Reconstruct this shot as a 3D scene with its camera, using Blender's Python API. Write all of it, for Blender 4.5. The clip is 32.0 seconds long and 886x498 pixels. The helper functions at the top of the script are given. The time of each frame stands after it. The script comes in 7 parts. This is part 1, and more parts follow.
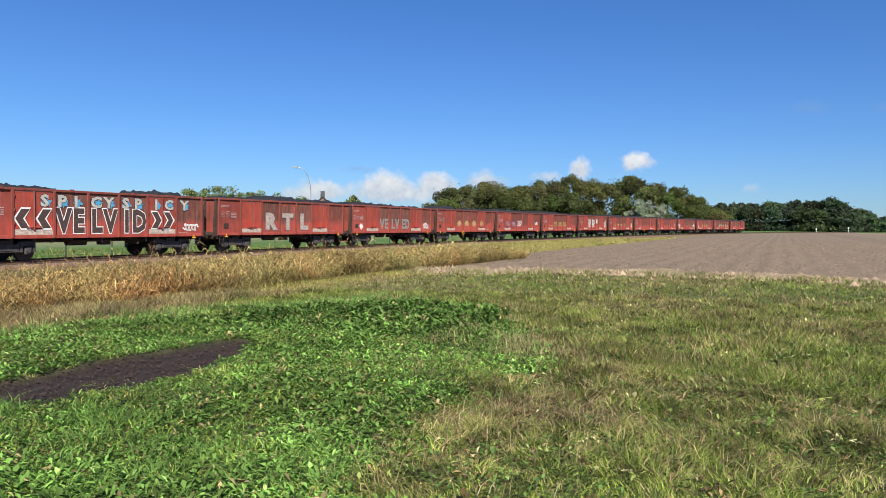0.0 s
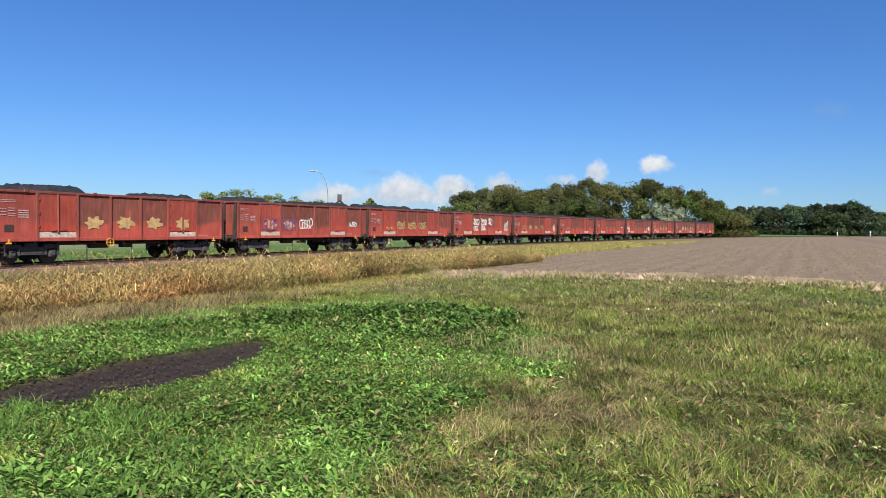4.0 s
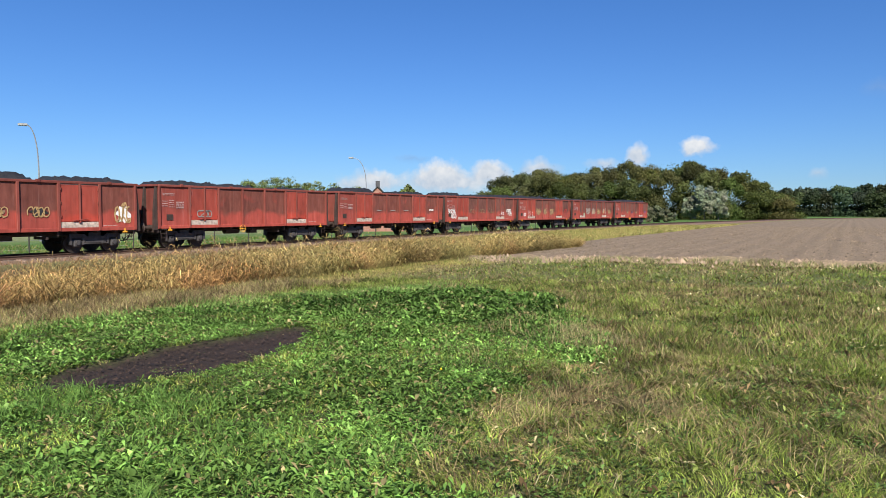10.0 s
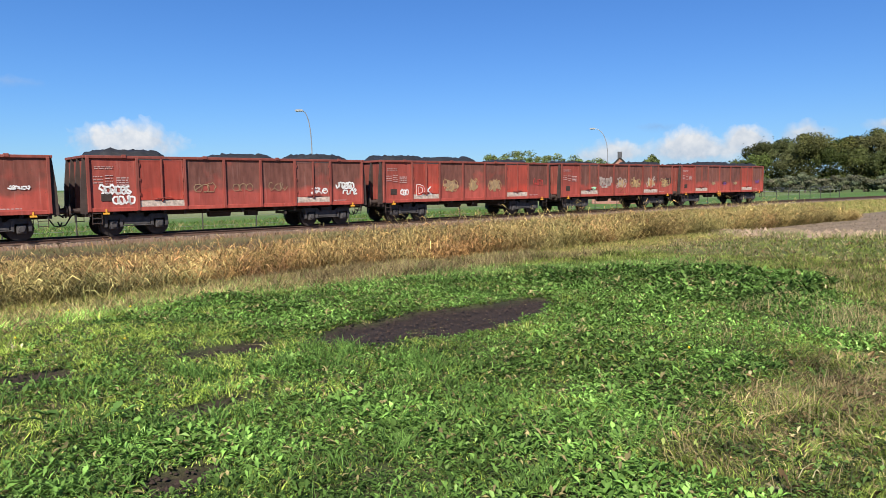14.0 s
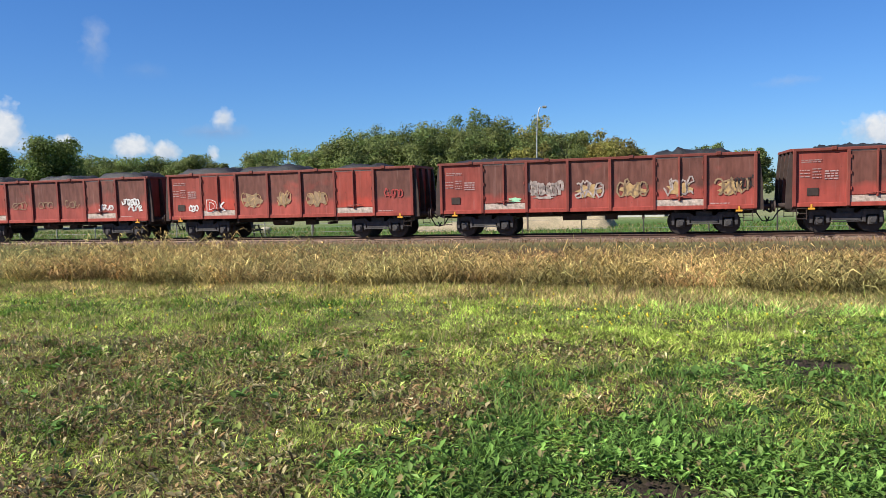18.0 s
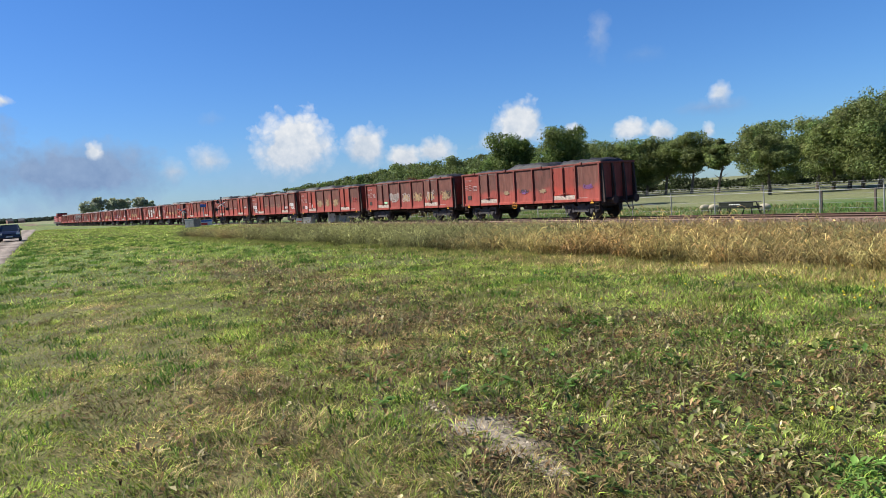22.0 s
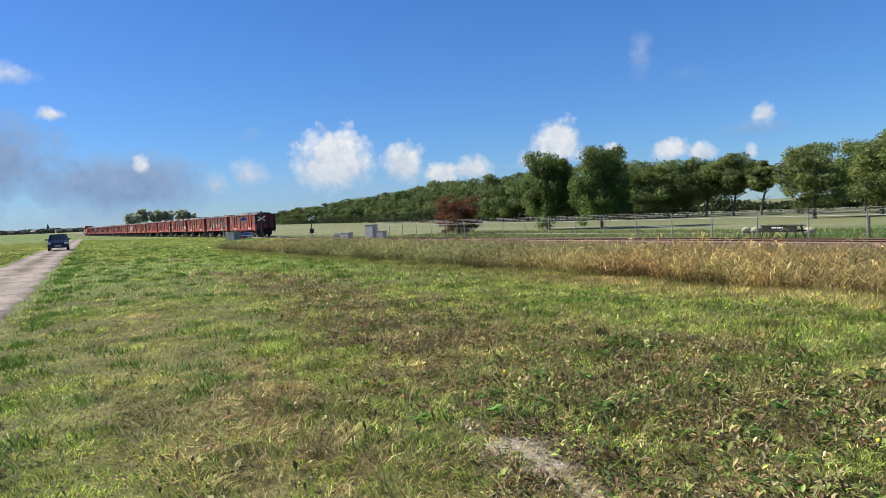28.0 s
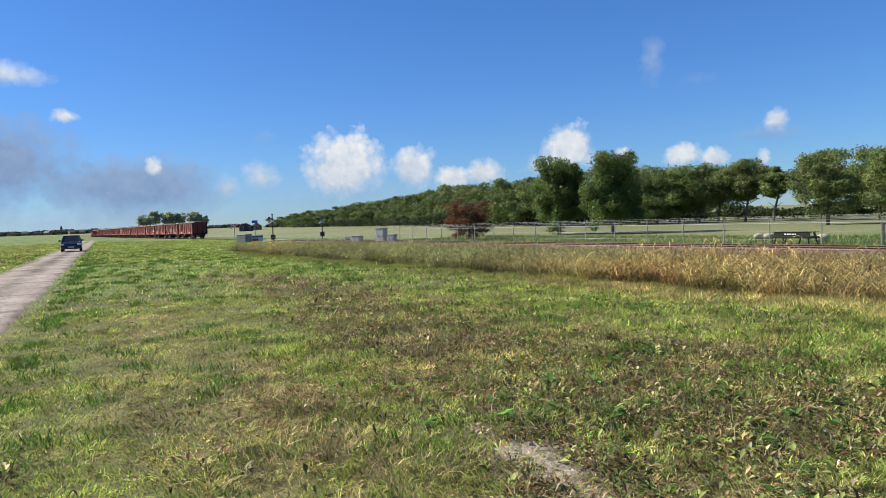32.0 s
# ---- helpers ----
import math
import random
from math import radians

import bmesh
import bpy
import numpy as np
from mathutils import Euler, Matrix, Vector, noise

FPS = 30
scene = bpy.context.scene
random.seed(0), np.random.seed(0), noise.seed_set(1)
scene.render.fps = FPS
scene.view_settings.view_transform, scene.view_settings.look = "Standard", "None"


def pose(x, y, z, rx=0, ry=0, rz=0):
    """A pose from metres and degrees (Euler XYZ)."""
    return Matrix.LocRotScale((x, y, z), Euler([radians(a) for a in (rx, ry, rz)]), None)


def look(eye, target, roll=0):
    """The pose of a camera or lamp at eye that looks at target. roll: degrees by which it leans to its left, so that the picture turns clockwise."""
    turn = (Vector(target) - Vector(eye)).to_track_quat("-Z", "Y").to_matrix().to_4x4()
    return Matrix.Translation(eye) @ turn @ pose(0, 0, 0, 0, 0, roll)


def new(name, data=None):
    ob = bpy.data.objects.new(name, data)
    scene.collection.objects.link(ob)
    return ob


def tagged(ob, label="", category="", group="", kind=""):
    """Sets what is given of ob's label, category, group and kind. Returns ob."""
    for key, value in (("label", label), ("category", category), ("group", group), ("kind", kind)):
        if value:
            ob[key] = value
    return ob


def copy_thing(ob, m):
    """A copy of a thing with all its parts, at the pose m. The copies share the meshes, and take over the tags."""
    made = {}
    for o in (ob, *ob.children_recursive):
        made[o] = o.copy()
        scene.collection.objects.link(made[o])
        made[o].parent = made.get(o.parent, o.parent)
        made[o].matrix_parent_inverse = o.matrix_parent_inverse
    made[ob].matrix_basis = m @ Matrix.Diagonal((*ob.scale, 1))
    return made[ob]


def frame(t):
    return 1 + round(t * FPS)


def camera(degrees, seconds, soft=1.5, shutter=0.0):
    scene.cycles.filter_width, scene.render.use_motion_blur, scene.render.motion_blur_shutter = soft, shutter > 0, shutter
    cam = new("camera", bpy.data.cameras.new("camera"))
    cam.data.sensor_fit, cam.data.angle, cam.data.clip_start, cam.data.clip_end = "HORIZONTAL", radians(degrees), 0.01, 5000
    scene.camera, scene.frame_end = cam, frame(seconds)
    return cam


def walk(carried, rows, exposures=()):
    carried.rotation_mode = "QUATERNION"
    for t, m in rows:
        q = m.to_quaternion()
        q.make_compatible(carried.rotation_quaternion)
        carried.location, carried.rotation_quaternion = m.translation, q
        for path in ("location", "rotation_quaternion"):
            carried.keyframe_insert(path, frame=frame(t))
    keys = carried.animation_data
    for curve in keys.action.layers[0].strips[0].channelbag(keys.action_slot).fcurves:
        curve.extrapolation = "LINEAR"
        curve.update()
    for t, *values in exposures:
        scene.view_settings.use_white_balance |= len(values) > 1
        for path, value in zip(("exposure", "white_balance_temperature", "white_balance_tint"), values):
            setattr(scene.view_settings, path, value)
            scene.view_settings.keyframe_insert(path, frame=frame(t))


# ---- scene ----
cam = camera(64.38, 32.0, soft=0.7)
PATH = [
    (0, 0.132, -0.051, 1.663, 87.952, -0.660, -64.255),
    (0.5, 0.126, -0.052, 1.660, 87.944, -0.668, -64.025),
    (1, 0.120, -0.046, 1.664, 87.969, -0.618, -63.756),
    (1.5, 0.120, -0.047, 1.667, 88.153, -0.655, -63.671),
    (2, 0.113, -0.045, 1.659, 88.223, -0.678, -63.757),
    (2.5, 0.113, -0.048, 1.659, 88.293, -0.679, -63.782),
    (3, 0.116, -0.049, 1.665, 88.424, -0.714, -63.593),
    (3.5, 0.119, -0.045, 1.663, 88.393, -0.725, -63.092),
    (5.5, 0.125, -0.036, 1.662, 87.945, -0.781, -62.839),
    (6, 0.120, -0.035, 1.667, 87.824, -0.653, -62.717),
    (6.5, 0.120, -0.040, 1.663, 87.720, -0.401, -62.209),
    (7, 0.133, -0.030, 1.663, 87.531, -0.170, -61.626),
    (7.5, 0.127, -0.041, 1.666, 87.330, -0.012, -61.156),
    (8, 0.119, -0.046, 1.661, 87.121, -0.049, -60.816),
    (8.5, 0.118, -0.039, 1.663, 86.935, -0.017, -60.388),
    (9, 0.120, -0.039, 1.661, 86.958, 0.092, -59.996),
    (9.5, 0.123, -0.040, 1.662, 87.033, 0.017, -59.896),
    (10, 0.128, -0.039, 1.664, 87.010, -0.105, -59.841),
    (10.5, 0.120, -0.039, 1.663, 86.864, -0.140, -59.427),
    (11, 0.129, -0.037, 1.663, 86.604, 0.012, -58.790),
    (11.5, 0.135, -0.043, 1.663, 86.432, 0.193, -57.946),
    (12, 0.128, -0.043, 1.657, 86.479, 0.267, -56.747),
    (12.5, 0.134, -0.047, 1.651, 86.401, 0.331, -54.431),
    (13, 0.136, -0.043, 1.652, 85.896, 0.527, -49.448),
    (13.5, 0.109, -0.033, 1.661, 85.184, 0.567, -44.025),
    (15.5, 0.045, -0.006, 1.632, 85.431, 1.154, -30.351),
    (16, 0.014, 0.056, 1.614, 85.521, 1.317, -22.775),
    (16.5, -0.037, 0.078, 1.623, 85.550, 1.426, -15.409),
    (17, -0.083, 0.088, 1.625, 85.528, 1.723, -6.245),
    (17.5, -0.120, 0.108, 1.624, 85.518, 1.451, 4.538),
    (18, -0.106, 0.104, 1.620, 85.583, 1.541, 16.638),
    (18.5, -0.073, 0.067, 1.639, 85.822, 2.090, 28.022),
    (19, -0.078, 0.070, 1.641, 85.794, 2.756, 37.135),
    (19.5, -0.108, 0.062, 1.635, 85.675, 2.844, 43.968),
    (20, -0.116, 0.059, 1.638, 85.699, 3.053, 48.260),
    (20.5, -0.118, 0.052, 1.635, 85.826, 3.449, 51.325),
    (21, -0.119, 0.045, 1.634, 85.717, 3.748, 53.825),
    (21.5, -0.126, 0.042, 1.637, 85.469, 3.812, 54.993),
    (22, -0.125, 0.038, 1.638, 85.573, 3.655, 55.236),
    (22.5, -0.124, 0.034, 1.638, 85.912, 3.339, 55.011),
    (23, -0.121, 0.029, 1.641, 86.162, 3.064, 55.067),
    (23.5, -0.120, 0.018, 1.642, 86.293, 2.953, 55.893),
    (24, -0.117, 0.010, 1.639, 86.560, 2.931, 56.585),
    (24.5, -0.117, 0.019, 1.642, 86.814, 2.914, 56.680),
    (26.5, -0.118, 0.020, 1.642, 87.112, 2.902, 57.185),
    (27, -0.118, 0.021, 1.642, 86.970, 2.795, 57.502),
    (27.5, -0.113, 0.015, 1.644, 86.974, 2.770, 57.911),
    (28, -0.106, 0.009, 1.649, 87.144, 2.653, 58.222),
    (28.5, -0.099, 0.000, 1.648, 87.308, 2.578, 58.296),
    (29, -0.102, 0.003, 1.646, 87.354, 2.423, 58.194),
    (29.5, -0.105, 0.006, 1.646, 87.346, 2.377, 58.159),
    (30, -0.103, 0.001, 1.649, 87.538, 2.445, 58.667),
    (30.5, -0.116, 0.008, 1.643, 87.697, 2.615, 59.222),
    (31, -0.117, 0.004, 1.643, 87.648, 2.494, 59.375),
    (31.5, -0.111, 0.001, 1.645, 87.548, 2.373, 59.272),
    (32, -0.113, 0.002, 1.648, 87.503, 2.257, 59.062),
]
walk(cam, [(r[0], pose(*r[1:])) for r in PATH], exposures=[(0.0, 0.72), (32.0, 0.72)])

# ---- world, sun ----
SKY_STRENGTH, TINT_LOW, TINT_HIGH, CLOUD_WHITE = 0.052, (0.57, 0.83, 1.27), (0.48, 0.88, 1.41), 11.0
SUN_AZ, SUN_EL = 128.0, 40.0  # azimuth counter-clockwise from +y


def heading(az):
    return Vector((-math.sin(radians(az)), math.cos(radians(az)), 0.0))


world = bpy.data.worlds.new("sky")
world.use_nodes = True
scene.world = world


# clouds: azimuth, elevation, half width and half height in degrees, whiteness, softness, how much of it shows
CLOUDS = [
    (66.8, 4.1, 3.5, 3.6, 1.0, 0.3, 1.0), (61.2, 3.9, 2.0, 2.3, 0.95, 0.35, 0.95), (58.2, 3.0, 1.6, 1.5, 0.95, 0.35, 1.0), (55.6, 3.3, 1.7, 1.6, 0.95, 0.35, 1.0), (48.7, 4.9, 2.4, 2.7, 1.0, 0.3, 1.0),
    (50.4, 3.6, 2.4, 1.8, 0.9, 0.5, 0.9), (44.5, 4.3, 1.1, 0.9, 1.0, 0.35, 0.9), (40.2, 3.9, 1.5, 1.4, 1.0, 0.35, 1.0), (37.9, 3.7, 1.3, 1.0, 0.95, 0.4, 0.95), (34.1, 5.2, 3.0, 0.75, 0.6, 0.8, 0.75), (33.7, 6.0, 0.9, 1.1, 1.0, 0.5, 0.9),
    (42.3, 11.3, 1.0, 2.2, 0.8, 1.3, 0.6), (38.9, 9.6, 1.9, 0.8, 0.6, 1.5, 0.4), (81.2, 4.6, 0.75, 0.95, 1.0, 0.45, 1.0), (90.4, 10.8, 3.2, 1.2, 1.0, 0.7, 0.95),
    (86.9, 8.2, 1.2, 0.7, 1.0, 0.5, 1.0), (95.5, 4.7, 11.0, 4.9, 0.46, 0.3, 1.0), (82.4, 3.0, 7.5, 2.9, 0.48, 0.4, 1.0), (73.4, 3.6, 1.6, 1.7, 0.9, 0.6, 0.8),
    (76.0, 3.0, 1.2, 1.3, 0.85, 0.7, 0.7), (73.0, 6.8, 1.1, 0.6, 0.7, 1.0, 0.4), (78.0, 4.6, 0.7, 0.5, 0.6, 1.0, 0.35), (34.5, 3.5, 0.6, 0.8, 1.0, 0.5, 0.9), (-16.8, 3.3, 4.4, 2.0, 1.0, 0.35, 1.0),
    (-9.4, 7.4, 2.3, 0.5, 0.75, 1.2, 0.35), (-54.0, 2.2, 3.4, 1.4, 0.9, 0.45, 0.9), (-59.6, 2.7, 2.6, 1.7, 0.95, 0.35, 1.0), (-60.5, 2.3, 7.5, 1.4, 0.92, 0.5, 0.9), (-63.7, 3.0, 2.3, 1.4, 0.95, 0.35, 1.0),
    (-67.6, 3.3, 2.2, 1.1, 0.8, 0.5, 0.8), (-75.2, 4.3, 1.0, 1.5, 1.0, 0.4, 1.0), (-79.6, 4.9, 1.5, 1.0, 1.0, 0.35, 1.0), (-87.8, 2.7, 0.8, 0.7, 0.9, 0.8, 0.6),
    (-91.5, 8.5, 1.6, 0.8, 0.55, 1.3, 0.5), (-96.5, 8.2, 1.8, 0.6, 0.55, 1.3, 0.35), (-57.3, 4.3, 1.8, 0.4, 0.6, 1.0, 0.5), (-72.6, 3.7, 1.6, 0.7, 0.85, 0.6, 0.7),
    (68.0, 2.0, 17.0, 3.4, 0.72, 1.7, 0.8), (88.0, 0.6, 12.0, 1.6, 0.72, 1.5, 0.9),
]


def build_sky():
    nt = world.node_tree
    nt.nodes.clear()
    N, L = nt.nodes.new, nt.links.new
    out, bg, sky = N("ShaderNodeOutputWorld"), N("ShaderNodeBackground"), N("ShaderNodeTexSky")
    sky.sky_type, sky.sun_disc = "NISHITA", False
    sky.sun_elevation, sky.sun_rotation = radians(SUN_EL), radians(360 - SUN_AZ)
    sky.air_density, sky.dust_density, sky.ozone_density = 1.0, 0.1, 4.0
    bg.inputs["Strength"].default_value = SKY_STRENGTH

    def put(v, sock):
        if isinstance(v, (int, float)):
            sock.default_value = v
        elif isinstance(v, (tuple, Vector)):
            sock.default_value = tuple(v)
        else:
            L(v, sock)

    def num(op, a, b=0.0, clamp=False):
        n = N("ShaderNodeMath")
        n.operation, n.use_clamp = op, clamp
        put(a, n.inputs[0])
        put(b, n.inputs[1])
        return n.outputs[0]

    def vec(op, a, b):
        n = N("ShaderNodeVectorMath")
        n.operation = op
        put(a, n.inputs[0])
        put(b, n.inputs[1])
        return n.outputs["Value" if op in ("DOT_PRODUCT", "LENGTH") else "Vector"]

    def mixed(a, b, fac, mode="MIX"):
        n = N("ShaderNodeMix")
        n.data_type, n.blend_type = "RGBA", mode
        put(fac, n.inputs[0])
        for v, k in ((a, 6), (b, 7)):
            put((*v, 1.0) if isinstance(v, tuple) else v, n.inputs[k])
        return n.outputs[2]

    way = N("ShaderNodeTexCoord").outputs["Generated"]
    # a little drift of the outlines, and rounded heads of cloud in two sizes
    warped = way
    for scale, amount in ((40.0, 0.012), (120.0, 0.008)):
        n = N("ShaderNodeTexNoise")
        n.inputs["Scale"].default_value, n.inputs["Detail"].default_value = scale, 3.0
        L(way, n.inputs["Vector"])
        off = vec("SUBTRACT", n.outputs["Color"], (0.5, 0.5, 0.5))
        warped = vec("ADD", warped, vec("MULTIPLY", off, (amount, amount, amount)))
    heads = 0.0
    for scale, amount in ((34.0, 0.62), (85.0, 0.38), (210.0, 0.12)):
        n = N("ShaderNodeTexVoronoi")
        n.inputs["Scale"].default_value = scale
        L(warped, n.inputs["Vector"])
        heads = num("ADD", num("MULTIPLY", num("SUBTRACT", n.outputs["Distance"], 0.48), amount), heads)
    up = N("ShaderNodeSeparateXYZ")
    L(way, up.inputs[0])
    tint = mixed(TINT_LOW, TINT_HIGH, num("MULTIPLY", up.outputs[2], 2.6, True))
    colour = mixed(sky.outputs[0], tint, 1.0, "MULTIPLY")
    # haze evens out the dark band across from the sun
    north = num("MAXIMUM", vec("DOT_PRODUCT", way, tuple(heading(18))), 0.0)
    both = N("ShaderNodeCombineXYZ")
    north = num("MULTIPLY", north, north)
    for k, more in enumerate((0.24, 0.27, 0.23)):
        L(num("ADD", num("MULTIPLY", num("MULTIPLY", north, north), more), 1.0), both.inputs[k])
    colour = mixed(colour, both.outputs[0], 1.0, "MULTIPLY")
    z = N("ShaderNodeSeparateXYZ")
    L(warped, z.inputs[0])
    puff = N("ShaderNodeTexNoise")
    puff.inputs["Scale"].default_value, puff.inputs["Detail"].default_value, puff.inputs["Roughness"].default_value = 60.0, 6.0, 0.6
    L(way, puff.inputs["Vector"])
    for az, el, w, h, white, soft, show in reversed(CLOUDS):
        a = radians(az)
        right, ahead = (math.cos(a), math.sin(a), 0.0), (-math.sin(a), math.cos(a), 0.0)
        u = num("DIVIDE", vec("DOT_PRODUCT", warped, right), radians(w))
        v = num("DIVIDE", num("SUBTRACT", z.outputs[2], math.sin(radians(el))), radians(h))
        low = num("MULTIPLY", num("MINIMUM", v, 0.0), 1.5 if white > 0.8 else 1.0)
        vv = num("ADD", num("MAXIMUM", v, 0.0), low)
        r = num("SQRT", num("ADD", num("MULTIPLY", u, u), num("MULTIPLY", vv, vv)))
        front = num("GREATER_THAN", vec("DOT_PRODUCT", way, ahead), 0.0)
        lumpy = (0.58 if white > 0.73 else 0.4) * (1.0 if min(w, h) > 1.2 else 0.85)
        edge = num("SUBTRACT", num("SUBTRACT", 1.0, r), num("MULTIPLY", heads, lumpy))
        # crisp heads above, soft below
        wide = num("ADD", num("MULTIPLY", num("MINIMUM", v, 0.0), -1.6 * soft), soft * 1.35)
        thick = num("MULTIPLY", num("DIVIDE", edge, wide, True), front)
        thick = num("MULTIPLY", thick, show)
        lift = num("ADD", num("SUBTRACT", num("MULTIPLY", v, 0.42), num("MULTIPLY", heads, 0.5)), num("ADD", num("MULTIPLY", puff.outputs["Fac"], 1.2), -0.2), True)
        lit = CLOUD_WHITE * (0.35 + 0.65 * white)
        shade = mixed((lit * 0.52, lit * 0.62, lit * 0.76), (lit, lit, lit), lift) if white > 0.73 else mixed((lit * 0.34, lit * 0.52, lit * 0.86), (lit * 0.5, lit * 0.7, lit * 1.04), lift)
        colour = mixed(colour, shade, thick)
    L(colour, bg.inputs[0])
    L(bg.outputs[0], out.inputs[0])


build_sky()
sun = new("sun", bpy.data.lights.new("sun", "SUN"))
sun.data.energy, sun.data.angle, sun.data.color = 5.0, radians(0.53), (1.0, 0.94, 0.84)
sun.matrix_world = look(heading(SUN_AZ) * 100 * math.cos(radians(SUN_EL)) + Vector((0, 0, 100 * math.sin(radians(SUN_EL)))), (0, 0, 0))

# ---- materials ----


def material(name, rough=0.8, metal=0.0):
    m = bpy.data.materials.new(name)
    m.use_nodes = True
    nt = m.node_tree
    p = nt.nodes["Principled BSDF"]
    p.inputs["Roughness"].default_value, p.inputs["Metallic"].default_value = rough, metal
    return m, nt, p


def noise_at(nt, scale, detail=6.0, rough=0.6, stretch=(1, 1, 1)):
    tc, mp, n = nt.nodes.new("ShaderNodeTexCoord"), nt.nodes.new("ShaderNodeMapping"), nt.nodes.new("ShaderNodeTexNoise")
    mp.inputs["Scale"].default_value = stretch
    n.inputs["Scale"].default_value, n.inputs["Detail"].default_value, n.inputs["Roughness"].default_value = scale, detail, rough
    nt.links.new(tc.outputs["Object"], mp.inputs[0])
    nt.links.new(mp.outputs[0], n.inputs["Vector"])
    return n.outputs["Fac"]


def ramp(nt, fac, stops):
    r = nt.nodes.new("ShaderNodeValToRGB")
    e = r.color_ramp.elements
    while len(e) < len(stops):
        e.new(0.5)
    for el, (pos, col) in zip(e, stops):
        el.position, el.color = pos, (*col, 1.0)
    nt.links.new(fac, r.inputs[0])
    return r.outputs[0]


def blend(nt, a, b, fac, mode="MIX"):
    m = nt.nodes.new("ShaderNodeMix")
    m.data_type, m.blend_type = "RGBA", mode
    for sock, v in ((m.inputs[6], a), (m.inputs[7], b), (m.inputs[0], fac)):
        if isinstance(v, (int, float)):
            sock.default_value = v
        elif isinstance(v, tuple):
            sock.default_value = (*v, 1.0)
        else:
            nt.links.new(v, sock)
    return m.outputs[2]


def relief(nt, p, fac, strength, distance):
    b = nt.nodes.new("ShaderNodeBump")
    b.inputs["Strength"].default_value, b.inputs["Distance"].default_value = strength, distance
    nt.links.new(fac, b.inputs["Height"])
    nt.links.new(b.outputs[0], p.inputs["Normal"])


def plain(name, col, rough=0.7, metal=0.0, scale=6.0, vary=0.25, bump=0.0):
    """One colour with two scales of wear."""
    m, nt, p = material(name, rough, metal)
    big, small = noise_at(nt, scale), noise_at(nt, scale * 9)
    dark, light = tuple(c * (1 - vary) for c in col), tuple(min(1, c * (1 + vary)) for c in col)
    c1 = ramp(nt, big, [(0.3, dark), (0.7, light)])
    c2 = ramp(nt, small, [(0.3, (1 - vary, 1 - vary, 1 - vary)), (0.7, (1, 1, 1))])
    nt.links.new(blend(nt, c1, c2, 0.6, "MULTIPLY"), p.inputs["Base Color"])
    if bump:
        relief(nt, p, small, 0.5, bump)
    return m


def tinted(name, rough=0.75, vary=0.35, translucent=0.0, scale=3.0, bump=0.0, bump_scale=30.0, fine=0.0, gloss=0.3):
    """Colour from the mesh's own tint, varied piece by piece."""
    m, nt, p = material(name, rough)
    at = nt.nodes.new("ShaderNodeAttribute")
    at.attribute_name = "tint"
    geo = nt.nodes.new("ShaderNodeNewGeometry")
    isle = ramp(nt, geo.outputs["Random Per Island"], [(0.0, (1 - vary,) * 3), (1.0, (1 + vary * 0.6,) * 3)])
    col = blend(nt, at.outputs["Color"], isle, 1.0, "MULTIPLY")
    big = ramp(nt, noise_at(nt, scale), [(0.3, (0.75, 0.78, 0.75)), (0.7, (1.15, 1.12, 1.1))])
    col = blend(nt, col, big, 0.8, "MULTIPLY")
    if fine:
        col = blend(nt, col, ramp(nt, noise_at(nt, fine, 8.0, 0.75), [(0.36, (0.5, 0.5, 0.5)), (0.66, (1.35, 1.33, 1.3))]), 1.0, "MULTIPLY")
    nt.links.new(col, p.inputs["Base Color"])
    p.inputs["Specular IOR Level"].default_value = gloss
    if translucent:
        tr, mx = nt.nodes.new("ShaderNodeBsdfTranslucent"), nt.nodes.new("ShaderNodeMixShader")
        nt.links.new(col, tr.inputs[0])
        mx.inputs[0].default_value = translucent
        nt.links.new(p.outputs[0], mx.inputs[1])
        nt.links.new(tr.outputs[0], mx.inputs[2])
        nt.links.new(mx.outputs[0], nt.nodes["Material Output"].inputs[0])
    if bump:
        relief(nt, p, noise_at(nt, bump_scale), 0.8, bump)
    return m


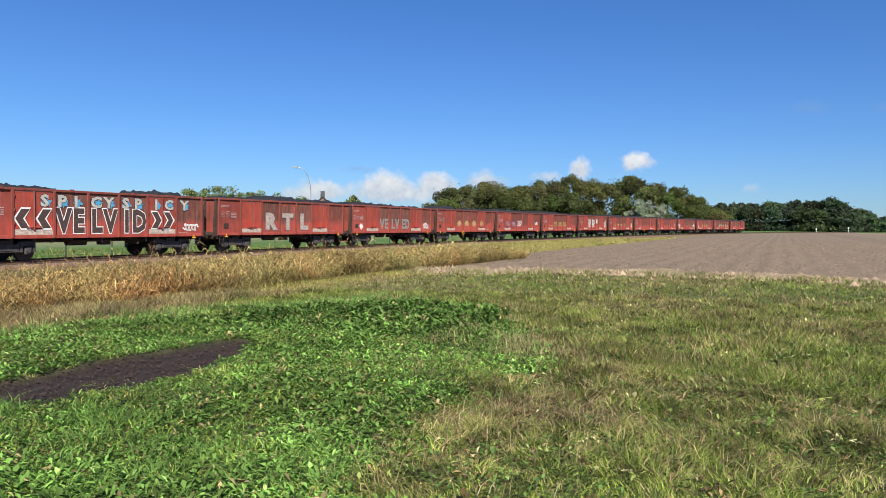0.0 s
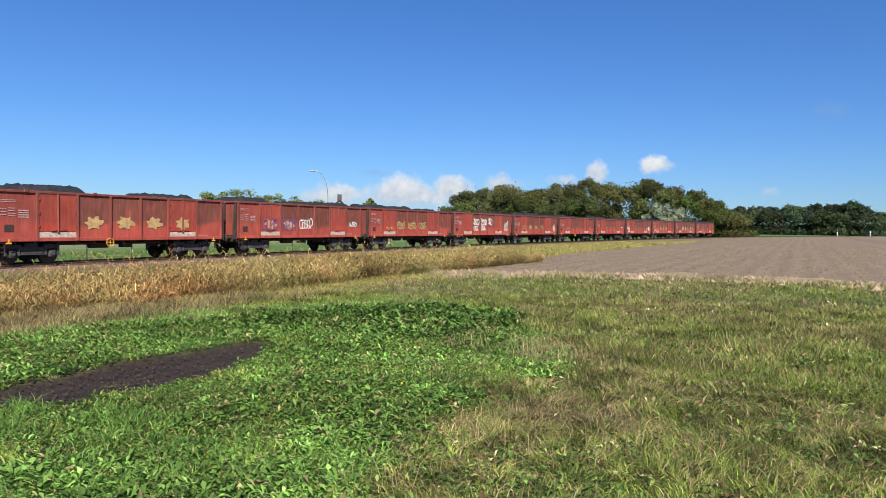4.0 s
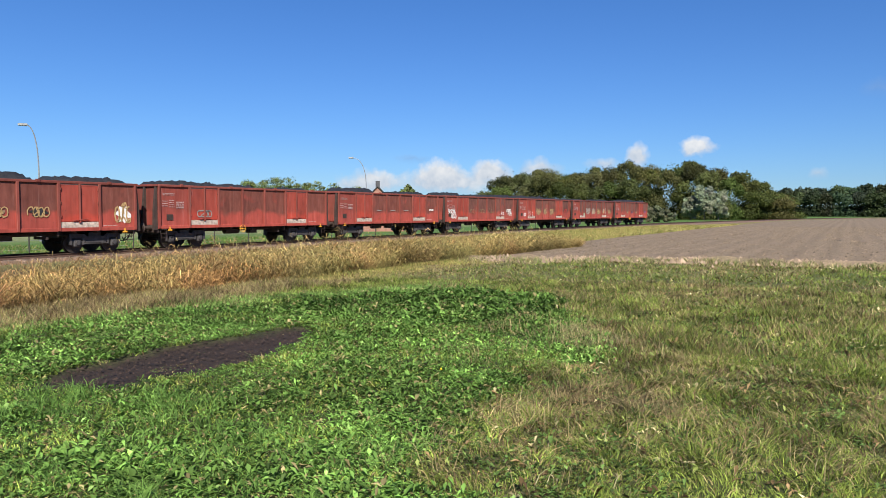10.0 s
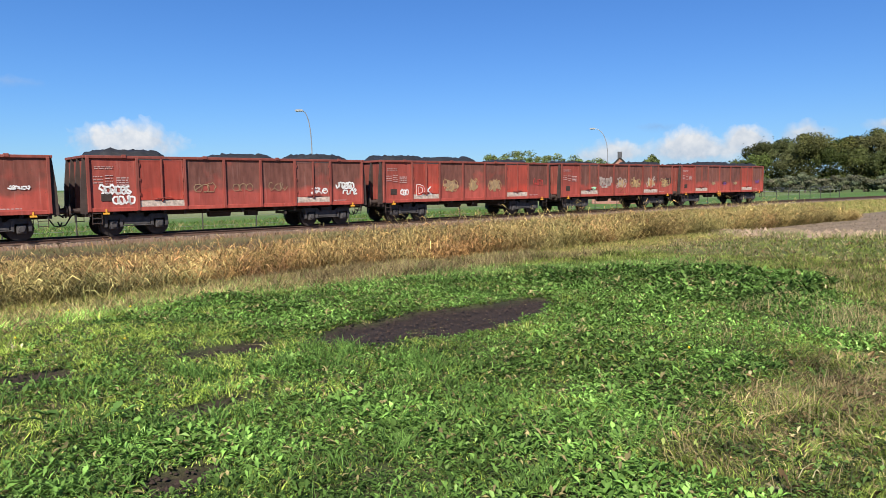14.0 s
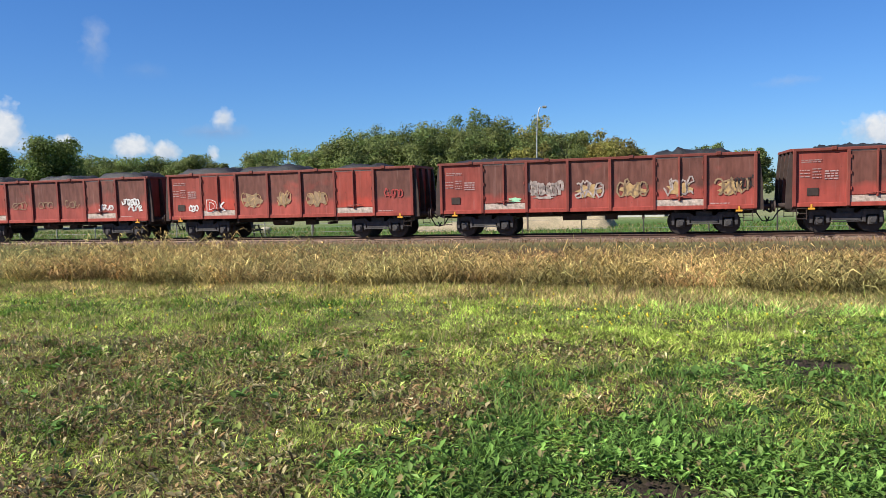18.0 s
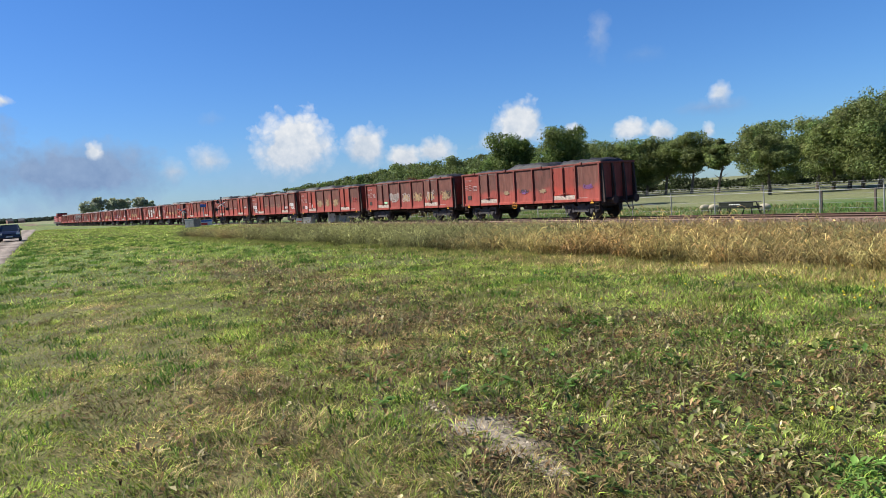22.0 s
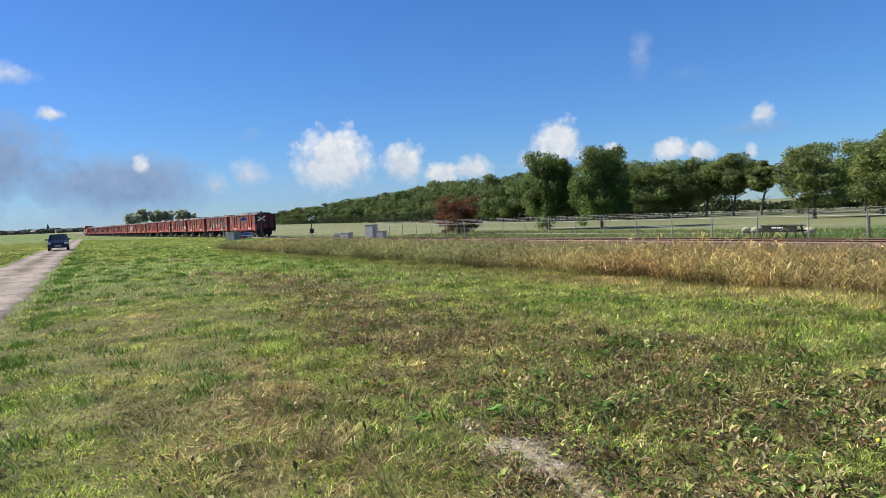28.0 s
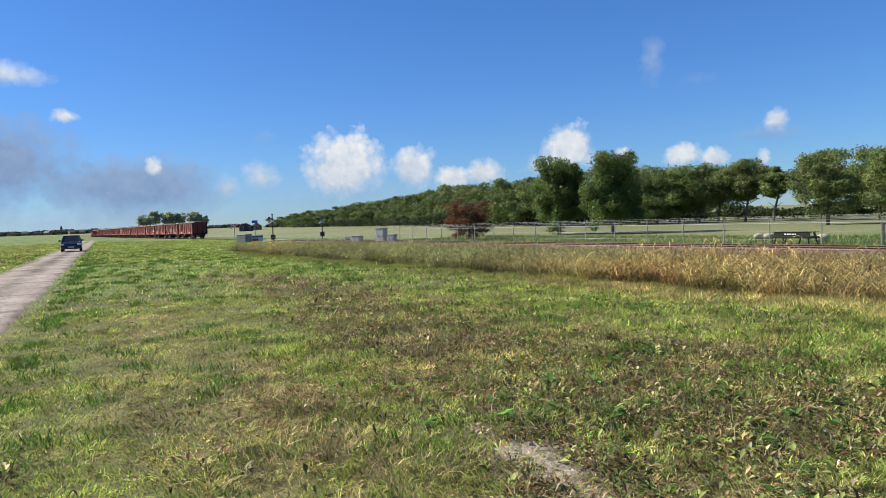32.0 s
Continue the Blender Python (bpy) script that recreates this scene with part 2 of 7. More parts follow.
def wagon_paint(name, red, brown, soot):
    """Oxide-red paint, browned by rust and coal dust in soft-edged fields, lighter at the foot of a panel."""
    m, nt, p = material(name, 0.62)
    info = nt.nodes.new("ShaderNodeObjectInfo")
    tc, ad = nt.nodes.new("ShaderNodeTexCoord"), nt.nodes.new("ShaderNodeVectorMath")
    sc = nt.nodes.new("ShaderNodeMath")
    sc.operation = "MULTIPLY"
    sc.inputs[1].default_value = 37.0
    nt.links.new(info.outputs["Random"], sc.inputs[0])
    nt.links.new(tc.outputs["Object"], ad.inputs[0])
    nt.links.new(sc.outputs[0], ad.inputs[1])

    def n(scale, stretch, detail=8.0):
        mp, t = nt.nodes.new("ShaderNodeMapping"), nt.nodes.new("ShaderNodeTexNoise")
        mp.inputs["Scale"].default_value = stretch
        t.inputs["Scale"].default_value, t.inputs["Detail"].default_value = scale, detail
        nt.links.new(ad.outputs[0], mp.inputs[0])
        nt.links.new(mp.outputs[0], t.inputs["Vector"])
        return t.outputs["Fac"]

    sep = nt.nodes.new("ShaderNodeSeparateXYZ")
    nt.links.new(tc.outputs["Object"], sep.inputs[0])
    mr = nt.nodes.new("ShaderNodeMapRange")  # dust lies thick on the upper two thirds of a side
    mr.inputs[1].default_value, mr.inputs[2].default_value, mr.inputs[3].default_value, mr.inputs[4].default_value = 1.45, 2.05, -0.34, 0.16
    nt.links.new(sep.outputs[2], mr.inputs[0])
    field = nt.nodes.new("ShaderNodeMath")
    nt.links.new(n(0.9, (1, 1, 1)), field.inputs[0])
    nt.links.new(mr.outputs[0], field.inputs[1])
    amount = ramp(nt, field.outputs[0], [(0.36, (0, 0, 0)), (0.56, (soot,) * 3)])
    base = ramp(nt, n(3.0, (1, 1, 0.4)), [(0.3, tuple(c * 0.78 for c in red)), (0.7, tuple(min(1, c * 1.15) for c in red))])
    brn = ramp(nt, n(5.0, (1, 1, 0.35)), [(0.3, tuple(c * 0.7 for c in brown)), (0.75, tuple(c * 1.3 for c in brown))])
    streak = ramp(nt, n(7.0, (1.0, 1.0, 0.07)), [(0.42, (1, 1, 1)), (0.7, (0.76, 0.7, 0.66))])
    col = blend(nt, base, brn, amount)
    pale = ramp(nt, n(11.0, (1.0, 1.0, 0.05)), [(0.6, (0, 0, 0)), (0.78, (0.3, 0.3, 0.3))])  # pale runs of lime and dust
    col = blend(nt, col, (0.4, 0.26, 0.22), pale)
    chip = ramp(nt, n(16.0, (1, 1, 1)), [(0.66, (0, 0, 0)), (0.72, (0.75, 0.75, 0.75))])
    col = blend(nt, col, (0.09, 0.045, 0.035), chip)
    col = blend(nt, col, streak, 0.7, "MULTIPLY")
    tone = ramp(nt, info.outputs["Random"], [(0.0, (0.85, 0.85, 0.85)), (1.0, (1.12, 1.08, 1.05))])
    nt.links.new(blend(nt, col, tone, 1.0, "MULTIPLY"), p.inputs["Base Color"])
    p.inputs["Specular IOR Level"].default_value = 0.25
    return m


M_RED = wagon_paint("wagon_red_paint", (0.37, 0.074, 0.055), (0.145, 0.058, 0.044), 0.85)
M_CLEAN = wagon_paint("cleaner_wagon_paint", (0.33, 0.068, 0.052), (0.17, 0.055, 0.042), 0.35)
M_DIRTY = wagon_paint("sooty_wagon_paint", (0.34, 0.075, 0.058), (0.155, 0.068, 0.053), 0.95)
M_DOOR = wagon_paint("wagon_door_paint", (0.4, 0.06, 0.04), (0.18, 0.06, 0.046), 0.45)
M_POST = wagon_paint("wagon_post_paint", (0.27, 0.06, 0.046), (0.13, 0.052, 0.04), 0.5)
M_FRAME = plain("underframe_grime", (0.045, 0.028, 0.022), 0.8, 0.0, 4.0, 0.4)
M_INSIDE = plain("wagon_inside_rust", (0.06, 0.03, 0.022), 0.85, 0.0, 2.0, 0.4)
M_BOGIE = plain("bogie_grey_dust", (0.055, 0.05, 0.05), 0.75, 0.0, 5.0, 0.4, 0.01)
M_WHEEL = plain("wheel_steel", (0.05, 0.04, 0.035), 0.6, 0.5, 6.0, 0.3)
M_SILL = plain("worn_white_sill", (0.5, 0.4, 0.33), 0.7, 0.0, 7.0, 0.5)
M_COAL = plain("coal", (0.018, 0.018, 0.021), 0.65, 0.0, 5.0, 0.5, 0.05)
M_WHITE = plain("white_spray_paint", (0.75, 0.73, 0.7), 0.6, 0.0, 9.0, 0.2)
M_STENCIL = plain("stencil_white", (0.44, 0.3, 0.28), 0.6, 0.0, 9.0, 0.3)
M_YELLOW = plain("yellow_lashing_mark", (0.7, 0.33, 0.03), 0.6, 0.0, 9.0, 0.15)
M_DULL = plain("faded_white_spray_paint", (0.42, 0.34, 0.3), 0.7, 0.0, 5.0, 0.4)
M_UMBER = plain("dark_brown_spray_paint", (0.065, 0.04, 0.034), 0.7, 0.0, 5.0, 0.3)
M_PALE = plain("pale_silver_spray_paint", (0.46, 0.44, 0.4), 0.6, 0.0, 5.0, 0.35)
M_OCHRE = plain("ochre_spray_paint", (0.46, 0.3, 0.13), 0.7, 0.0, 4.0, 0.35)
M_FADED = plain("faded_brown_spray_paint", (0.3, 0.2, 0.11), 0.7, 0.0, 4.0, 0.35)
M_BLUE = plain("blue_spray_paint", (0.08, 0.32, 0.52), 0.6, 0.0, 5.0, 0.25)
M_SILVER = plain("grey_spray_paint", (0.26, 0.24, 0.22), 0.6, 0.0, 5.0, 0.35)
M_BLACKP = plain("black_spray_paint", (0.03, 0.026, 0.024), 0.6, 0.0, 5.0, 0.3)
M_MINT = plain("mint_spray_paint", (0.35, 0.68, 0.42), 0.6, 0.0, 5.0, 0.2)
M_PURPLE = plain("purple_spray_paint", (0.2, 0.07, 0.22), 0.6, 0.0, 5.0, 0.3)
M_REDP = plain("bright_red_spray_paint", (0.4, 0.05, 0.04), 0.6, 0.0, 5.0, 0.2)
M_RAIL = plain("rusty_rail", (0.12, 0.07, 0.05), 0.6, 0.4, 8.0, 0.3)
M_RAILTOP = plain("polished_rail_head", (0.45, 0.42, 0.4), 0.3, 0.9, 8.0, 0.15)
M_SLEEPER = plain("weathered_sleeper", (0.12, 0.09, 0.075), 0.85, 0.0, 5.0, 0.35)
M_GALV = plain("galvanised_steel", (0.36, 0.36, 0.36), 0.45, 0.6, 5.0, 0.25)
M_POSTGREY = plain("grey_fence_paint", (0.29, 0.29, 0.275), 0.6, 0.0, 6.0, 0.3)
M_POSTDARK = plain("dark_fence_post", (0.045, 0.042, 0.038), 0.7, 0.0, 6.0, 0.3)
M_CABINET = plain("cabinet_grey", (0.5, 0.5, 0.46), 0.5, 0.0, 4.0, 0.15)
M_DARK = plain("dark_metal", (0.03, 0.03, 0.032), 0.5, 0.0, 5.0, 0.3)
M_BARK = plain("bark", (0.12, 0.1, 0.08), 0.9, 0.0, 3.0, 0.35, 0.03)
M_GRASS = tinted("grass_blades", 0.6, 0.4, 0.3, 1.2, gloss=0.12)
M_LEAF = tinted("tree_leaves", 0.6, 0.3, 0.4, 0.35, gloss=0.18)
M_GROUND = tinted("ground_soil_and_turf", 0.95, 0.0, 0.0, 1.3, 0.03, 25.0, 17.0)
M_LANE = tinted("concrete_lane_surface", 0.9, 0.0, 0.0, 2.2, 0.01, 30.0, 9.0)
M_STONE = tinted("ballast_stone", 0.85, 0.4, 0.0, 2.0)
M_BRICK = plain("brick_wall", (0.3, 0.15, 0.11), 0.85, 0.0, 3.0, 0.25)
M_ROOF = plain("dark_roof", (0.05, 0.05, 0.055), 0.7, 0.0, 2.0, 0.25)
M_ROAD = plain("crossing_concrete", (0.24, 0.21, 0.18), 0.9, 0.0, 0.9, 0.28, 0.02)
M_GLASS, _nt, _p = material("dark_glass", 0.08)
_p.inputs["Base Color"].default_value = (0.02, 0.025, 0.03, 1)
M_WOOL = plain("sheep_wool", (0.5, 0.44, 0.32), 0.95, 0.0, 12.0, 0.2, 0.02)
M_FACE = plain("sheep_face", (0.1, 0.09, 0.08), 0.8, 0.0, 9.0, 0.2)
M_CAR = plain("navy_car_paint", (0.02, 0.026, 0.05), 0.25, 0.2, 3.0, 0.1)
M_RUBBER = plain("black_rubber", (0.02, 0.02, 0.02), 0.8)
M_LOCO = plain("locomotive_red", (0.35, 0.035, 0.025), 0.5, 0.0, 2.0, 0.25)
M_PANELW = plain("white_panel", (0.7, 0.7, 0.68), 0.5, 0.0, 5.0, 0.1)
M_SIGNBLUE = plain("sign_blue", (0.04, 0.12, 0.45), 0.4, 0.0, 5.0, 0.1)
M_SIGNRED = plain("sign_red", (0.6, 0.05, 0.04), 0.4, 0.0, 5.0, 0.1)
M_GREENP = plain("dark_green_paint", (0.014, 0.018, 0.012), 1.0, 0.0, 5.0, 0.3)
M_FLOWER = plain("yellow_petals", (0.75, 0.55, 0.02), 0.6, 0.0, 9.0, 0.1)

# ---- mesh helpers ----


def box(bm, x0, x1, y0, y1, z0, z1, bevel=0.0):
    v = [bm.verts.new((x, y, z)) for z in (z0, z1) for x, y in ((x0, y0), (x1, y0), (x1, y1), (x0, y1))]
    f = [bm.faces.new([v[i] for i in q]) for q in ((3, 2, 1, 0), (4, 5, 6, 7), (0, 1, 5, 4), (1, 2, 6, 5), (2, 3, 7, 6), (3, 0, 4, 7))]
    if bevel:
        edges = list({e for q in f for e in q.edges})
        bmesh.ops.bevel(bm, geom=edges, offset=bevel, segments=1, affect="EDGES", profile=0.5)


def tube(bm, a, b, r0, r1=None, n=8):
    """A tapered round bar from a to b, with closed ends."""
    a, b = Vector(a), Vector(b)
    r1 = r0 if r1 is None else r1
    q = (b - a).to_track_quat("Z", "Y")
    rings = [[bm.verts.new(p + q @ Vector((r * math.cos(2 * math.pi * i / n), r * math.sin(2 * math.pi * i / n), 0))) for i in range(n)] for p, r in ((a, r0), (b, r1))]
    for i in range(n):
        bm.faces.new((rings[0][i], rings[0][(i + 1) % n], rings[1][(i + 1) % n], rings[1][i]))
    bm.faces.new(rings[0][::-1])
    bm.faces.new(rings[1])


def prism(bm, outline, y0, y1):
    """An outline in x and z, drawn out from y0 to y1."""
    a = [bm.verts.new((x, y0, z)) for x, z in outline]
    b = [bm.verts.new((x, y1, z)) for x, z in outline]
    n = len(outline)
    for i in range(n):
        bm.faces.new((a[i], a[(i + 1) % n], b[(i + 1) % n], b[i]))
    bm.faces.new(a[::-1])
    bm.faces.new(b)


def mesh_of(name, bm, mat):
    bmesh.ops.recalc_face_normals(bm, faces=bm.faces[:])
    me = bpy.data.meshes.new(name)
    bm.to_mesh(me)
    bm.free()
    me.materials.append(mat)
    return me


def part(name, bm, mat, parent=None, label="", at=(0, 0, 0)):
    """Links a bmesh, or a mesh, as one object under its thing."""
    me = mesh_of(name, bm, mat) if isinstance(bm, bmesh.types.BMesh) else bm
    ob = new(name, me)
    ob.location = at
    ob.parent = parent
    return tagged(ob, label)


def cube_part(name, dims, mat, parent=None, label="", bevel=0.0):
    bm = bmesh.new()
    box(bm, *dims, bevel)
    return part(name, bm, mat, parent, label)


def tube_part(name, a, b, r, mat, parent=None, label="", r1=None, n=8):
    bm = bmesh.new()
    tube(bm, a, b, r, r1, n)
    return part(name, bm, mat, parent, label)


def soup(name, verts, faces, mat, tint=None, smooth=False):
    """A mesh from arrays: verts (n, 3), faces (m, k); tint (n, 3)."""
    me = bpy.data.meshes.new(name)
    verts, faces = np.asarray(verts, np.float32), np.asarray(faces, np.int32)
    k = faces.shape[1]
    me.vertices.add(len(verts))
    me.vertices.foreach_set("co", verts.ravel())
    me.loops.add(faces.size)
    me.loops.foreach_set("vertex_index", faces.ravel())
    me.polygons.add(len(faces))
    me.polygons.foreach_set("loop_start", np.arange(0, faces.size, k, dtype=np.int32))
    me.polygons.foreach_set("loop_total", np.full(len(faces), k, np.int32))
    if smooth:
        me.polygons.foreach_set("use_smooth", np.ones(len(faces), bool))
    if tint is not None:
        col = me.attributes.new("tint", "FLOAT_COLOR", "POINT")
        rgba = np.ones((len(verts), 4), np.float32)
        rgba[:, :3] = tint
        col.data.foreach_set("color", rgba.ravel())
    me.update(calc_edges=True)
    me.validate()
    me.materials.append(mat)
    return me


def empty(name, label, category, group="", kind=""):
    return tagged(new(name), label, category, group, kind)


# ---- the lie of the land ----
RAIL_Z, RAIL_SLOPE = -0.236, 0.00167
WAGON_HALF = 1.42


def side_y(x):
    """Where the near side of the train runs."""
    c = np.asarray(x, float) / 100
    c = np.clip(c, -6, 4.0)
    return 29.704 - 0.908 * c**2 - 0.268 * c**3 - 4.576 * np.maximum(0, c - 0.4) ** 2 - 0.277 * np.maximum(0, -c - 0.8) ** 2


def track_y(x):
    return side_y(x) + WAGON_HALF


def rail_z(x):
    return RAIL_Z + RAIL_SLOPE * np.clip(x, -350, 250)


def step(a, b, v):
    t = np.clip((v - a) / (b - a), 0, 1)
    return t * t * (3 - 2 * t)


def patchy(x, y, size, seed=0):
    """Uneven patches of about the given size, from 0 to 1."""
    u, v = np.asarray(x, float) / size + 0.37 * seed, np.asarray(y, float) / size - 0.61 * seed
    i, j = np.floor(u), np.floor(v)
    f, g = u - i, v - j
    f, g = f * f * (3 - 2 * f), g * g * (3 - 2 * g)

    def cell(a, b):
        k = np.sin(a * 127.1 + b * 311.7 + seed * 74.7) * 43758.5453
        return k - np.floor(k)

    return (cell(i, j) * (1 - f) + cell(i + 1, j) * f) * (1 - g) + (cell(i, j + 1) * (1 - f) + cell(i + 1, j + 1) * f) * g


def mottle(x, y, seed=0):
    m = 0.4 * patchy(x, y, 1.1, seed) + 0.32 * patchy(x, y, 0.42, seed + 1) + 0.28 * patchy(x, y, 0.16, seed + 2)
    return np.clip(0.5 + 1.7 * (m - 0.5), 0, 1)


def height(x, y):
    """The ground's height: flat by the camera, a reed ditch, the track bed, and meadow behind."""
    x, y = np.asarray(x, float), np.asarray(y, float)
    ty = track_y(x)
    base = np.zeros_like(y)
    in_reeds = step(-52, -42, x) * (1 - step(30, 44, x))
    ditch = -0.55 * step(11.2, 14.5, y) * (1 - 0.55 * step(ty - 7, ty - 3.5, y)) * in_reeds
    verge = -0.32 * step(11.0, 20.0, y) * (1 - in_reeds) * step(0, 4, ty - y + 30)
    bed = rail_z(x) - 0.36
    near_bed = step(ty - 4.2, ty - 2.9, y)
    h = base + ditch + verge
    h = h * (1 - near_bed) + bed * near_bed
    behind = step(ty + 2.9, ty + 4.5, y)
    back = -0.62 + 0.25 * step(80, 140, y)
    h = h * (1 - behind) + back * behind
    near = np.exp(-((x * x + y * y) / 30.0**2))
    h = h + near * (0.035 * np.sin(x * 1.7 + 0.6) * np.sin(y * 1.3) + 0.03 * np.sin(x * 0.6 - y * 0.8)) * (1 - near_bed)
    return h

# ---- ground ----


def spread(near, fine, ratio, far):
    """Even steps near the camera that widen towards the horizon."""
    v, s = [0.0], fine
    while v[-1] < far:
        if v[-1] > near:
            s *= ratio
        v.append(v[-1] + s)
    return np.array(v)


def wobble(x, y, s=1.0):
    """A cheap uneven field between about -1 and 1."""
    return (np.sin(x * 1.31 * s + 1.7 * np.sin(y * 0.83 * s)) + np.sin(y * 1.77 * s + 1.3 * np.sin(x * 1.13 * s + 2.0)) + np.sin((x + y) * 2.9 * s + 0.5)) / 3.0


def in_patch(x, y, cx, cy, rx, ry, turn, ragged=0.25):
    """1 inside an uneven oval, 0 outside."""
    c, s = math.cos(radians(turn)), math.sin(radians(turn))
    u, v = (x - cx) * c + (y - cy) * s, -(x - cx) * s + (y - cy) * c
    d = np.sqrt((u / rx) ** 2 + (v / ry) ** 2) + ragged * wobble(x * 3.1, y * 3.1, 1.0)
    return 1 - step(0.85, 1.1, d)


BARE = [(5.75, 6.55, 1.95, 0.72, 5, 0.14), (3.0, 6.8, 0.55, 0.2, -2, 0.2), (2.15, 5.15, 0.4, 0.15, 12, 0.25), (1.25, 6.88, 0.4, 0.2, 10, 0.3), (1.5, 3.97, 0.22, 0.14, 0, 0.3), (-0.1, 3.95, 0.3, 0.12, 0, 0.3)]
SANDY = [(-4.55, 2.88, 0.3, 0.13, 0, 0.6), (-4.05, 2.8, 0.2, 0.12, 0, 0.6), (-3.65, 2.9, 0.3, 0.11, -8, 0.6), (-3.2, 2.75, 0.28, 0.11, 0, 0.5)]


def bare(x, y):
    m = np.zeros_like(x)
    for b in BARE:
        m = np.maximum(m, in_patch(x, y, *b))
    return m


def sandy(x, y):
    m = np.zeros_like(x)
    for b in SANDY:
        m = np.maximum(m, in_patch(x, y, *b))
    return m


def ploughed(x, y):
    side = 14.2 + 0.35 * wobble(x * 0.2, y * 0.2)
    top = np.where(x > 60, np.minimum(side, track_y(x) - 8.0 + 0 * x), side)
    edge = 25.6 - 3.2 * step(3, 12, y) + 0.25 * wobble(y * 1.3, y * 0.7)
    return step(-0.25, 0.25, x - edge) * (1 - step(-0.3, 0.3, y - top)) * (1 - step(300, 320, x)) * step(-160, -150, y)


def lush(x, y):
    """Broad-leaved weeds round the bare patch."""
    w = 0.45 * wobble(x * 1.3, y * 1.3) + 0.2 * wobble(x * 4, y * 4)
    top = 9.8 - 0.055 * np.maximum(0, x - 6) ** 2
    low = np.where(x > 3.6, 2.5 + 0.55 * np.maximum(0, x - 8.6), 1.2)
    left = np.interp(y, [0, 3.4, 4.8, 5.3, 6.9, 8.1, 9.5], [-1.2, -1.5, -1.3, -0.2, 0.15, 1.0, 2.6])
    m = (1 - step(-0.4, 0.4, y - top + w)) * step(-0.4, 0.4, y - low + w) * step(-0.5, 0.5, x - left + w) * (1 - step(13, 14.2, x))
    strip = step(8.2, 8.6, y + 0.4 * w) * (1 - step(9.3, 9.8, y + 0.4 * w)) * step(-15, -9, x) * (1 - step(1, 3, x))
    return np.maximum(m, 0.42 * strip)


def leafy(x, y):
    """Where the broad leaves crowd out the grass."""
    return lush(x, y) * (1 - 0.62 * step(4.4, 5.2, y + 0.5 * wobble(x * 1.7, y * 1.7)) * (1 - step(2.6, 4.4, x)))


def brown_weeds(x, y):
    """Withered weeds along the middle of the turf."""
    mid_y = np.interp(x, [-26, -20, -13.9, -9, -5, -2, 1], [5.6, 6.2, 5.6, 4.8, 4.9, 5.1, 5.6])
    half = np.interp(x, [-26, -20, -13, -8, -3, 1], [0.4, 0.75, 1.1, 1.5, 2.3, 1.5])
    d = np.abs(y - mid_y) / half + 0.35 * wobble(x * 0.9, y * 0.9) + 0.15 * wobble(x * 3, y * 3)
    return (1 - step(0.6, 1.3, d)) * (0.35 + 0.65 * step(0.25, 0.6, patchy(x, y, 0.8, 81))) * step(-28, -24, x) * (1 - step(0.5, 2.0, x))


def mown(x, y):
    """Short green turf towards the lane."""
    edge = np.interp(x, [-40, -25, -14, -10, -7, -4, 0], [7.0, 4.8, 4.2, 3.4, 1.6, 0.8, 0.0])
    return (1 - step(-0.6, 0.6, y - edge + 0.4 * wobble(x, y))) * (1 - step(-4, -1, x))


def dry(x, y):
    """How dead the grass is, from 0 to 1."""
    d = -0.34 + 0.55 * patchy(x, y, 2.6, 3) + 0.42 * patchy(x, y, 0.8, 4) + 0.2 * patchy(x, y, 0.3, 5)
    d = d + 0.4 * brown_weeds(x, y)
    d = d + 0.3 * in_patch(x, y, 6.2, 1.7, 0.6, 0.45, 0, 0.3) + 0.3 * in_patch(x, y, 8.8, 3.0, 1.0, 0.9, 0, 0.3)
    d = d - 0.42 * mown(x, y) * step(4, 9, -x) + 0.5 * in_patch(x, y, -8.5, 1.5, 5.0, 1.1, -4, 0.4) + 0.3 * in_patch(x, y, -17.0, 2.2, 4.0, 0.9, -4, 0.4) - 0.5 * in_patch(x, y, -9.6, 3.1, 1.7, 0.6, 20, 0.3) - 0.35 * in_patch(x, y, -7.6, 0.0, 3.0, 0.5, -5, 0.3)
    d = d - 0.3 * leafy(x, y) - 0.15 * lush(x, y) + 0.1 * step(4, 8, x) * (1 - lush(x, y)) - 0.5 * step(7.2, 8.4, y) * (1 - step(9.8, 10.6, y)) * (1 - step(12, 15, x))
    d = d - 0.2 * step(30, 60, -x)
    return np.clip(d, 0, 1)


GREEN, LUSH, STRAW, DEAD, SOIL, SAND, FIELD = [np.array(c) for c in ((0.13, 0.185, 0.035), (0.07, 0.12, 0.03), (0.3, 0.24, 0.11), (0.15, 0.105, 0.06), (0.03, 0.019, 0.015), (0.37, 0.32, 0.25), (0.22, 0.165, 0.115))]


def lane_mid(x):
    return -1.55 + 0.0925 * (-x - 14.9)


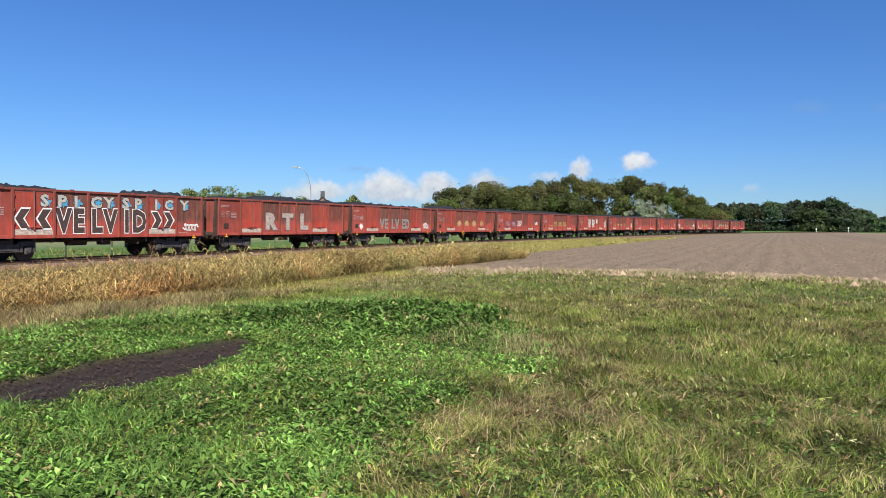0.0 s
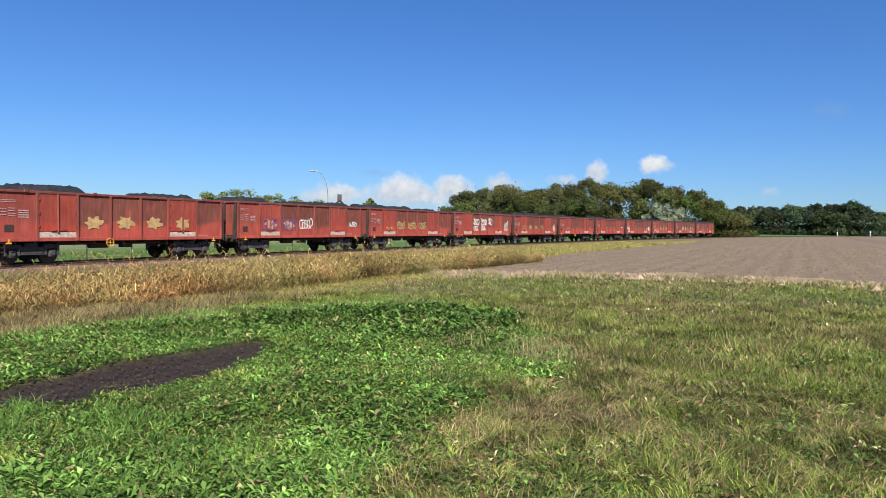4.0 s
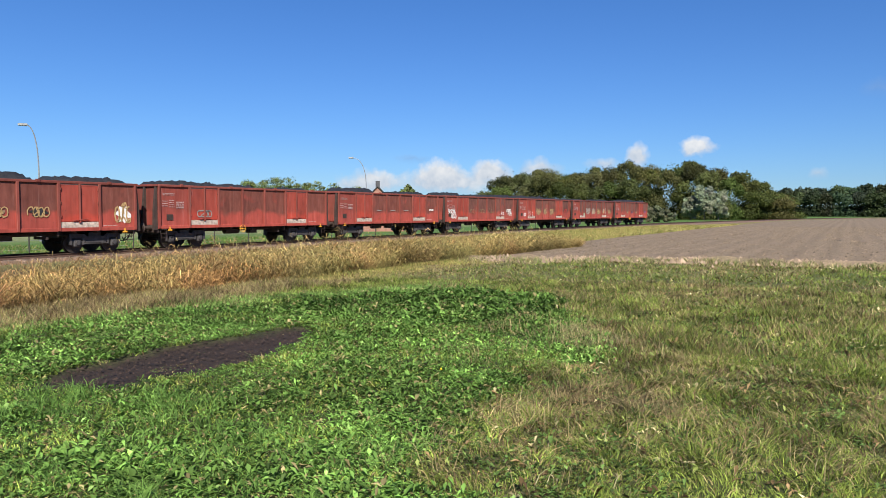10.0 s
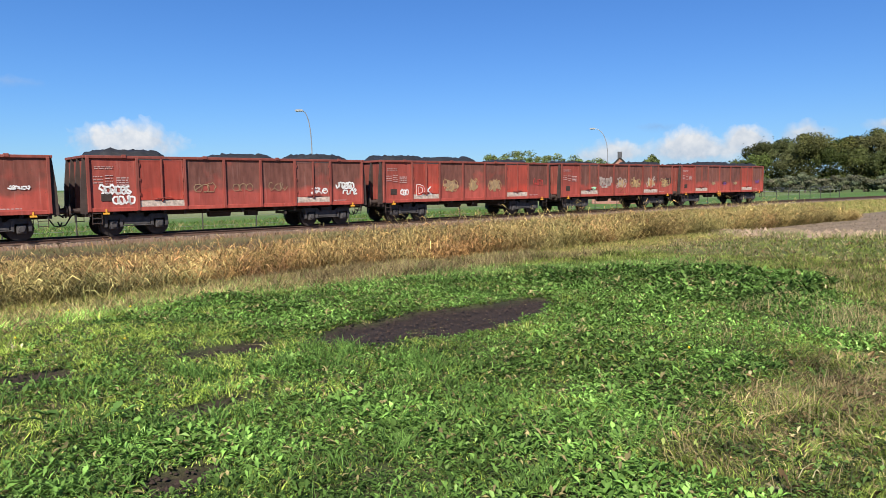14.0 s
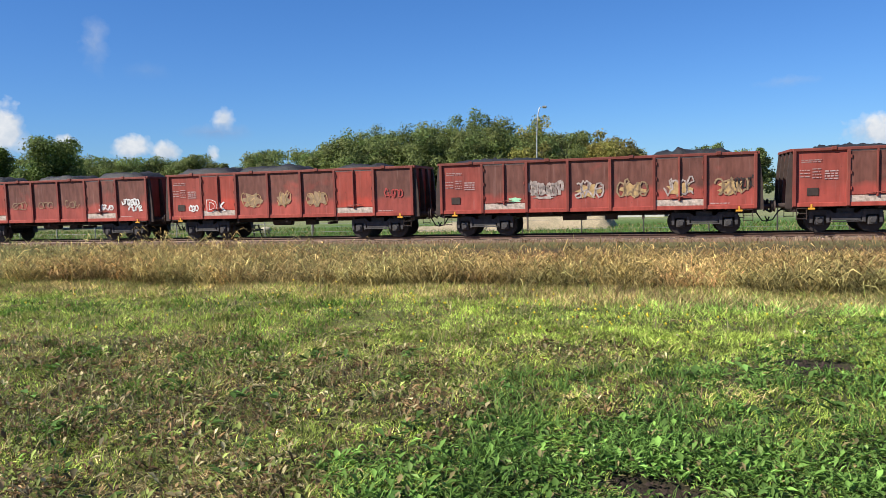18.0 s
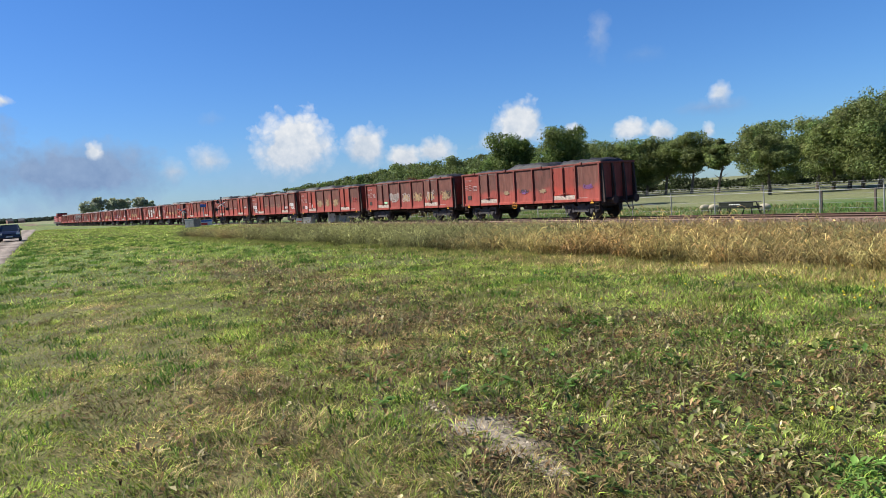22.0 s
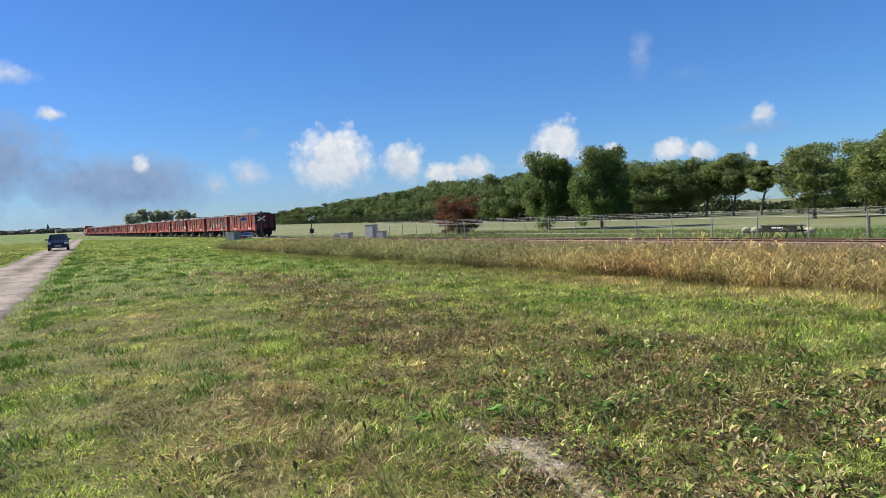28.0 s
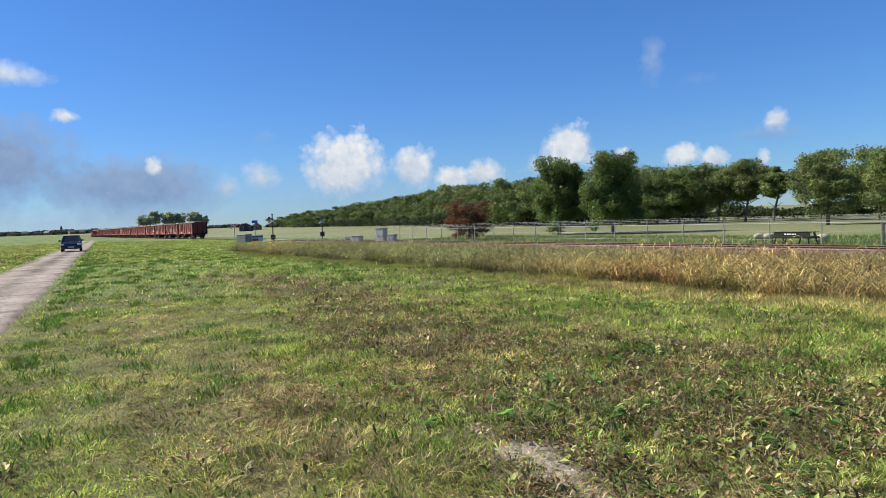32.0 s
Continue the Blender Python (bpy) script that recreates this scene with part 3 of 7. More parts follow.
def turf(x, y):
    """Base colour of the ground."""
    x, y = np.asarray(x, float), np.asarray(y, float)
    w = dry(x, y)[..., None]
    c = GREEN * (1 - w) + (0.6 * STRAW + 0.4 * DEAD) * w
    k = (mown(x, y) * step(6, 12, -x))[..., None]
    c = c * (1 - 0.5 * k) + np.array((0.125, 0.185, 0.035)) * 0.5 * k
    k = lush(x, y)[..., None]
    c = c * (1 - k) + LUSH * 1.0 * k
    k = brown_weeds(x, y)[..., None]
    c = c * (1 - 0.7 * k) + DEAD * 0.6 * 0.7 * k
    c = c * (0.6 + 0.8 * mottle(x, y, 7))[..., None]
    # earth and thatch between blades near the camera, darkened to paint shaded gaps
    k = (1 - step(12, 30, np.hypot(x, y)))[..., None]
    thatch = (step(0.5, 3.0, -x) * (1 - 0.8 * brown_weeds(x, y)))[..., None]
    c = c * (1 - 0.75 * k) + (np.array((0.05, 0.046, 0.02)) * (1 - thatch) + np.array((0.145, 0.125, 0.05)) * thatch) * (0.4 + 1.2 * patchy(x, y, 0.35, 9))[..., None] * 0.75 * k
    # straw strip in front of the reeds
    strip = (step(9.7, 10.6, y) * (1 - step(12.0, 13.0, y)) * step(-30, -6, x) * (1 - step(22, 30, x)))[..., None]
    c = c * (1 - 0.7 * strip) + STRAW * 0.8 * 0.7 * strip
    # under the reeds and along the line
    reeds = (step(11.5, 13, y) * (1 - step(-6, -4, y - track_y(x))) * step(-52, -44, x) * (1 - step(27, 34, x)))[..., None]
    c = c * (1 - reeds) + np.array((0.08, 0.055, 0.03)) * reeds
    verge = (step(13.6, 14.6, y) * (1 - step(-4.5, -3.2, y - track_y(x))) * step(29, 33, x))[..., None]
    c = c * (1 - verge) + np.array((0.22, 0.19, 0.07)) * verge
    bed = (step(-5.2, -3.6, y - track_y(x)) * (1 - step(3.2, 4.0, y - track_y(x))))[..., None]
    c = c * (1 - bed) + np.array((0.17, 0.115, 0.075)) * bed
    back = step(3.2, 4.2, y - track_y(x))[..., None]
    pale = np.maximum(step(48, 62, y), step(22, 32, -x) * step(37, 40, y))[..., None] * step(-300, 0, -x)[..., None]
    c = c * (1 - back) + (np.array((0.08, 0.155, 0.03)) * (1 - pale) + np.array((0.2, 0.215, 0.1)) * (0.85 + 0.3 * patchy(x, y, 25.0, 2))[..., None] * pale) * back
    p = ploughed(x, y)[..., None]
    c = c * (1 - p) + FIELD * (1 + 0.1 * np.sin(y * 5.5 + 0.6 * np.sin(x * 0.05)))[..., None] * p
    # turned soil on the lip of the field
    lip = (np.exp(-(((x - (25.2 - 3.2 * step(3, 12, y))) / 1.1) ** 2)) * (y < 13.5))[..., None]
    c = c * (1 - 0.8 * lip) + np.array((0.31, 0.22, 0.15)) * (0.5 + patchy(x, y, 1.2, 13))[..., None] * 0.8 * lip
    # rusty grass beyond the lane
    left = (step(1.6, 2.4, lane_mid(x) - y) * step(8, 14, -x) * (1 - step(90, 130, -x)))[..., None]
    c = c * (1 - 0.6 * left) + (np.array((0.15, 0.15, 0.05)) + np.array((0.07, -0.01, 0.0)) * patchy(x, y, 6.0, 4)[..., None]) * 0.6 * left
    worn = in_patch(x, y, -3.9, 2.85, 1.3, 0.5, -6, 0.5)[..., None]
    c = c * (1 - 0.7 * worn) + np.array((0.12, 0.09, 0.06)) * 0.7 * worn
    b = bare(x, y)[..., None]
    c = c * (1 - b) + SOIL * (0.7 + 0.7 * patchy(x, y, 0.2, 6))[..., None] * b
    s = np.clip(sandy(x, y) * (3.4 * mottle(x * 1.6, y * 1.6, 5) - 1.15), 0, 1)[..., None]
    return c * (1 - s) + SAND * s


def build_ground():
    a = spread(9, 0.16, 1.045, 4600)
    xs = np.concatenate([-a[:0:-1], a])
    b = spread(14, 0.16, 1.05, 4600)
    ys = np.concatenate([-spread(2, 0.3, 1.09, 4600)[:0:-1], b])
    X, Y = np.meshgrid(xs, ys)
    Z = height(X, Y)
    Z = Z + ploughed(X, Y) * 0.05 * wobble(X * 2.2, Y * 2.2) * np.exp(-(X / 90.0) ** 2) - 0.04 * bare(X, Y)
    # a low lip of turned soil along the field
    lip = np.exp(-(((X - (25.4 - 3.2 * step(3, 12, Y))) / 0.5) ** 2)) * (Y < 13.5)
    Z = Z + 0.2 * lip * (0.8 + 0.5 * wobble(Y * 1.5, X))
    ny, nx = X.shape
    idx = np.arange(nx * ny).reshape(ny, nx)
    faces = np.stack([idx[:-1, :-1], idx[:-1, 1:], idx[1:, 1:], idx[1:, :-1]], -1).reshape(-1, 4)
    verts = np.stack([X, Y, Z], -1).reshape(-1, 3)
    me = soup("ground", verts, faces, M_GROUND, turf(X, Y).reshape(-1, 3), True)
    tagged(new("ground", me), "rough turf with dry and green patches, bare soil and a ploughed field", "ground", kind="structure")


build_ground()


def build_lane():
    """Old concrete, browned by mud between the wheel tracks and along the ragged edges."""
    x = np.concatenate([np.arange(-5, -70, -0.3), np.arange(-70, -150, -1.2)])
    u = np.linspace(-1, 1, 33)
    X, U = np.meshgrid(x, u, indexing="ij")
    half = 1.32 + 0.16 * (patchy(X, U * 0, 1.7, 1) - 0.5) + 0.2 * (patchy(X, U * 0, 0.5, 2) - 0.5)
    Y = lane_mid(X) + U * half
    Z = height(X, Y) + 0.03 - 0.05 * np.abs(U) ** 12
    track = np.exp(-(((np.abs(U) - 0.52) / 0.2) ** 2))
    mud = np.clip(1.5 * (0.55 * patchy(X, Y, 2.8, 3) + 0.45 * patchy(X, Y * 3, 0.9, 4)) - 0.42 - 0.35 * track + 0.35 * np.exp(-((U / 0.22) ** 2)) + 0.55 * np.clip(np.abs(U) * 5 - 4, 0, 1), 0, 1)[..., None]
    seam = (np.abs((X / 5.0) % 1 - 0.5) < 0.035)[..., None] & (X > -70)[..., None]
    c = np.array((0.33, 0.275, 0.23)) * (0.8 + 0.4 * patchy(X, Y, 0.7, 6))[..., None] * (1 - mud) + np.array((0.1, 0.075, 0.05)) * mud
    c = np.where(seam, c * 0.6, c)
    idx = np.arange(X.size).reshape(X.shape)
    faces = np.stack([idx[:-1, :-1], idx[1:, :-1], idx[1:, 1:], idx[:-1, 1:]], -1).reshape(-1, 4)
    me = soup("lane", np.stack([X, Y, Z], -1).reshape(-1, 3), faces, M_LANE, c.reshape(-1, 3))
    tagged(new("lane", me), "worn grey-brown concrete farm lane with muddy tracks", "lane", kind="structure")


build_lane()

# ---- the railway ----


def along(x0, x1, step_):
    return np.arange(x0, x1, step_)


def build_track():
    xs = np.concatenate([np.arange(-420, -60, 3.0), np.arange(-60, 60, 1.5), np.arange(60, 330, 3.0)])
    cy, cz = track_y(xs), rail_z(xs)
    # ballast shoulder
    prof = [(-3.0, -0.42), (-2.2, -0.2), (-1.6, -0.17), (1.6, -0.17), (2.2, -0.2), (3.0, -0.42)]
    V = np.stack([np.column_stack([xs, cy + p, cz + q + 0.02 * np.sin(xs * 3.1 + p)]) for p, q in prof], 1)
    idx = np.arange(V.shape[0] * 6).reshape(-1, 6)
    faces = np.stack([idx[:-1, :-1], idx[1:, :-1], idx[1:, 1:], idx[:-1, 1:]], -1).reshape(-1, 4)
    tint = np.tile(np.array((0.19, 0.12, 0.085)), (V.shape[0] * 6, 1))
    tagged(new("track_bed", soup("track_bed", V.reshape(-1, 3), faces, M_STONE, tint)), "rust-stained gravel track bed", "track bed", kind="structure")
    for off in (-0.755, 0.755):
        prof = [(-0.07, -0.15), (-0.07, -0.13), (-0.01, -0.11), (-0.01, -0.04), (-0.036, -0.03), (-0.036, 0.0), (0.036, 0.0), (0.036, -0.03), (0.01, -0.04), (0.01, -0.11), (0.07, -0.13), (0.07, -0.15)]
        k = len(prof)
        V = np.stack([np.column_stack([xs, cy + off + p, cz + q]) for p, q in prof], 1)
        idx = np.arange(V.shape[0] * k).reshape(-1, k)
        f = np.stack([idx[:-1], idx[1:], np.roll(idx, -1, 1)[1:], np.roll(idx, -1, 1)[:-1]], -1).reshape(-1, 4)
        tagged(new("rail", soup("rail", V.reshape(-1, 3), f, M_RAIL)), "rusty steel rail with a worn head", "rail", kind="structure")
    rng = np.random.default_rng(3)
    # sleepers, countable ones near the camera, the rest joined
    bm = bmesh.new()
    box(bm, -0.12, 0.12, -1.25, 1.25, -0.3, -0.15, 0.015)
    me = mesh_of("sleeper", bm, M_SLEEPER)
    bed = bpy.data.objects["track_bed"]
    for x in np.arange(-75, 75, 0.6):
        ob = part("sleeper", me, None, bed)
        ob.location, ob.rotation_euler = (x, float(track_y(x)), float(rail_z(x))), (0, 0, math.atan2(float(track_y(x + 0.5) - track_y(x - 0.5)), 1.0))
    # loose ballast stones
    n = 26000
    x = rng.uniform(-70, 70, n)
    y = track_y(x) + rng.uniform(-3.0, 1.6, n)
    d = y - track_y(x)
    z = rail_z(x) - np.where(np.abs(d) < 1.6, 0.17, 0.2 + 0.26 * np.clip((np.abs(d) - 2.0), 0, 1))
    r = rng.uniform(0.025, 0.055, n)
    base = np.array([(1, 0, 0), (0, 1, 0), (-1, 0, 0), (0, -1, 0), (0, 0, 1)], float)
    V = np.stack([x, y, z], -1)[:, None] + (base[None] * r[:, None, None]) * rng.uniform(0.6, 1.4, (n, 5, 1))
    F = np.array([(0, 1, 4), (1, 2, 4), (2, 3, 4), (3, 0, 4)])
    faces = (np.arange(n)[:, None, None] * 5 + F[None]).reshape(-1, 3)
    g = rng.uniform(0.6, 1.4, (n, 1)) * np.array((0.27, 0.19, 0.145))
    tagged(new("ballast", soup("ballast", V.reshape(-1, 3), faces, M_STONE, np.repeat(g, 5, 0))), "grey-brown crushed ballast stones", "ballast", kind="stuff")


build_track()

# ---- the goods wagons ----
LB, HB = 6.4, 1.38  # half length of the body, half width to the plates
Z0, Z1 = 1.12, 3.21
CUTS = [-1.0, -0.704, -0.404, -0.134, 0.134, 0.404, 0.704, 1.0]


def text_mesh(body, size, mat, depth=0.004, grow=0.0):
    cu = bpy.data.curves.new("lettering", "FONT")
    cu.body, cu.size, cu.extrude, cu.align_x, cu.offset, cu.resolution_u = body, size, depth, "CENTER", grow, 2
    ob = bpy.data.objects.new("lettering", cu)
    scene.collection.objects.link(ob)
    me = bpy.data.meshes.new_from_object(ob.evaluated_get(bpy.context.evaluated_depsgraph_get()))
    bpy.data.objects.remove(ob)
    me.materials.clear()
    me.materials.append(mat)
    return me


def wheelset():
    bm = bmesh.new()
    for y in (-0.755, 0.755):
        s = 1 if y > 0 else -1
        tube(bm, (0, y - 0.065, 0), (0, y + 0.065, 0), 0.46, 0.46, 20)
        tube(bm, (0, y - s * 0.065, 0), (0, y - s * 0.1, 0), 0.49, 0.49, 20)
        tube(bm, (0, y + s * 0.065, 0), (0, y + s * 0.1, 0), 0.16, 0.13, 12)
    tube(bm, (0, -1.0, 0), (0, 1.0, 0), 0.08, 0.08, 10)
    return mesh_of("wheelset", bm, M_WHEEL)


def bogie_meshes():
    fr = bmesh.new()
    for y in (-1.0, 1.0):
        prism(fr, [(-1.25, 0.68), (-1.25, 0.86), (-0.55, 0.86), (-0.4, 0.74), (0.4, 0.74), (0.55, 0.86), (1.25, 0.86), (1.25, 0.68), (0.62, 0.66), (0.42, 0.5), (-0.42, 0.5), (-0.62, 0.66)], y - 0.06, y + 0.06)
        for x in (-0.9, 0.9):
            box(fr, x - 0.34, x - 0.24, y - 0.1, y + 0.1, 0.38, 0.8)
            box(fr, x + 0.24, x + 0.34, y - 0.1, y + 0.1, 0.38, 0.8)
        box(fr, -0.5, 0.5, y - 0.09, y + 0.09, 0.46, 0.54)
        tube(fr, (-0.6, y * 1.1, 0.42), (0.6, y * 1.1, 0.42), 0.025, 0.025, 6)
    box(fr, -0.3, 0.3, -1.0, 1.0, 0.6, 0.92)
    box(fr, -1.25, -1.15, -1.0, 1.0, 0.68, 0.84)
    box(fr, 1.15, 1.25, -1.0, 1.0, 0.68, 0.84)
    ab = bmesh.new()
    box(ab, -0.16, 0.16, -0.12, 0.12, -0.17, 0.17, 0.03)
    tube(ab, (0, -0.12, 0), (0, -0.17, 0), 0.12, 0.1, 10)
    tube(ab, (0, 0.12, 0), (0, 0.17, 0), 0.12, 0.1, 10)
    sp = bmesh.new()
    for k in range(4):
        tube(sp, (0, 0, -0.12 + k * 0.07), (0, 0, -0.085 + k * 0.07), 0.1, 0.1, 10)
    tube(sp, (0, 0, -0.13), (0, 0, 0.15), 0.05, 0.05, 8)
    return mesh_of("bogie_frame", fr, M_BOGIE), mesh_of("axle_box", ab, M_BOGIE), mesh_of("spring", sp, M_BOGIE)


ME_WHEELS = wheelset()
ME_BOGIE, ME_AXLEBOX, ME_SPRING = bogie_meshes()


def coal_mesh(seed):
    rng = np.random.default_rng(seed)
    nx, ny = 64, 13
    xs, ys = np.linspace(-LB + 0.08, LB - 0.08, nx), np.linspace(-1.28, 1.28, ny)
    X, Y = np.meshgrid(xs, ys)
    Z = np.full_like(X, 2.98)
    for mid_x in ((-4.2, 0.4, 4.4), (-3.9, 3.6), (-4.4, -0.6, 4.0))[seed % 3]:  # grab-loads along the wagon
        cx, w, h = mid_x + rng.uniform(-0.5, 0.5), rng.uniform(1.3, 2.1), rng.uniform(0.32, 0.52)
        Z = np.maximum(Z, 2.98 + h * np.clip(1.5 * np.exp(-(((X - cx) / w) ** 4)) * (1 - (np.abs(Y) / 1.3) ** 4), 0, 1.0))
    Z += rng.normal(0, 0.038, Z.shape) + 0.045 * wobble(X * 3 + seed, Y * 3)
    edge = (np.abs(Y) > 1.25) | (np.abs(X) > LB - 0.1)
    Z[edge] = 2.95
    idx = np.arange(nx * ny).reshape(ny, nx)
    f = np.stack([idx[:-1, :-1], idx[:-1, 1:], idx[1:, 1:], idx[1:, :-1]], -1).reshape(-1, 4)
    return soup("coal_load", np.stack([X, Y, Z], -1).reshape(-1, 3), f, M_COAL, None, False)


def bogie(parent, x):
    b = part("bogie", ME_BOGIE, None, parent, "dusty grey two-axle bogie")
    b.location = (x, 0, 0)
    for ax in (-0.9, 0.9):
        w = part("wheelset", ME_WHEELS, None, b, "dark steel wheels on an axle", (ax, 0, 0.46))
        for y in (-1.0, 1.0):
            part("axle_box", ME_AXLEBOX, None, b, "", (ax, y, 0.46))
            for dx in (-0.29, 0.29):
                part("spring", ME_SPRING, None, b, "", (ax + dx, y, 0.62))
    return b




def build_wagon():
    """An open bogie wagon at the origin: x along the track, rail heads at z 0, near side towards -y."""
    w = empty("goods_wagon", "rust-red open goods wagon", "goods wagon", "wagons of the train")
    bm = bmesh.new()
    box(bm, -LB, LB, -1.36, 1.36, 1.06, 1.2)
    box(bm, -LB, LB, -0.28, -0.14, 0.78, 1.06)
    box(bm, -LB, LB, 0.14, 0.28, 0.78, 1.06)
    for x in (-5.4, -4.5, -3.4, -1.6, 0.0, 1.6, 3.4, 4.5, 5.4):
        box(bm, x - 0.06, x + 0.06, -1.3, 1.3, 0.9, 1.06)
    for s in (-1, 1):
        box(bm, s * LB - 0.12 if s > 0 else -LB, s * LB if s > 0 else -LB + 0.12, -1.3, 1.3, 0.82, 1.06)
    part("underframe", bm, M_FRAME, w, "soot-dark steel underframe and floor")
    for s in (-1, 1):
        sy = s * HB
        y0, y1 = (sy - 0.03, sy) if s < 0 else (sy, sy + 0.03)
        for i in range(7):
            xa, xb = CUTS[i] * LB, CUTS[i + 1] * LB
            if i in (1, 5):
                mid = (xa + xb) / 2
                for a, b in ((xa + 0.06, mid - 0.025), (mid + 0.025, xb - 0.06)):
                    bm = bmesh.new()
                    box(bm, a, b, y0, y1, 1.42, 3.04, 0.008)
                    yy = sy + s * 0.035
                    for z in (1.44, 3.0):  # pressed frame of the leaf
                        box(bm, a + 0.02, b - 0.02, min(yy, sy), max(yy, sy) + 0.004, z, z + 0.05)
                    for x in (a + 0.02, b - 0.07):
                        box(bm, x, x + 0.05, min(yy, sy), max(yy, sy) + 0.004, 1.49, 3.0)
                    leaf = part("door_leaf", bm, M_DOOR, w, "brighter red hinged door leaf")
                    for z in (1.62, 2.2, 2.8):
                        xh = a + 0.03 if a < mid - 0.1 else b - 0.03
                        tube_part("hinge", (xh, sy + s * 0.06, z), (xh, sy + s * 0.06, z + 0.12), 0.028, M_POST, leaf, n=6)
                bm = bmesh.new()
                box(bm, mid - 0.04, mid + 0.04, *sorted((sy + s * 0.01, sy + s * 0.09)), 1.36, 3.1, 0.01)
                tube(bm, (mid - 0.35, sy + s * 0.08, 1.47), (mid + 0.35, sy + s * 0.11, 1.55), 0.022, 0.022, 6)
                tube(bm, (mid, sy + s * 0.1, 1.4), (mid, sy + s * 0.1, 3.0), 0.02, 0.02, 6)
                part("locking_bar", bm, M_POST, w, "dark red upright locking bar")
                bm = bmesh.new()
                box(bm, xa + 0.05, xb - 0.05, y0, y1, 1.16, 1.41, 0.008)
                part("door_sill", bm, M_SILL, w, "scuffed whitish plate under the doors")
            else:
                bm = bmesh.new()
                nx, nz = 5, 5
                grid = [[bm.verts.new((xa + (xb - xa) * u / nx, sy + s * (0.0 - 0.025 * math.sin(math.pi * u / nx) * math.sin(math.pi * v / nz)), 1.16 + (3.1 - 1.16) * v / nz)) for u in range(nx + 1)] for v in range(nz + 1)]
                for v in range(nz):
                    for u in range(nx):
                        bm.faces.new((grid[v][u], grid[v][u + 1], grid[v + 1][u + 1], grid[v + 1][u]))
                for row in (grid[0] + [q[-1] for q in grid[1:]] + grid[-1][-2::-1] + [q[0] for q in grid[-2:0:-1]],):
                    inner = [bm.verts.new(q.co - Vector((0, s * 0.03, 0))) for q in row]
                    for q in range(len(row)):
                        bm.faces.new((row[q - 1], inner[q - 1], inner[q], row[q]))
                    bm.faces.new(inner)
                part("side_panel", bm, M_RED, w, "dented rust-red side panel")
        for c in CUTS:
            x = c * LB
            bm = bmesh.new()
            x0, x1 = (x, x + 0.12) if c == -1 else (x - 0.12, x) if c == 1 else (x - 0.06, x + 0.06)
            box(bm, x0, x1, *sorted((sy, sy + s * 0.085)), 1.02, 3.12, 0.012)
            part("side_post", bm, M_POST, w)
        bm = bmesh.new()
        box(bm, -LB, LB, *sorted((sy - s * 0.05, sy + s * 0.07)), 3.09, Z1, 0.02)
        for x in (-5.0, -1.7, 1.7, 5.0):
            box(bm, x - 0.09, x + 0.09, *sorted((sy + s * 0.02, sy + s * 0.1)), 3.12, 3.25, 0.01)
        part("top_rail", bm, M_POST, w)
        bm = bmesh.new()
        box(bm, -LB, LB, *sorted((sy - s * 0.04, sy + s * 0.05)), 1.0, 1.16, 0.012)
        part("side_sill", bm, M_RED, w)
        for x in (-5.75, 5.75):
            bm = bmesh.new()
            y = sy + s * 0.055
            box(bm, x - 0.03, x + 0.03, *sorted((y, y + s * 0.02)), 0.96, 1.1)
            box(bm, x - 0.12, x + 0.12, *sorted((y, y + s * 0.02)), 0.9, 0.97)
            part("lashing_hook", bm, M_YELLOW, w, "yellow-painted lashing hook")
    for e in (-1, 1):
        x = e * LB
        bm = bmesh.new()
        box(bm, *sorted((x, x - e * 0.04)), -HB, HB, 1.1, 3.16)
        part("end_wall", bm, M_POST, w, "sooty brown end wall")
        for y in (-1.3, -0.45, 0.45, 1.3):
            bm = bmesh.new()
            prism(bm, [(x, 0.95), (x + e * 0.24, 0.95), (x + e * 0.2, 2.0), (x + e * 0.08, 3.15), (x, 3.15)], y - 0.06, y + 0.06)
            part("end_post", bm, M_FRAME, w)
        bm = bmesh.new()
        box(bm, *sorted((x - e * 0.03, x + e * 0.1)), -HB - 0.05, HB + 0.05, 3.1, Z1, 0.015)
        part("end_top_rail", bm, M_POST, w)
        for y in (-0.875, 0.875):
            bm = bmesh.new()
            tube(bm, (x, y, 1.06), (x + e * 0.36, y, 1.06), 0.12, 0.09, 10)
            tube(bm, (x + e * 0.36, y, 1.06), (x + e * 0.44, y, 1.06), 0.09, 0.09, 10)
            tube(bm, (x + e * 0.54, y, 1.06), (x + e * 0.6, y, 1.06), 0.25, 0.22, 14)
            tube(bm, (x + e * 0.4, y, 1.06), (x + e * 0.56, y, 1.06), 0.08, 0.08, 10)
            part("buffer", bm, M_FRAME, w, "sprung round buffer")
        bm = bmesh.new()
        tube(bm, (x, 0, 1.02), (x + e * 0.38, 0, 1.0), 0.05, 0.05, 8)
        for k in range(3):
            tube(bm, (x + e * (0.38 + 0.09 * k), 0.05, 1.0 - 0.06 * k), (x + e * (0.47 + 0.09 * k), -0.05, 0.94 - 0.06 * k), 0.035, 0.035, 6)
        part("screw_coupling", bm, M_DARK, w)
        bm = bmesh.new()
        p = [(x - e * 0.02, 0.5, 0.95), (x + e * 0.2, 0.5, 0.8), (x + e * 0.42, 0.48, 0.45), (x + e * 0.62, 0.46, 0.42), (x + e * 0.7, 0.45, 0.6)]
        for a, b in zip(p, p[1:]):
            tube(bm, a, b, 0.028, 0.028, 6)
        part("brake_hose", bm, M_RUBBER, w)
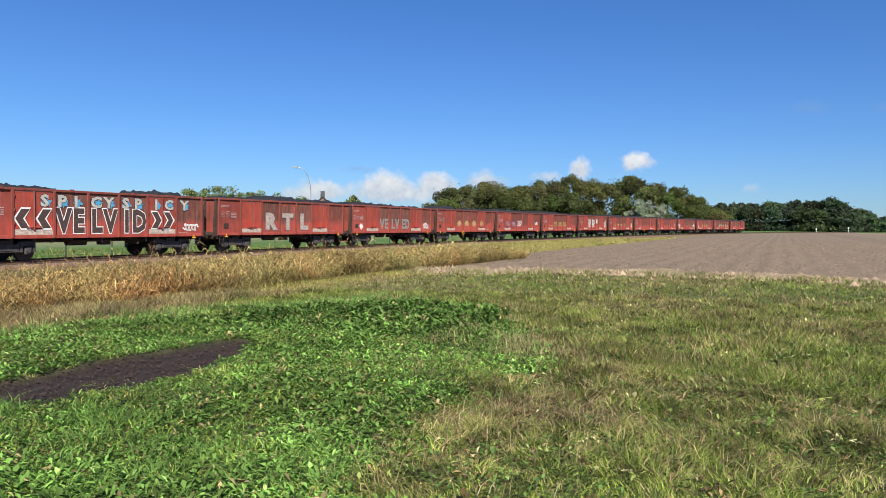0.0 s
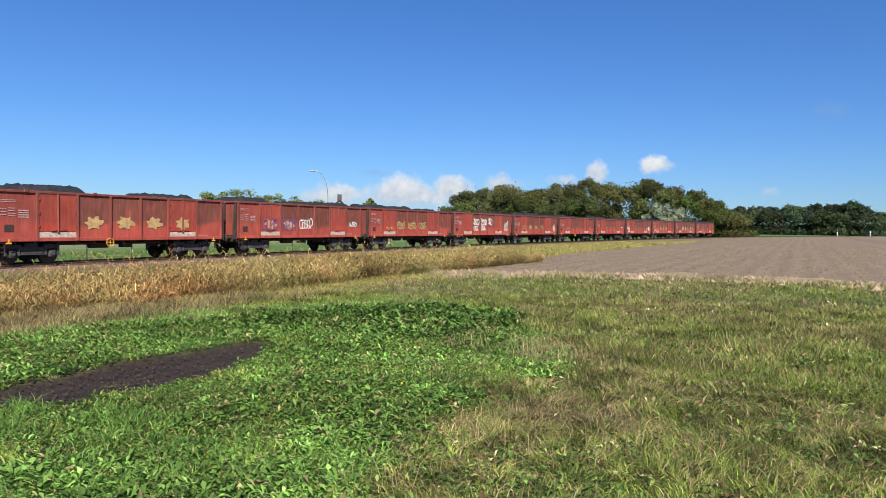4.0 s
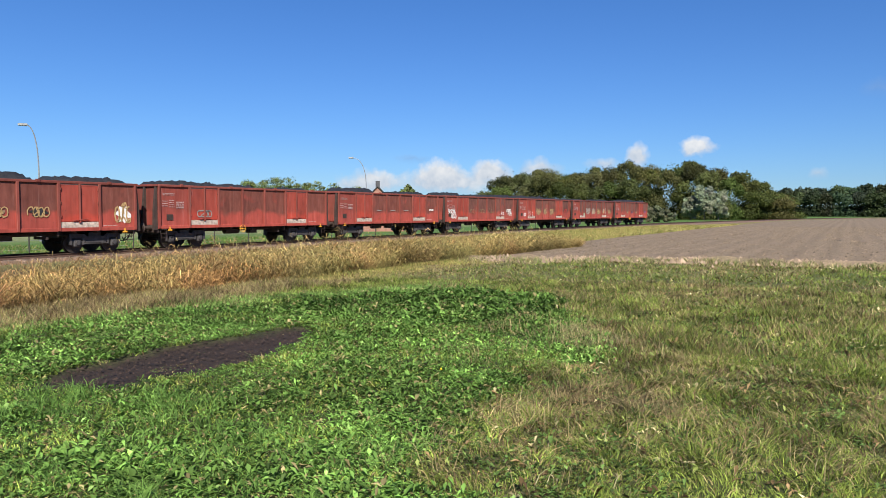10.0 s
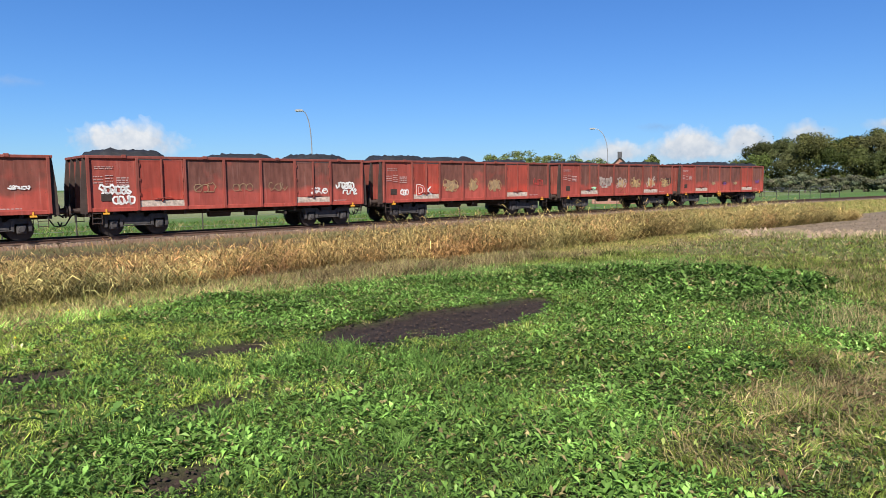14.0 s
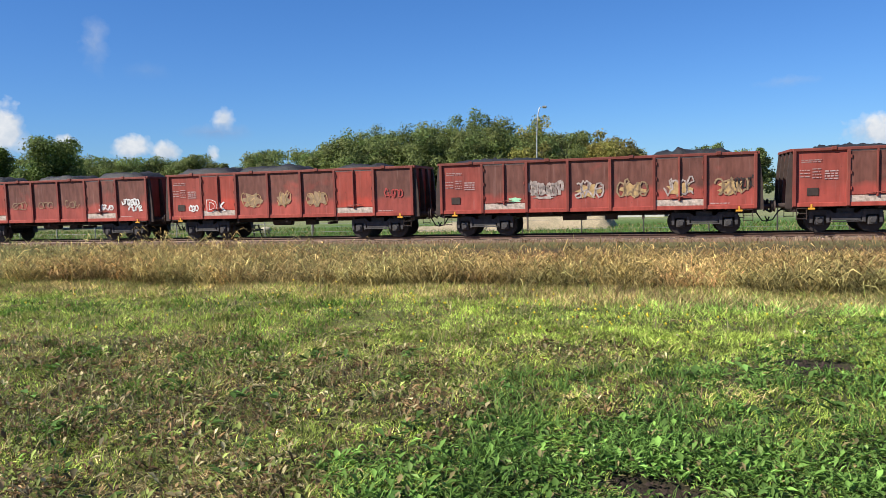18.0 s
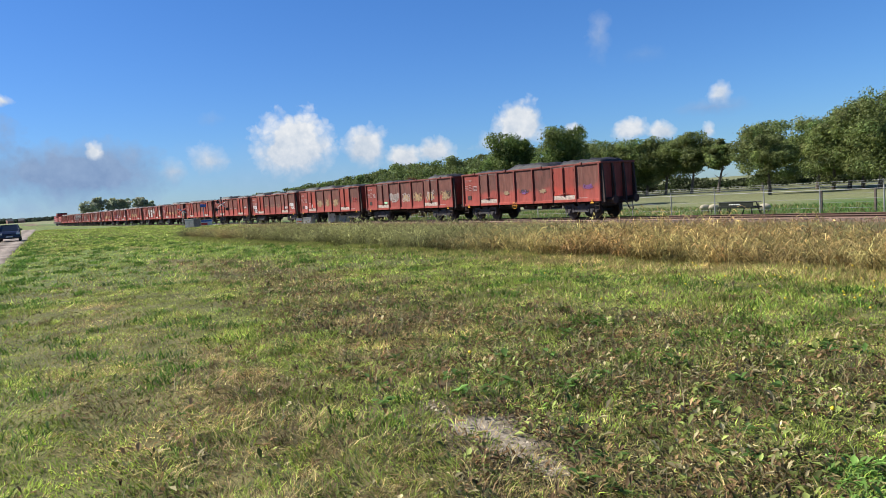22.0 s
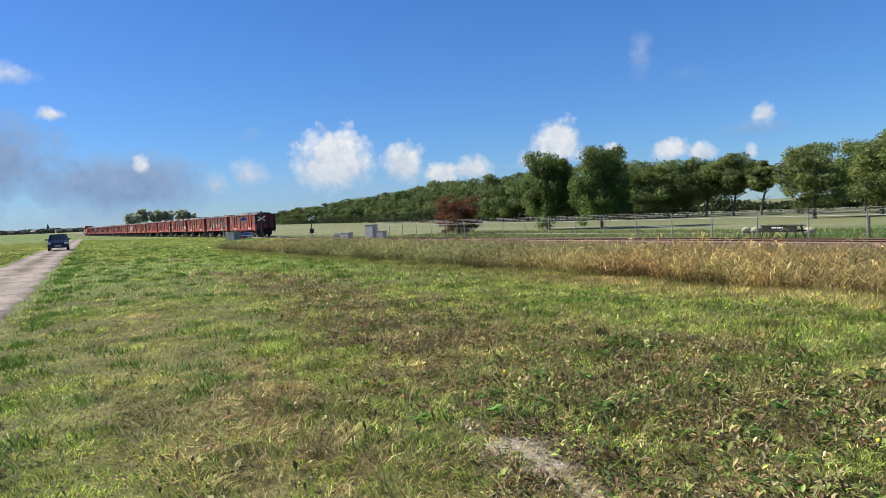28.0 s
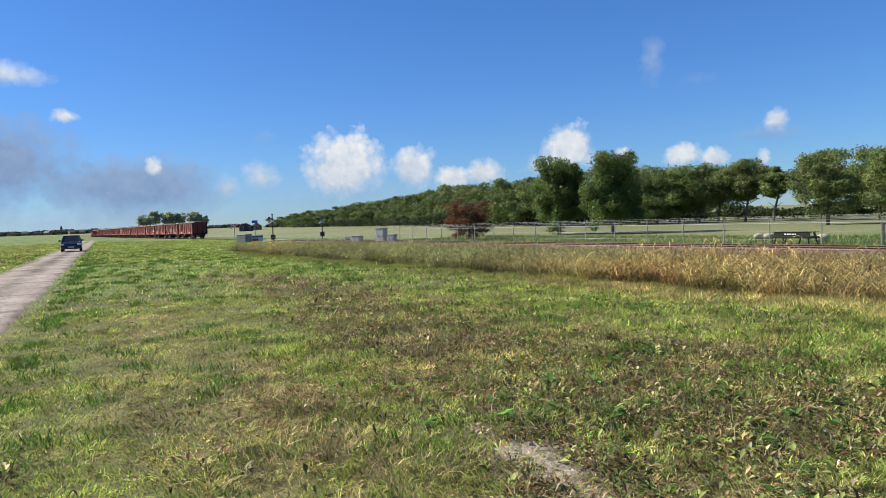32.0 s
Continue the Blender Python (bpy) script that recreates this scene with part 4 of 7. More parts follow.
        for s in (-1, 1):  # steps and grab rails on the corners
            bm = bmesh.new()
            for k in range(3):
                tube(bm, (x - e * 0.15, s * 1.4, 0.55 + 0.2 * k), (x - e * 0.5, s * 1.4, 0.55 + 0.2 * k), 0.015, 0.015, 5)
            for dx in (0.15, 0.5):
                tube(bm, (x - e * dx, s * 1.4, 0.5), (x - e * dx, s * 1.36, 1.05), 0.015, 0.015, 5)
            part("corner_step", bm, M_FRAME, w)
        bogie(w, e * 4.5)
    bm = bmesh.new()
    tube(bm, (-1.2, -0.3, 0.78), (-0.2, -0.3, 0.78), 0.17, 0.17, 12)
    box(bm, 0.6, 1.1, -0.5, -0.1, 0.62, 0.9)
    tube(bm, (-3.3, -0.6, 0.86), (3.3, -0.6, 0.86), 0.03, 0.03, 6)
    box(bm, 2.1, 2.2, -1.25, -0.3, 0.66, 0.78)
    for x in (-2.6, 0.0, 2.6):
        box(bm, x - 0.05, x + 0.05, -1.3, -1.2, 0.8, 1.02)
    part("brake_gear", bm, M_FRAME, w, "black brake cylinder and rods under the floor")
    bm = bmesh.new()
    for k in range(16):
        a, b = 2 * math.pi * k / 16, 2 * math.pi * (k + 1) / 16
        tube(bm, (-0.9 + 0.2 * math.cos(a), -1.45, 0.92 + 0.2 * math.sin(a)), (-0.9 + 0.2 * math.cos(b), -1.45, 0.92 + 0.2 * math.sin(b)), 0.018, 0.018, 5)
    tube(bm, (-0.9, -1.45, 0.92), (-0.9, -1.2, 0.92), 0.03, 0.03, 6)
    tube(bm, (-1.1, -1.45, 0.92), (-0.7, -1.45, 0.92), 0.012, 0.012, 5)
    tube(bm, (-0.9, -1.45, 0.72), (-0.9, -1.45, 1.12), 0.012, 0.012, 5)
    part("brake_wheel", bm, M_YELLOW, w, "yellow hand-brake wheel")
    return w


def bars(bm, x, z, w, h, rows, gap=0.45):
    """Rows of small bars for lettering that cannot be read."""
    for k in range(rows):
        zz = z - k * h
        x0 = x
        while x0 < x + w:
            n = 0.05 + 0.045 * ((int(x0 * 97) + k * 5) % 4)
            box(bm, x0, min(x0 + n, x + w), -HB - 0.004, -HB + 0.004, zz - h * gap, zz)
            x0 += n + 0.035


def markings(w):
    """Stencilled data on the near side."""
    for dims in ((-6.1, 2.78, 0.7, 0.07, 2, 0.45), (-6.15, 2.4, 0.34, 0.12, 3, 0.3), (-5.72, 2.44, 0.3, 0.11, 4, 0.28), (-5.3, 2.36, 0.46, 0.095, 4, 0.5), (4.7, 1.25, 0.7, 0.06, 1, 0.6), (-2.95, 1.3, 0.36, 0.07, 3, 0.5)):
        bm = bmesh.new()
        bars(bm, *dims)
        tagged(part("stencilled_data", bm, M_STENCIL, w, "white stencilled lettering too small to read"), kind="stuff")
    bm = bmesh.new()
    box(bm, -5.9, -5.5, -HB - 0.012, -HB, 1.42, 1.72, 0.01)
    part("label_clip", bm, M_FRAME, w, "dark wire label frame")


# sprayed lettering and shapes


def mid(i):
    return LB * (CUTS[i] + CUTS[i + 1]) / 2


def sprayed(w, bm, mat, label, y=-HB - 0.012):
    ob = part("graffiti", bm, mat, w, label)
    ob.location.y = y
    return ob


def stroke(bm, pts, width):
    """One unbroken flat line of paint through points in x and z."""
    pts = [Vector((x, 0, z)) for x, z in pts]
    last = None
    for i, p in enumerate(pts):
        d = pts[min(i + 1, len(pts) - 1)] - pts[max(i - 1, 0)]
        d = d.normalized() if d.length > 1e-5 else Vector((1, 0, 0))
        n = Vector((-d.z, 0, d.x)) * width / 2
        pair = (bm.verts.new(p - n), bm.verts.new(p + n))
        if last:
            bm.faces.new((last[0], pair[0], pair[1], last[1]))
        last = pair


def scrawl(w, x, z, wide, high, mat, seed, label, loops=6, width=0.035, y=-HB - 0.012):
    rng = np.random.default_rng(seed)
    bm, pts = bmesh.new(), []
    for k in range(loops):
        cx, kind, turn = x - wide / 2 + wide * (k + 0.5) / loops, rng.integers(0, 3), rng.uniform(0, 6.28)
        m = 10
        for t in np.linspace(0, 1, m):
            a = 6.283 * t * (0.7 + 0.5 * (kind == 1)) * (1 if kind else -1) + turn
            zig = (0.3 * high * (1 - 2 * abs((t * 3) % 1 - 0.5))) if kind == 2 else 0.0
            pts.append((cx + math.cos(a) * wide / loops * 0.6 + rng.normal(0, 0.012), z + math.sin(a) * high * 0.42 + zig + rng.normal(0, 0.012)))
    stroke(bm, pts, width * 1.55)
    return sprayed(w, bm, mat, label, y)


def blot(w, x, z, wide, high, mat, seed, label, y=-HB - 0.01):
    """A filled ragged shape."""
    rng = np.random.default_rng(seed)
    bm = bmesh.new()
    n = 18
    r = 0.75 + 0.3 * np.sin(np.arange(n) * 2.2 + seed) * rng.uniform(0.4, 1.0, n)
    c = bm.verts.new((x, 0, z))
    ring = [bm.verts.new((x + wide / 2 * r[k] * math.cos(6.283 * k / n), 0, z + high / 2 * r[k] * math.sin(6.283 * k / n))) for k in range(n)]
    for k in range(n):
        bm.faces.new((c, ring[k], ring[(k + 1) % n]))
    return sprayed(w, bm, mat, label, y)


def letters(w, body, x, z, size, mat, label, edge=None, stretch=1.0, y=-HB - 0.012, heavy=0.022):
    """Readable sprayed letters one by one, with an outline where they have one."""
    if len(body) > 1:
        for k, ch in enumerate(body):
            letters(w, ch, x + (k - (len(body) - 1) / 2) * size * 0.66 * stretch, z, size, mat, label, edge, stretch, y, heavy)
        return
    if edge:
        o = part("graffiti", text_mesh(body, size, edge, 0.001, size * (heavy + 0.032)), None, w, label)
        o.location, o.rotation_euler, o.scale = (x, y, z), (radians(90), 0, 0), (stretch, 1, 1)
    o = part("graffiti", text_mesh(body, size, mat, 0.001, size * heavy), None, w, label)
    o.location, o.rotation_euler, o.scale = (x, y - 0.006, z), (radians(90), 0, 0), (stretch, 1, 1)


def arrow(w, x, z, way, y):
    """A dark chevron edged in white."""
    for grow, mat, dy, label in ((0.07, M_WHITE, 0.0, "white edge of an arrow"), (0.0, M_UMBER, -0.006, "dark sprayed arrow")):
        bm = bmesh.new()
        for s in (-1, 1):
            q = [(-0.3 - grow, s * (0.42 + grow)), (0.08, s * (0.42 + grow)), (0.34 + grow * 1.4, 0.0), (0.0 - grow * 1.2, 0.0)]
            bm.faces.new([bm.verts.new((x + way * a, 0, z + b)) for a, b in q])
        sprayed(w, bm, mat, label, y + dy)


def decorate():
    W = WAGONS
    # last wagon: faint purple and rust marks
    for i, s in ((2, 1), (3, 2), (4, 3)):
        blot(W[0], mid(i), 1.75, 0.7, 0.34, M_PURPLE if i == 3 else M_FADED, s, "faint purplish spray mark")
    scrawl(W[0], mid(3), 1.8, 0.8, 0.2, M_BLACKP, 4, "small dark tag", 5, 0.03)
    scrawl(W[0], mid(6), 1.85, 0.7, 0.22, M_PURPLE, 44, "small purple tag", 4, 0.04)
    # white block letters, ochre shapes and a mint blot
    scrawl(W[1], mid(2) - 0.05, 1.95, 1.4, 0.6, M_DULL, 5, "faded white blocky sprayed letters", 9, 0.075)
    blot(W[1], mid(2) - 0.15, 1.62, 1.2, 0.14, M_DULL, 6, "white spray under the letters", -HB - 0.008)
    for i, sd in ((3, 7), (4, 8), (5, 9), (6, 10)):
        yy = -HB - (0.05 if i == 5 else 0.01)
        blot(W[1], mid(i), 1.85, 1.2, 0.72, M_OCHRE, sd, "ochre bubble letters", yy)
        scrawl(W[1], mid(i), 1.88, 1.15, 0.72, M_FADED if i in (4, 6) else M_DULL, sd + 20, "outlines of bubble letters", 4, 0.045, yy - 0.006)
    scrawl(W[1], mid(6) + 0.5, 2.0, 0.7, 0.5, M_BLACKP, 90, "small black scrawl", 5, 0.03)
    blot(W[1], mid(1) + 0.45, 1.55, 0.75, 0.26, M_MINT, 11, "mint-green spray blot", -HB - 0.05)
    # letters on the first door and three faded shapes
    letters(W[2], "D", mid(1) - 0.4, 1.36, 0.8, M_DOOR, "white outlined sprayed letter", M_WHITE, 1.0, -HB - 0.05)
    letters(W[2], "K", mid(1) + 0.15, 1.4, 0.6, M_WHITE, "white sprayed letter", None, 1.1, -HB - 0.05)
    scrawl(W[2], mid(0) + 0.45, 1.5, 0.5, 0.3, M_WHITE, 13, "white tag", 3, 0.04)
    for i, sd in ((2, 14), (3, 15), (4, 16)):
        blot(W[2], mid(i) - 0.05, 1.85, 1.25 - 0.4 * (i == 3), 0.85, M_FADED, sd, "faded brown bubble letters")
        scrawl(W[2], mid(i) - 0.05, 1.85, 1.0 - 0.3 * (i == 3), 0.7, M_OCHRE, sd + 30, "thin lines on faded letters", 3, 0.02, -HB - 0.016)
    scrawl(W[2], mid(6), 2.0, 0.8, 0.4, M_REDP, 17, "bright red tag", 5, 0.035)
    # white tags at both ends
    scrawl(W[3], mid(0) + 0.1, 1.85, 1.2, 0.36, M_WHITE, 18, "white tag", 6, 0.05)
    scrawl(W[3], mid(0) + 0.4, 1.45, 0.8, 0.36, M_WHITE, 19, "white tag", 4, 0.05)
    scrawl(W[3], mid(6) - 0.1, 1.95, 1.0, 0.36, M_WHITE, 20, "white tag", 6, 0.05)
    scrawl(W[3], mid(6) + 0.2, 1.6, 0.8, 0.3, M_WHITE, 21, "white tag", 4, 0.045)
    for i in (2, 3, 4):
        scrawl(W[3], mid(i), 1.9, 0.9, 0.4, M_FADED, 22 + i, "faint brown tag", 3, 0.02)
    scrawl(W[3], mid(5) + 0.3, 1.7, 0.9, 0.3, M_WHITE, 27, "white tag", 4, 0.035, -HB - 0.05)
    # faint white lines
    for i in (2, 3, 4):
        blot(W[4], mid(i), 1.95, 0.9, 0.1, M_SILVER, 28 + i, "thin grey spray line")
    scrawl(W[4], mid(6) - 0.1, 2.0, 0.7, 0.14, M_WHITE, 33, "small white tag", 6, 0.03)
    # ochre, pale and pinkish tags
    scrawl(W[5], mid(1), 1.75, 0.9, 0.4, M_SILVER, 34, "grey tag", 4, 0.04, -HB - 0.05)
    for i, m in ((2, M_OCHRE), (3, M_FADED), (4, M_BLACKP)):
        blot(W[6], mid(i), 1.85, 0.9, 0.5, m, 35 + i, "faded bubble letters")
        scrawl(W[6], mid(i), 1.85, 0.9, 0.5, M_OCHRE, 45 + i, "ochre letter outlines", 4, 0.03, -HB - 0.018)
    blot(W[6], mid(6) + 0.25, 1.75, 0.9, 1.0, M_WHITE, 39, "pale sprayed figure shape")
    scrawl(W[6], mid(6) + 0.25, 1.75, 0.8, 0.9, M_OCHRE, 40, "brown lines on the pale shape", 4, 0.05, -HB - 0.018)
    scrawl(W[6], mid(1), 1.8, 1.0, 0.5, M_OCHRE, 41, "ochre tag", 5, 0.04, -HB - 0.05)
    # white loops on two panels and the end panel
    for i in (2, 3):
        scrawl(W[7], mid(i), 2.3, 1.3, 0.7, M_WHITE, 50 + i, "white looping tag", 5, 0.06)
        scrawl(W[7], mid(i), 1.7, 1.0, 0.5, M_WHITE, 60 + i, "white looping tag", 4, 0.05)
    scrawl(W[7], mid(4) - 0.2, 2.3, 0.9, 0.7, M_WHITE, 55, "white looping tag", 3, 0.06)
    scrawl(W[7], mid(6) + 0.1, 1.85, 0.8, 1.1, M_WHITE, 56, "white outline drawing of fingers", 4, 0.06)
    # yellow and ochre
    for i in (2, 3, 4):
        scrawl(W[8], mid(i), 1.85, 1.2, 0.6, M_OCHRE, 70 + i, "ochre and yellow tag", 6, 0.06)
    scrawl(W[8], mid(1), 1.6, 1.0, 0.3, M_OCHRE, 74, "ochre tag", 4, 0.04, -HB - 0.05)
    scrawl(W[9], mid(3), 1.9, 1.3, 0.7, M_WHITE, 75, "white tag", 5, 0.04)
    for i in (1, 2):
        blot(W[9], mid(i), 1.85, 1.3, 0.8, M_OCHRE, 76 + i, "yellow bubble letters", -HB - (0.05 if i == 1 else 0.01))
        scrawl(W[9], mid(i), 1.85, 1.3, 0.8, M_PURPLE, 86 + i, "purple letter outlines", 4, 0.05, -HB - (0.06 if i == 1 else 0.018))
    scrawl(W[9], mid(6), 1.95, 0.9, 0.4, M_WHITE, 79, "white tag", 5, 0.04)
    for i in (2, 3, 4, 5):
        blot(W[10], mid(i), 1.85, 1.2, 0.75, M_OCHRE, 80 + i, "ochre bubble letters", -HB - (0.05 if i == 5 else 0.01))
    # large grey letters
    for body, x in (("VE", mid(2)), ("LV", mid(3)), ("ED", mid(4))):
        letters(W[11], body, x, 1.38, 1.1, M_SILVER, "large pale grey sprayed letters", None, 0.92, heavy=0.045)
    scrawl(W[11], mid(6), 1.6, 0.9, 0.5, M_WHITE, 95, "white tag", 5, 0.05)
    blot(W[11], mid(0) + 0.35, 1.55, 0.6, 0.6, M_WHITE, 96, "white spray blot")
    for body, x in (("R", mid(2)), ("T", mid(3)), ("L", mid(4))):
        letters(W[12], body, x, 1.4, 1.35, M_DULL, "large pale grey sprayed letter", M_SILVER, 1.2, heavy=0.05)
    # two rows of outlined letters over the whole side
    for body, x in (("VE", mid(2)), ("LV", mid(3)), ("ID", mid(4))):
        letters(W[13], body, x, 1.3, 1.5, M_UMBER, "large dark letters with white outlines", M_WHITE, 0.77, heavy=0.045)
    for body, x, yy in (("<", mid(1) - 0.5, 0.05), ("<", mid(1) + 0.5, 0.05), (">", mid(5) - 0.4, 0.05), (">", mid(5) + 0.4, 0.05)):
        arrow(W[13], x, 1.88, -1 if body == "<" else 1, -HB - yy)
    for body, x, yy in (("S", mid(1) + 0.5, 0.05), ("P", mid(2) - 0.45, 0.012), ("I", mid(2) + 0.25, 0.012), ("C", mid(3) - 0.4, 0.012), ("Y", mid(3) + 0.3, 0.012), ("S", mid(4) - 0.45, 0.012), ("P", mid(4) + 0.3, 0.012), ("I", mid(5) - 0.4, 0.05), ("C", mid(5) + 0.45, 0.05), ("Y", mid(6) - 0.35, 0.012)):
        blot(W[13], x + 0.1, 2.62, 0.55, 0.5, M_BLUE, int(abs(x * 31)) % 97, "blue spray behind the letter", -HB - yy + 0.004)
        letters(W[13], body, x, 2.46, 0.7, M_PALE, "silver bubble letter", M_BLACKP, 1.2, -HB - yy, 0.045)
    scrawl(W[13], mid(6) + 0.1, 1.5, 1.1, 0.36, M_WHITE, 99, "white zigzag", 5, 0.06)
    scrawl(W[14], mid(5), 1.7, 0.9, 0.6, M_WHITE, 98, "white curl", 2, 0.08, -HB - 0.05)


COAL = [coal_mesh(k) for k in range(6)]
wagon = build_wagon()
markings(wagon)
WAGONS = [wagon] + [copy_thing(wagon, pose(0, 0, 0)) for _ in range(15)]
for i, w in enumerate(WAGONS):
    part("coal_load", COAL[i % 6], None, w, "black heaped coal load")
    for c in w.children:  # the panel with the data is kept cleaner
        if c.name.startswith("side_panel") and sum(q[0] for q in c.bound_box) / 8 < -0.75 * LB:
            c.material_slots[0].link = "OBJECT"
            c.material_slots[0].material = M_CLEAN
    if i < 4 or i in (11, 12, 13):  # the last wagons are the dirtiest
        for c in w.children:
            centre = sum(q[0] for q in c.bound_box) / 8
            if c.name.startswith("side_panel") and centre > -0.75 * LB and (i < 4 or i == 13 or abs(centre) < 3):
                c.material_slots[0].link = "OBJECT"
                c.material_slots[0].material = M_DIRTY
            if (i == 1 or (i == 3 and centre > 0) or (i == 0 and centre < 0)) and c.name.startswith("door_leaf"):
                c.material_slots[0].link = "OBJECT"
                c.material_slots[0].material = M_DIRTY
    if i % 5:
        for c in list(w.children):
            if c.name.startswith("brake_wheel"):
                bpy.data.objects.remove(c)
decorate()

# ---- locomotive ----
LOCO_HALF = 10.2


def build_loco():
    w = empty("locomotive", "red diesel locomotive with a raised cab", "locomotive")
    bm = bmesh.new()
    box(bm, -9.8, 9.8, -1.45, 1.45, 0.95, 1.35, 0.03)
    part("frame", bm, M_FRAME, w)
    bm = bmesh.new()
    box(bm, -8.9, -0.6, -1.2, 1.2, 1.35, 3.2, 0.12)
    part("long_hood", bm, M_LOCO, w, "red ribbed engine hood")
    bm = bmesh.new()
    box(bm, 2.6, 8.9, -1.2, 1.2, 1.35, 3.0, 0.12)
    part("short_hood", bm, M_LOCO, w)
    bm = bmesh.new()
    box(bm, -0.6, 2.6, -1.45, 1.45, 1.35, 4.05, 0.1)
    cab = part("cab", bm, M_LOCO, w)
    for y in (-1.46, 1.46):
        for x in (-0.1, 1.2):
            cube_part("window", (x, x + 0.95, y - 0.015, y + 0.015, 2.75, 3.55), M_GLASS, cab)
    bm = bmesh.new()
    box(bm, -0.8, 2.8, -1.5, 1.5, 4.05, 4.22, 0.06)
    part("cab_roof", bm, M_ROOF, w)
    for y in (-1.4, 1.4):
        bm = bmesh.new()
        for x in np.arange(-9.5, 9.6, 1.9):
            tube(bm, (x, y, 1.35), (x, y, 2.35), 0.02, 0.02, 5)
        tube(bm, (-9.5, y, 2.35), (9.5, y, 2.35), 0.02, 0.02, 5)
        part("handrail", bm, M_PANELW, w)
    for x in (-6.2, 6.2):
        bogie(w, x)
    for e in (-1, 1):
        for y in (-0.875, 0.875):
            tube_part("buffer", (e * 9.8, y, 1.06), (e * 10.2, y, 1.06), 0.2, M_FRAME, w)
    bm = bmesh.new()
    box(bm, -1.5, 1.8, -1.2, 1.2, 0.4, 0.95, 0.05)
    part("fuel_tank", bm, M_FRAME, w)
    return w


LOCO = build_loco()

# ---- trees ----


def leaves_soup(rng, centres, sizes, count, leaf, tints):
    """Small pointed leaves in soft-edged clumps, facing mostly outwards: centres (k, 3), sizes (k, 3)."""
    count, leaf = count * 2, leaf * 0.74
    k = rng.integers(0, len(centres), count)
    d = rng.normal(0, 1, (count, 3))
    d /= np.linalg.norm(d, axis=1)[:, None]
    p = centres[k] + d * sizes[k] * np.abs(rng.normal(0.76, 0.18, (count, 1)))
    n = d + rng.normal(0, 0.55, (count, 3)) + np.array((0, 0, 0.25))
    u = np.cross(n, rng.normal(0, 1, (count, 3)))
    u /= np.linalg.norm(u, axis=1)[:, None] + 1e-6
    v = np.cross(n, u)
    v /= np.linalg.norm(v, axis=1)[:, None] + 1e-6
    s = leaf * rng.uniform(0.55, 1.4, (count, 1))
    V = np.stack([p - u * s + v * s * 0.5, p + u * s, p - u * s * 0.8 - v * s * 0.5], 1)
    F = np.arange(count * 3).reshape(count, 3)
    t = tints[k] * rng.uniform(0.7, 1.3, (count, 1))
    return V.reshape(-1, 3), F, np.repeat(t, 3, 0)


def limbs(bm, rng, base, h, r, spread_, n=5, lean=0.0):
    p, d = Vector(base), Vector((lean, 0, 1)).normalized()
    seg, tips = 5, []
    for i in range(seg):
        q = p + d * (h / seg)
        tube(bm, p, q, r * (1 - i / (seg + 1.2)), r * (1 - (i + 1) / (seg + 1.2)), 7)
        if i >= 1:
            for _ in range(n // 2 + 1):
                a = rng.uniform(0, 6.28)
                e = q + Vector((math.cos(a) * spread_ * rng.uniform(0.4, 0.8), math.sin(a) * spread_ * rng.uniform(0.4, 0.8), h * rng.uniform(0.1, 0.3)))
                tube(bm, q, e, r * 0.32 * (1 - i / (seg + 2)), r * 0.08, 5)
        d = (d + Vector((rng.normal(0, 0.08) + lean * 0.1, rng.normal(0, 0.08), 0))).normalized()
        p = q


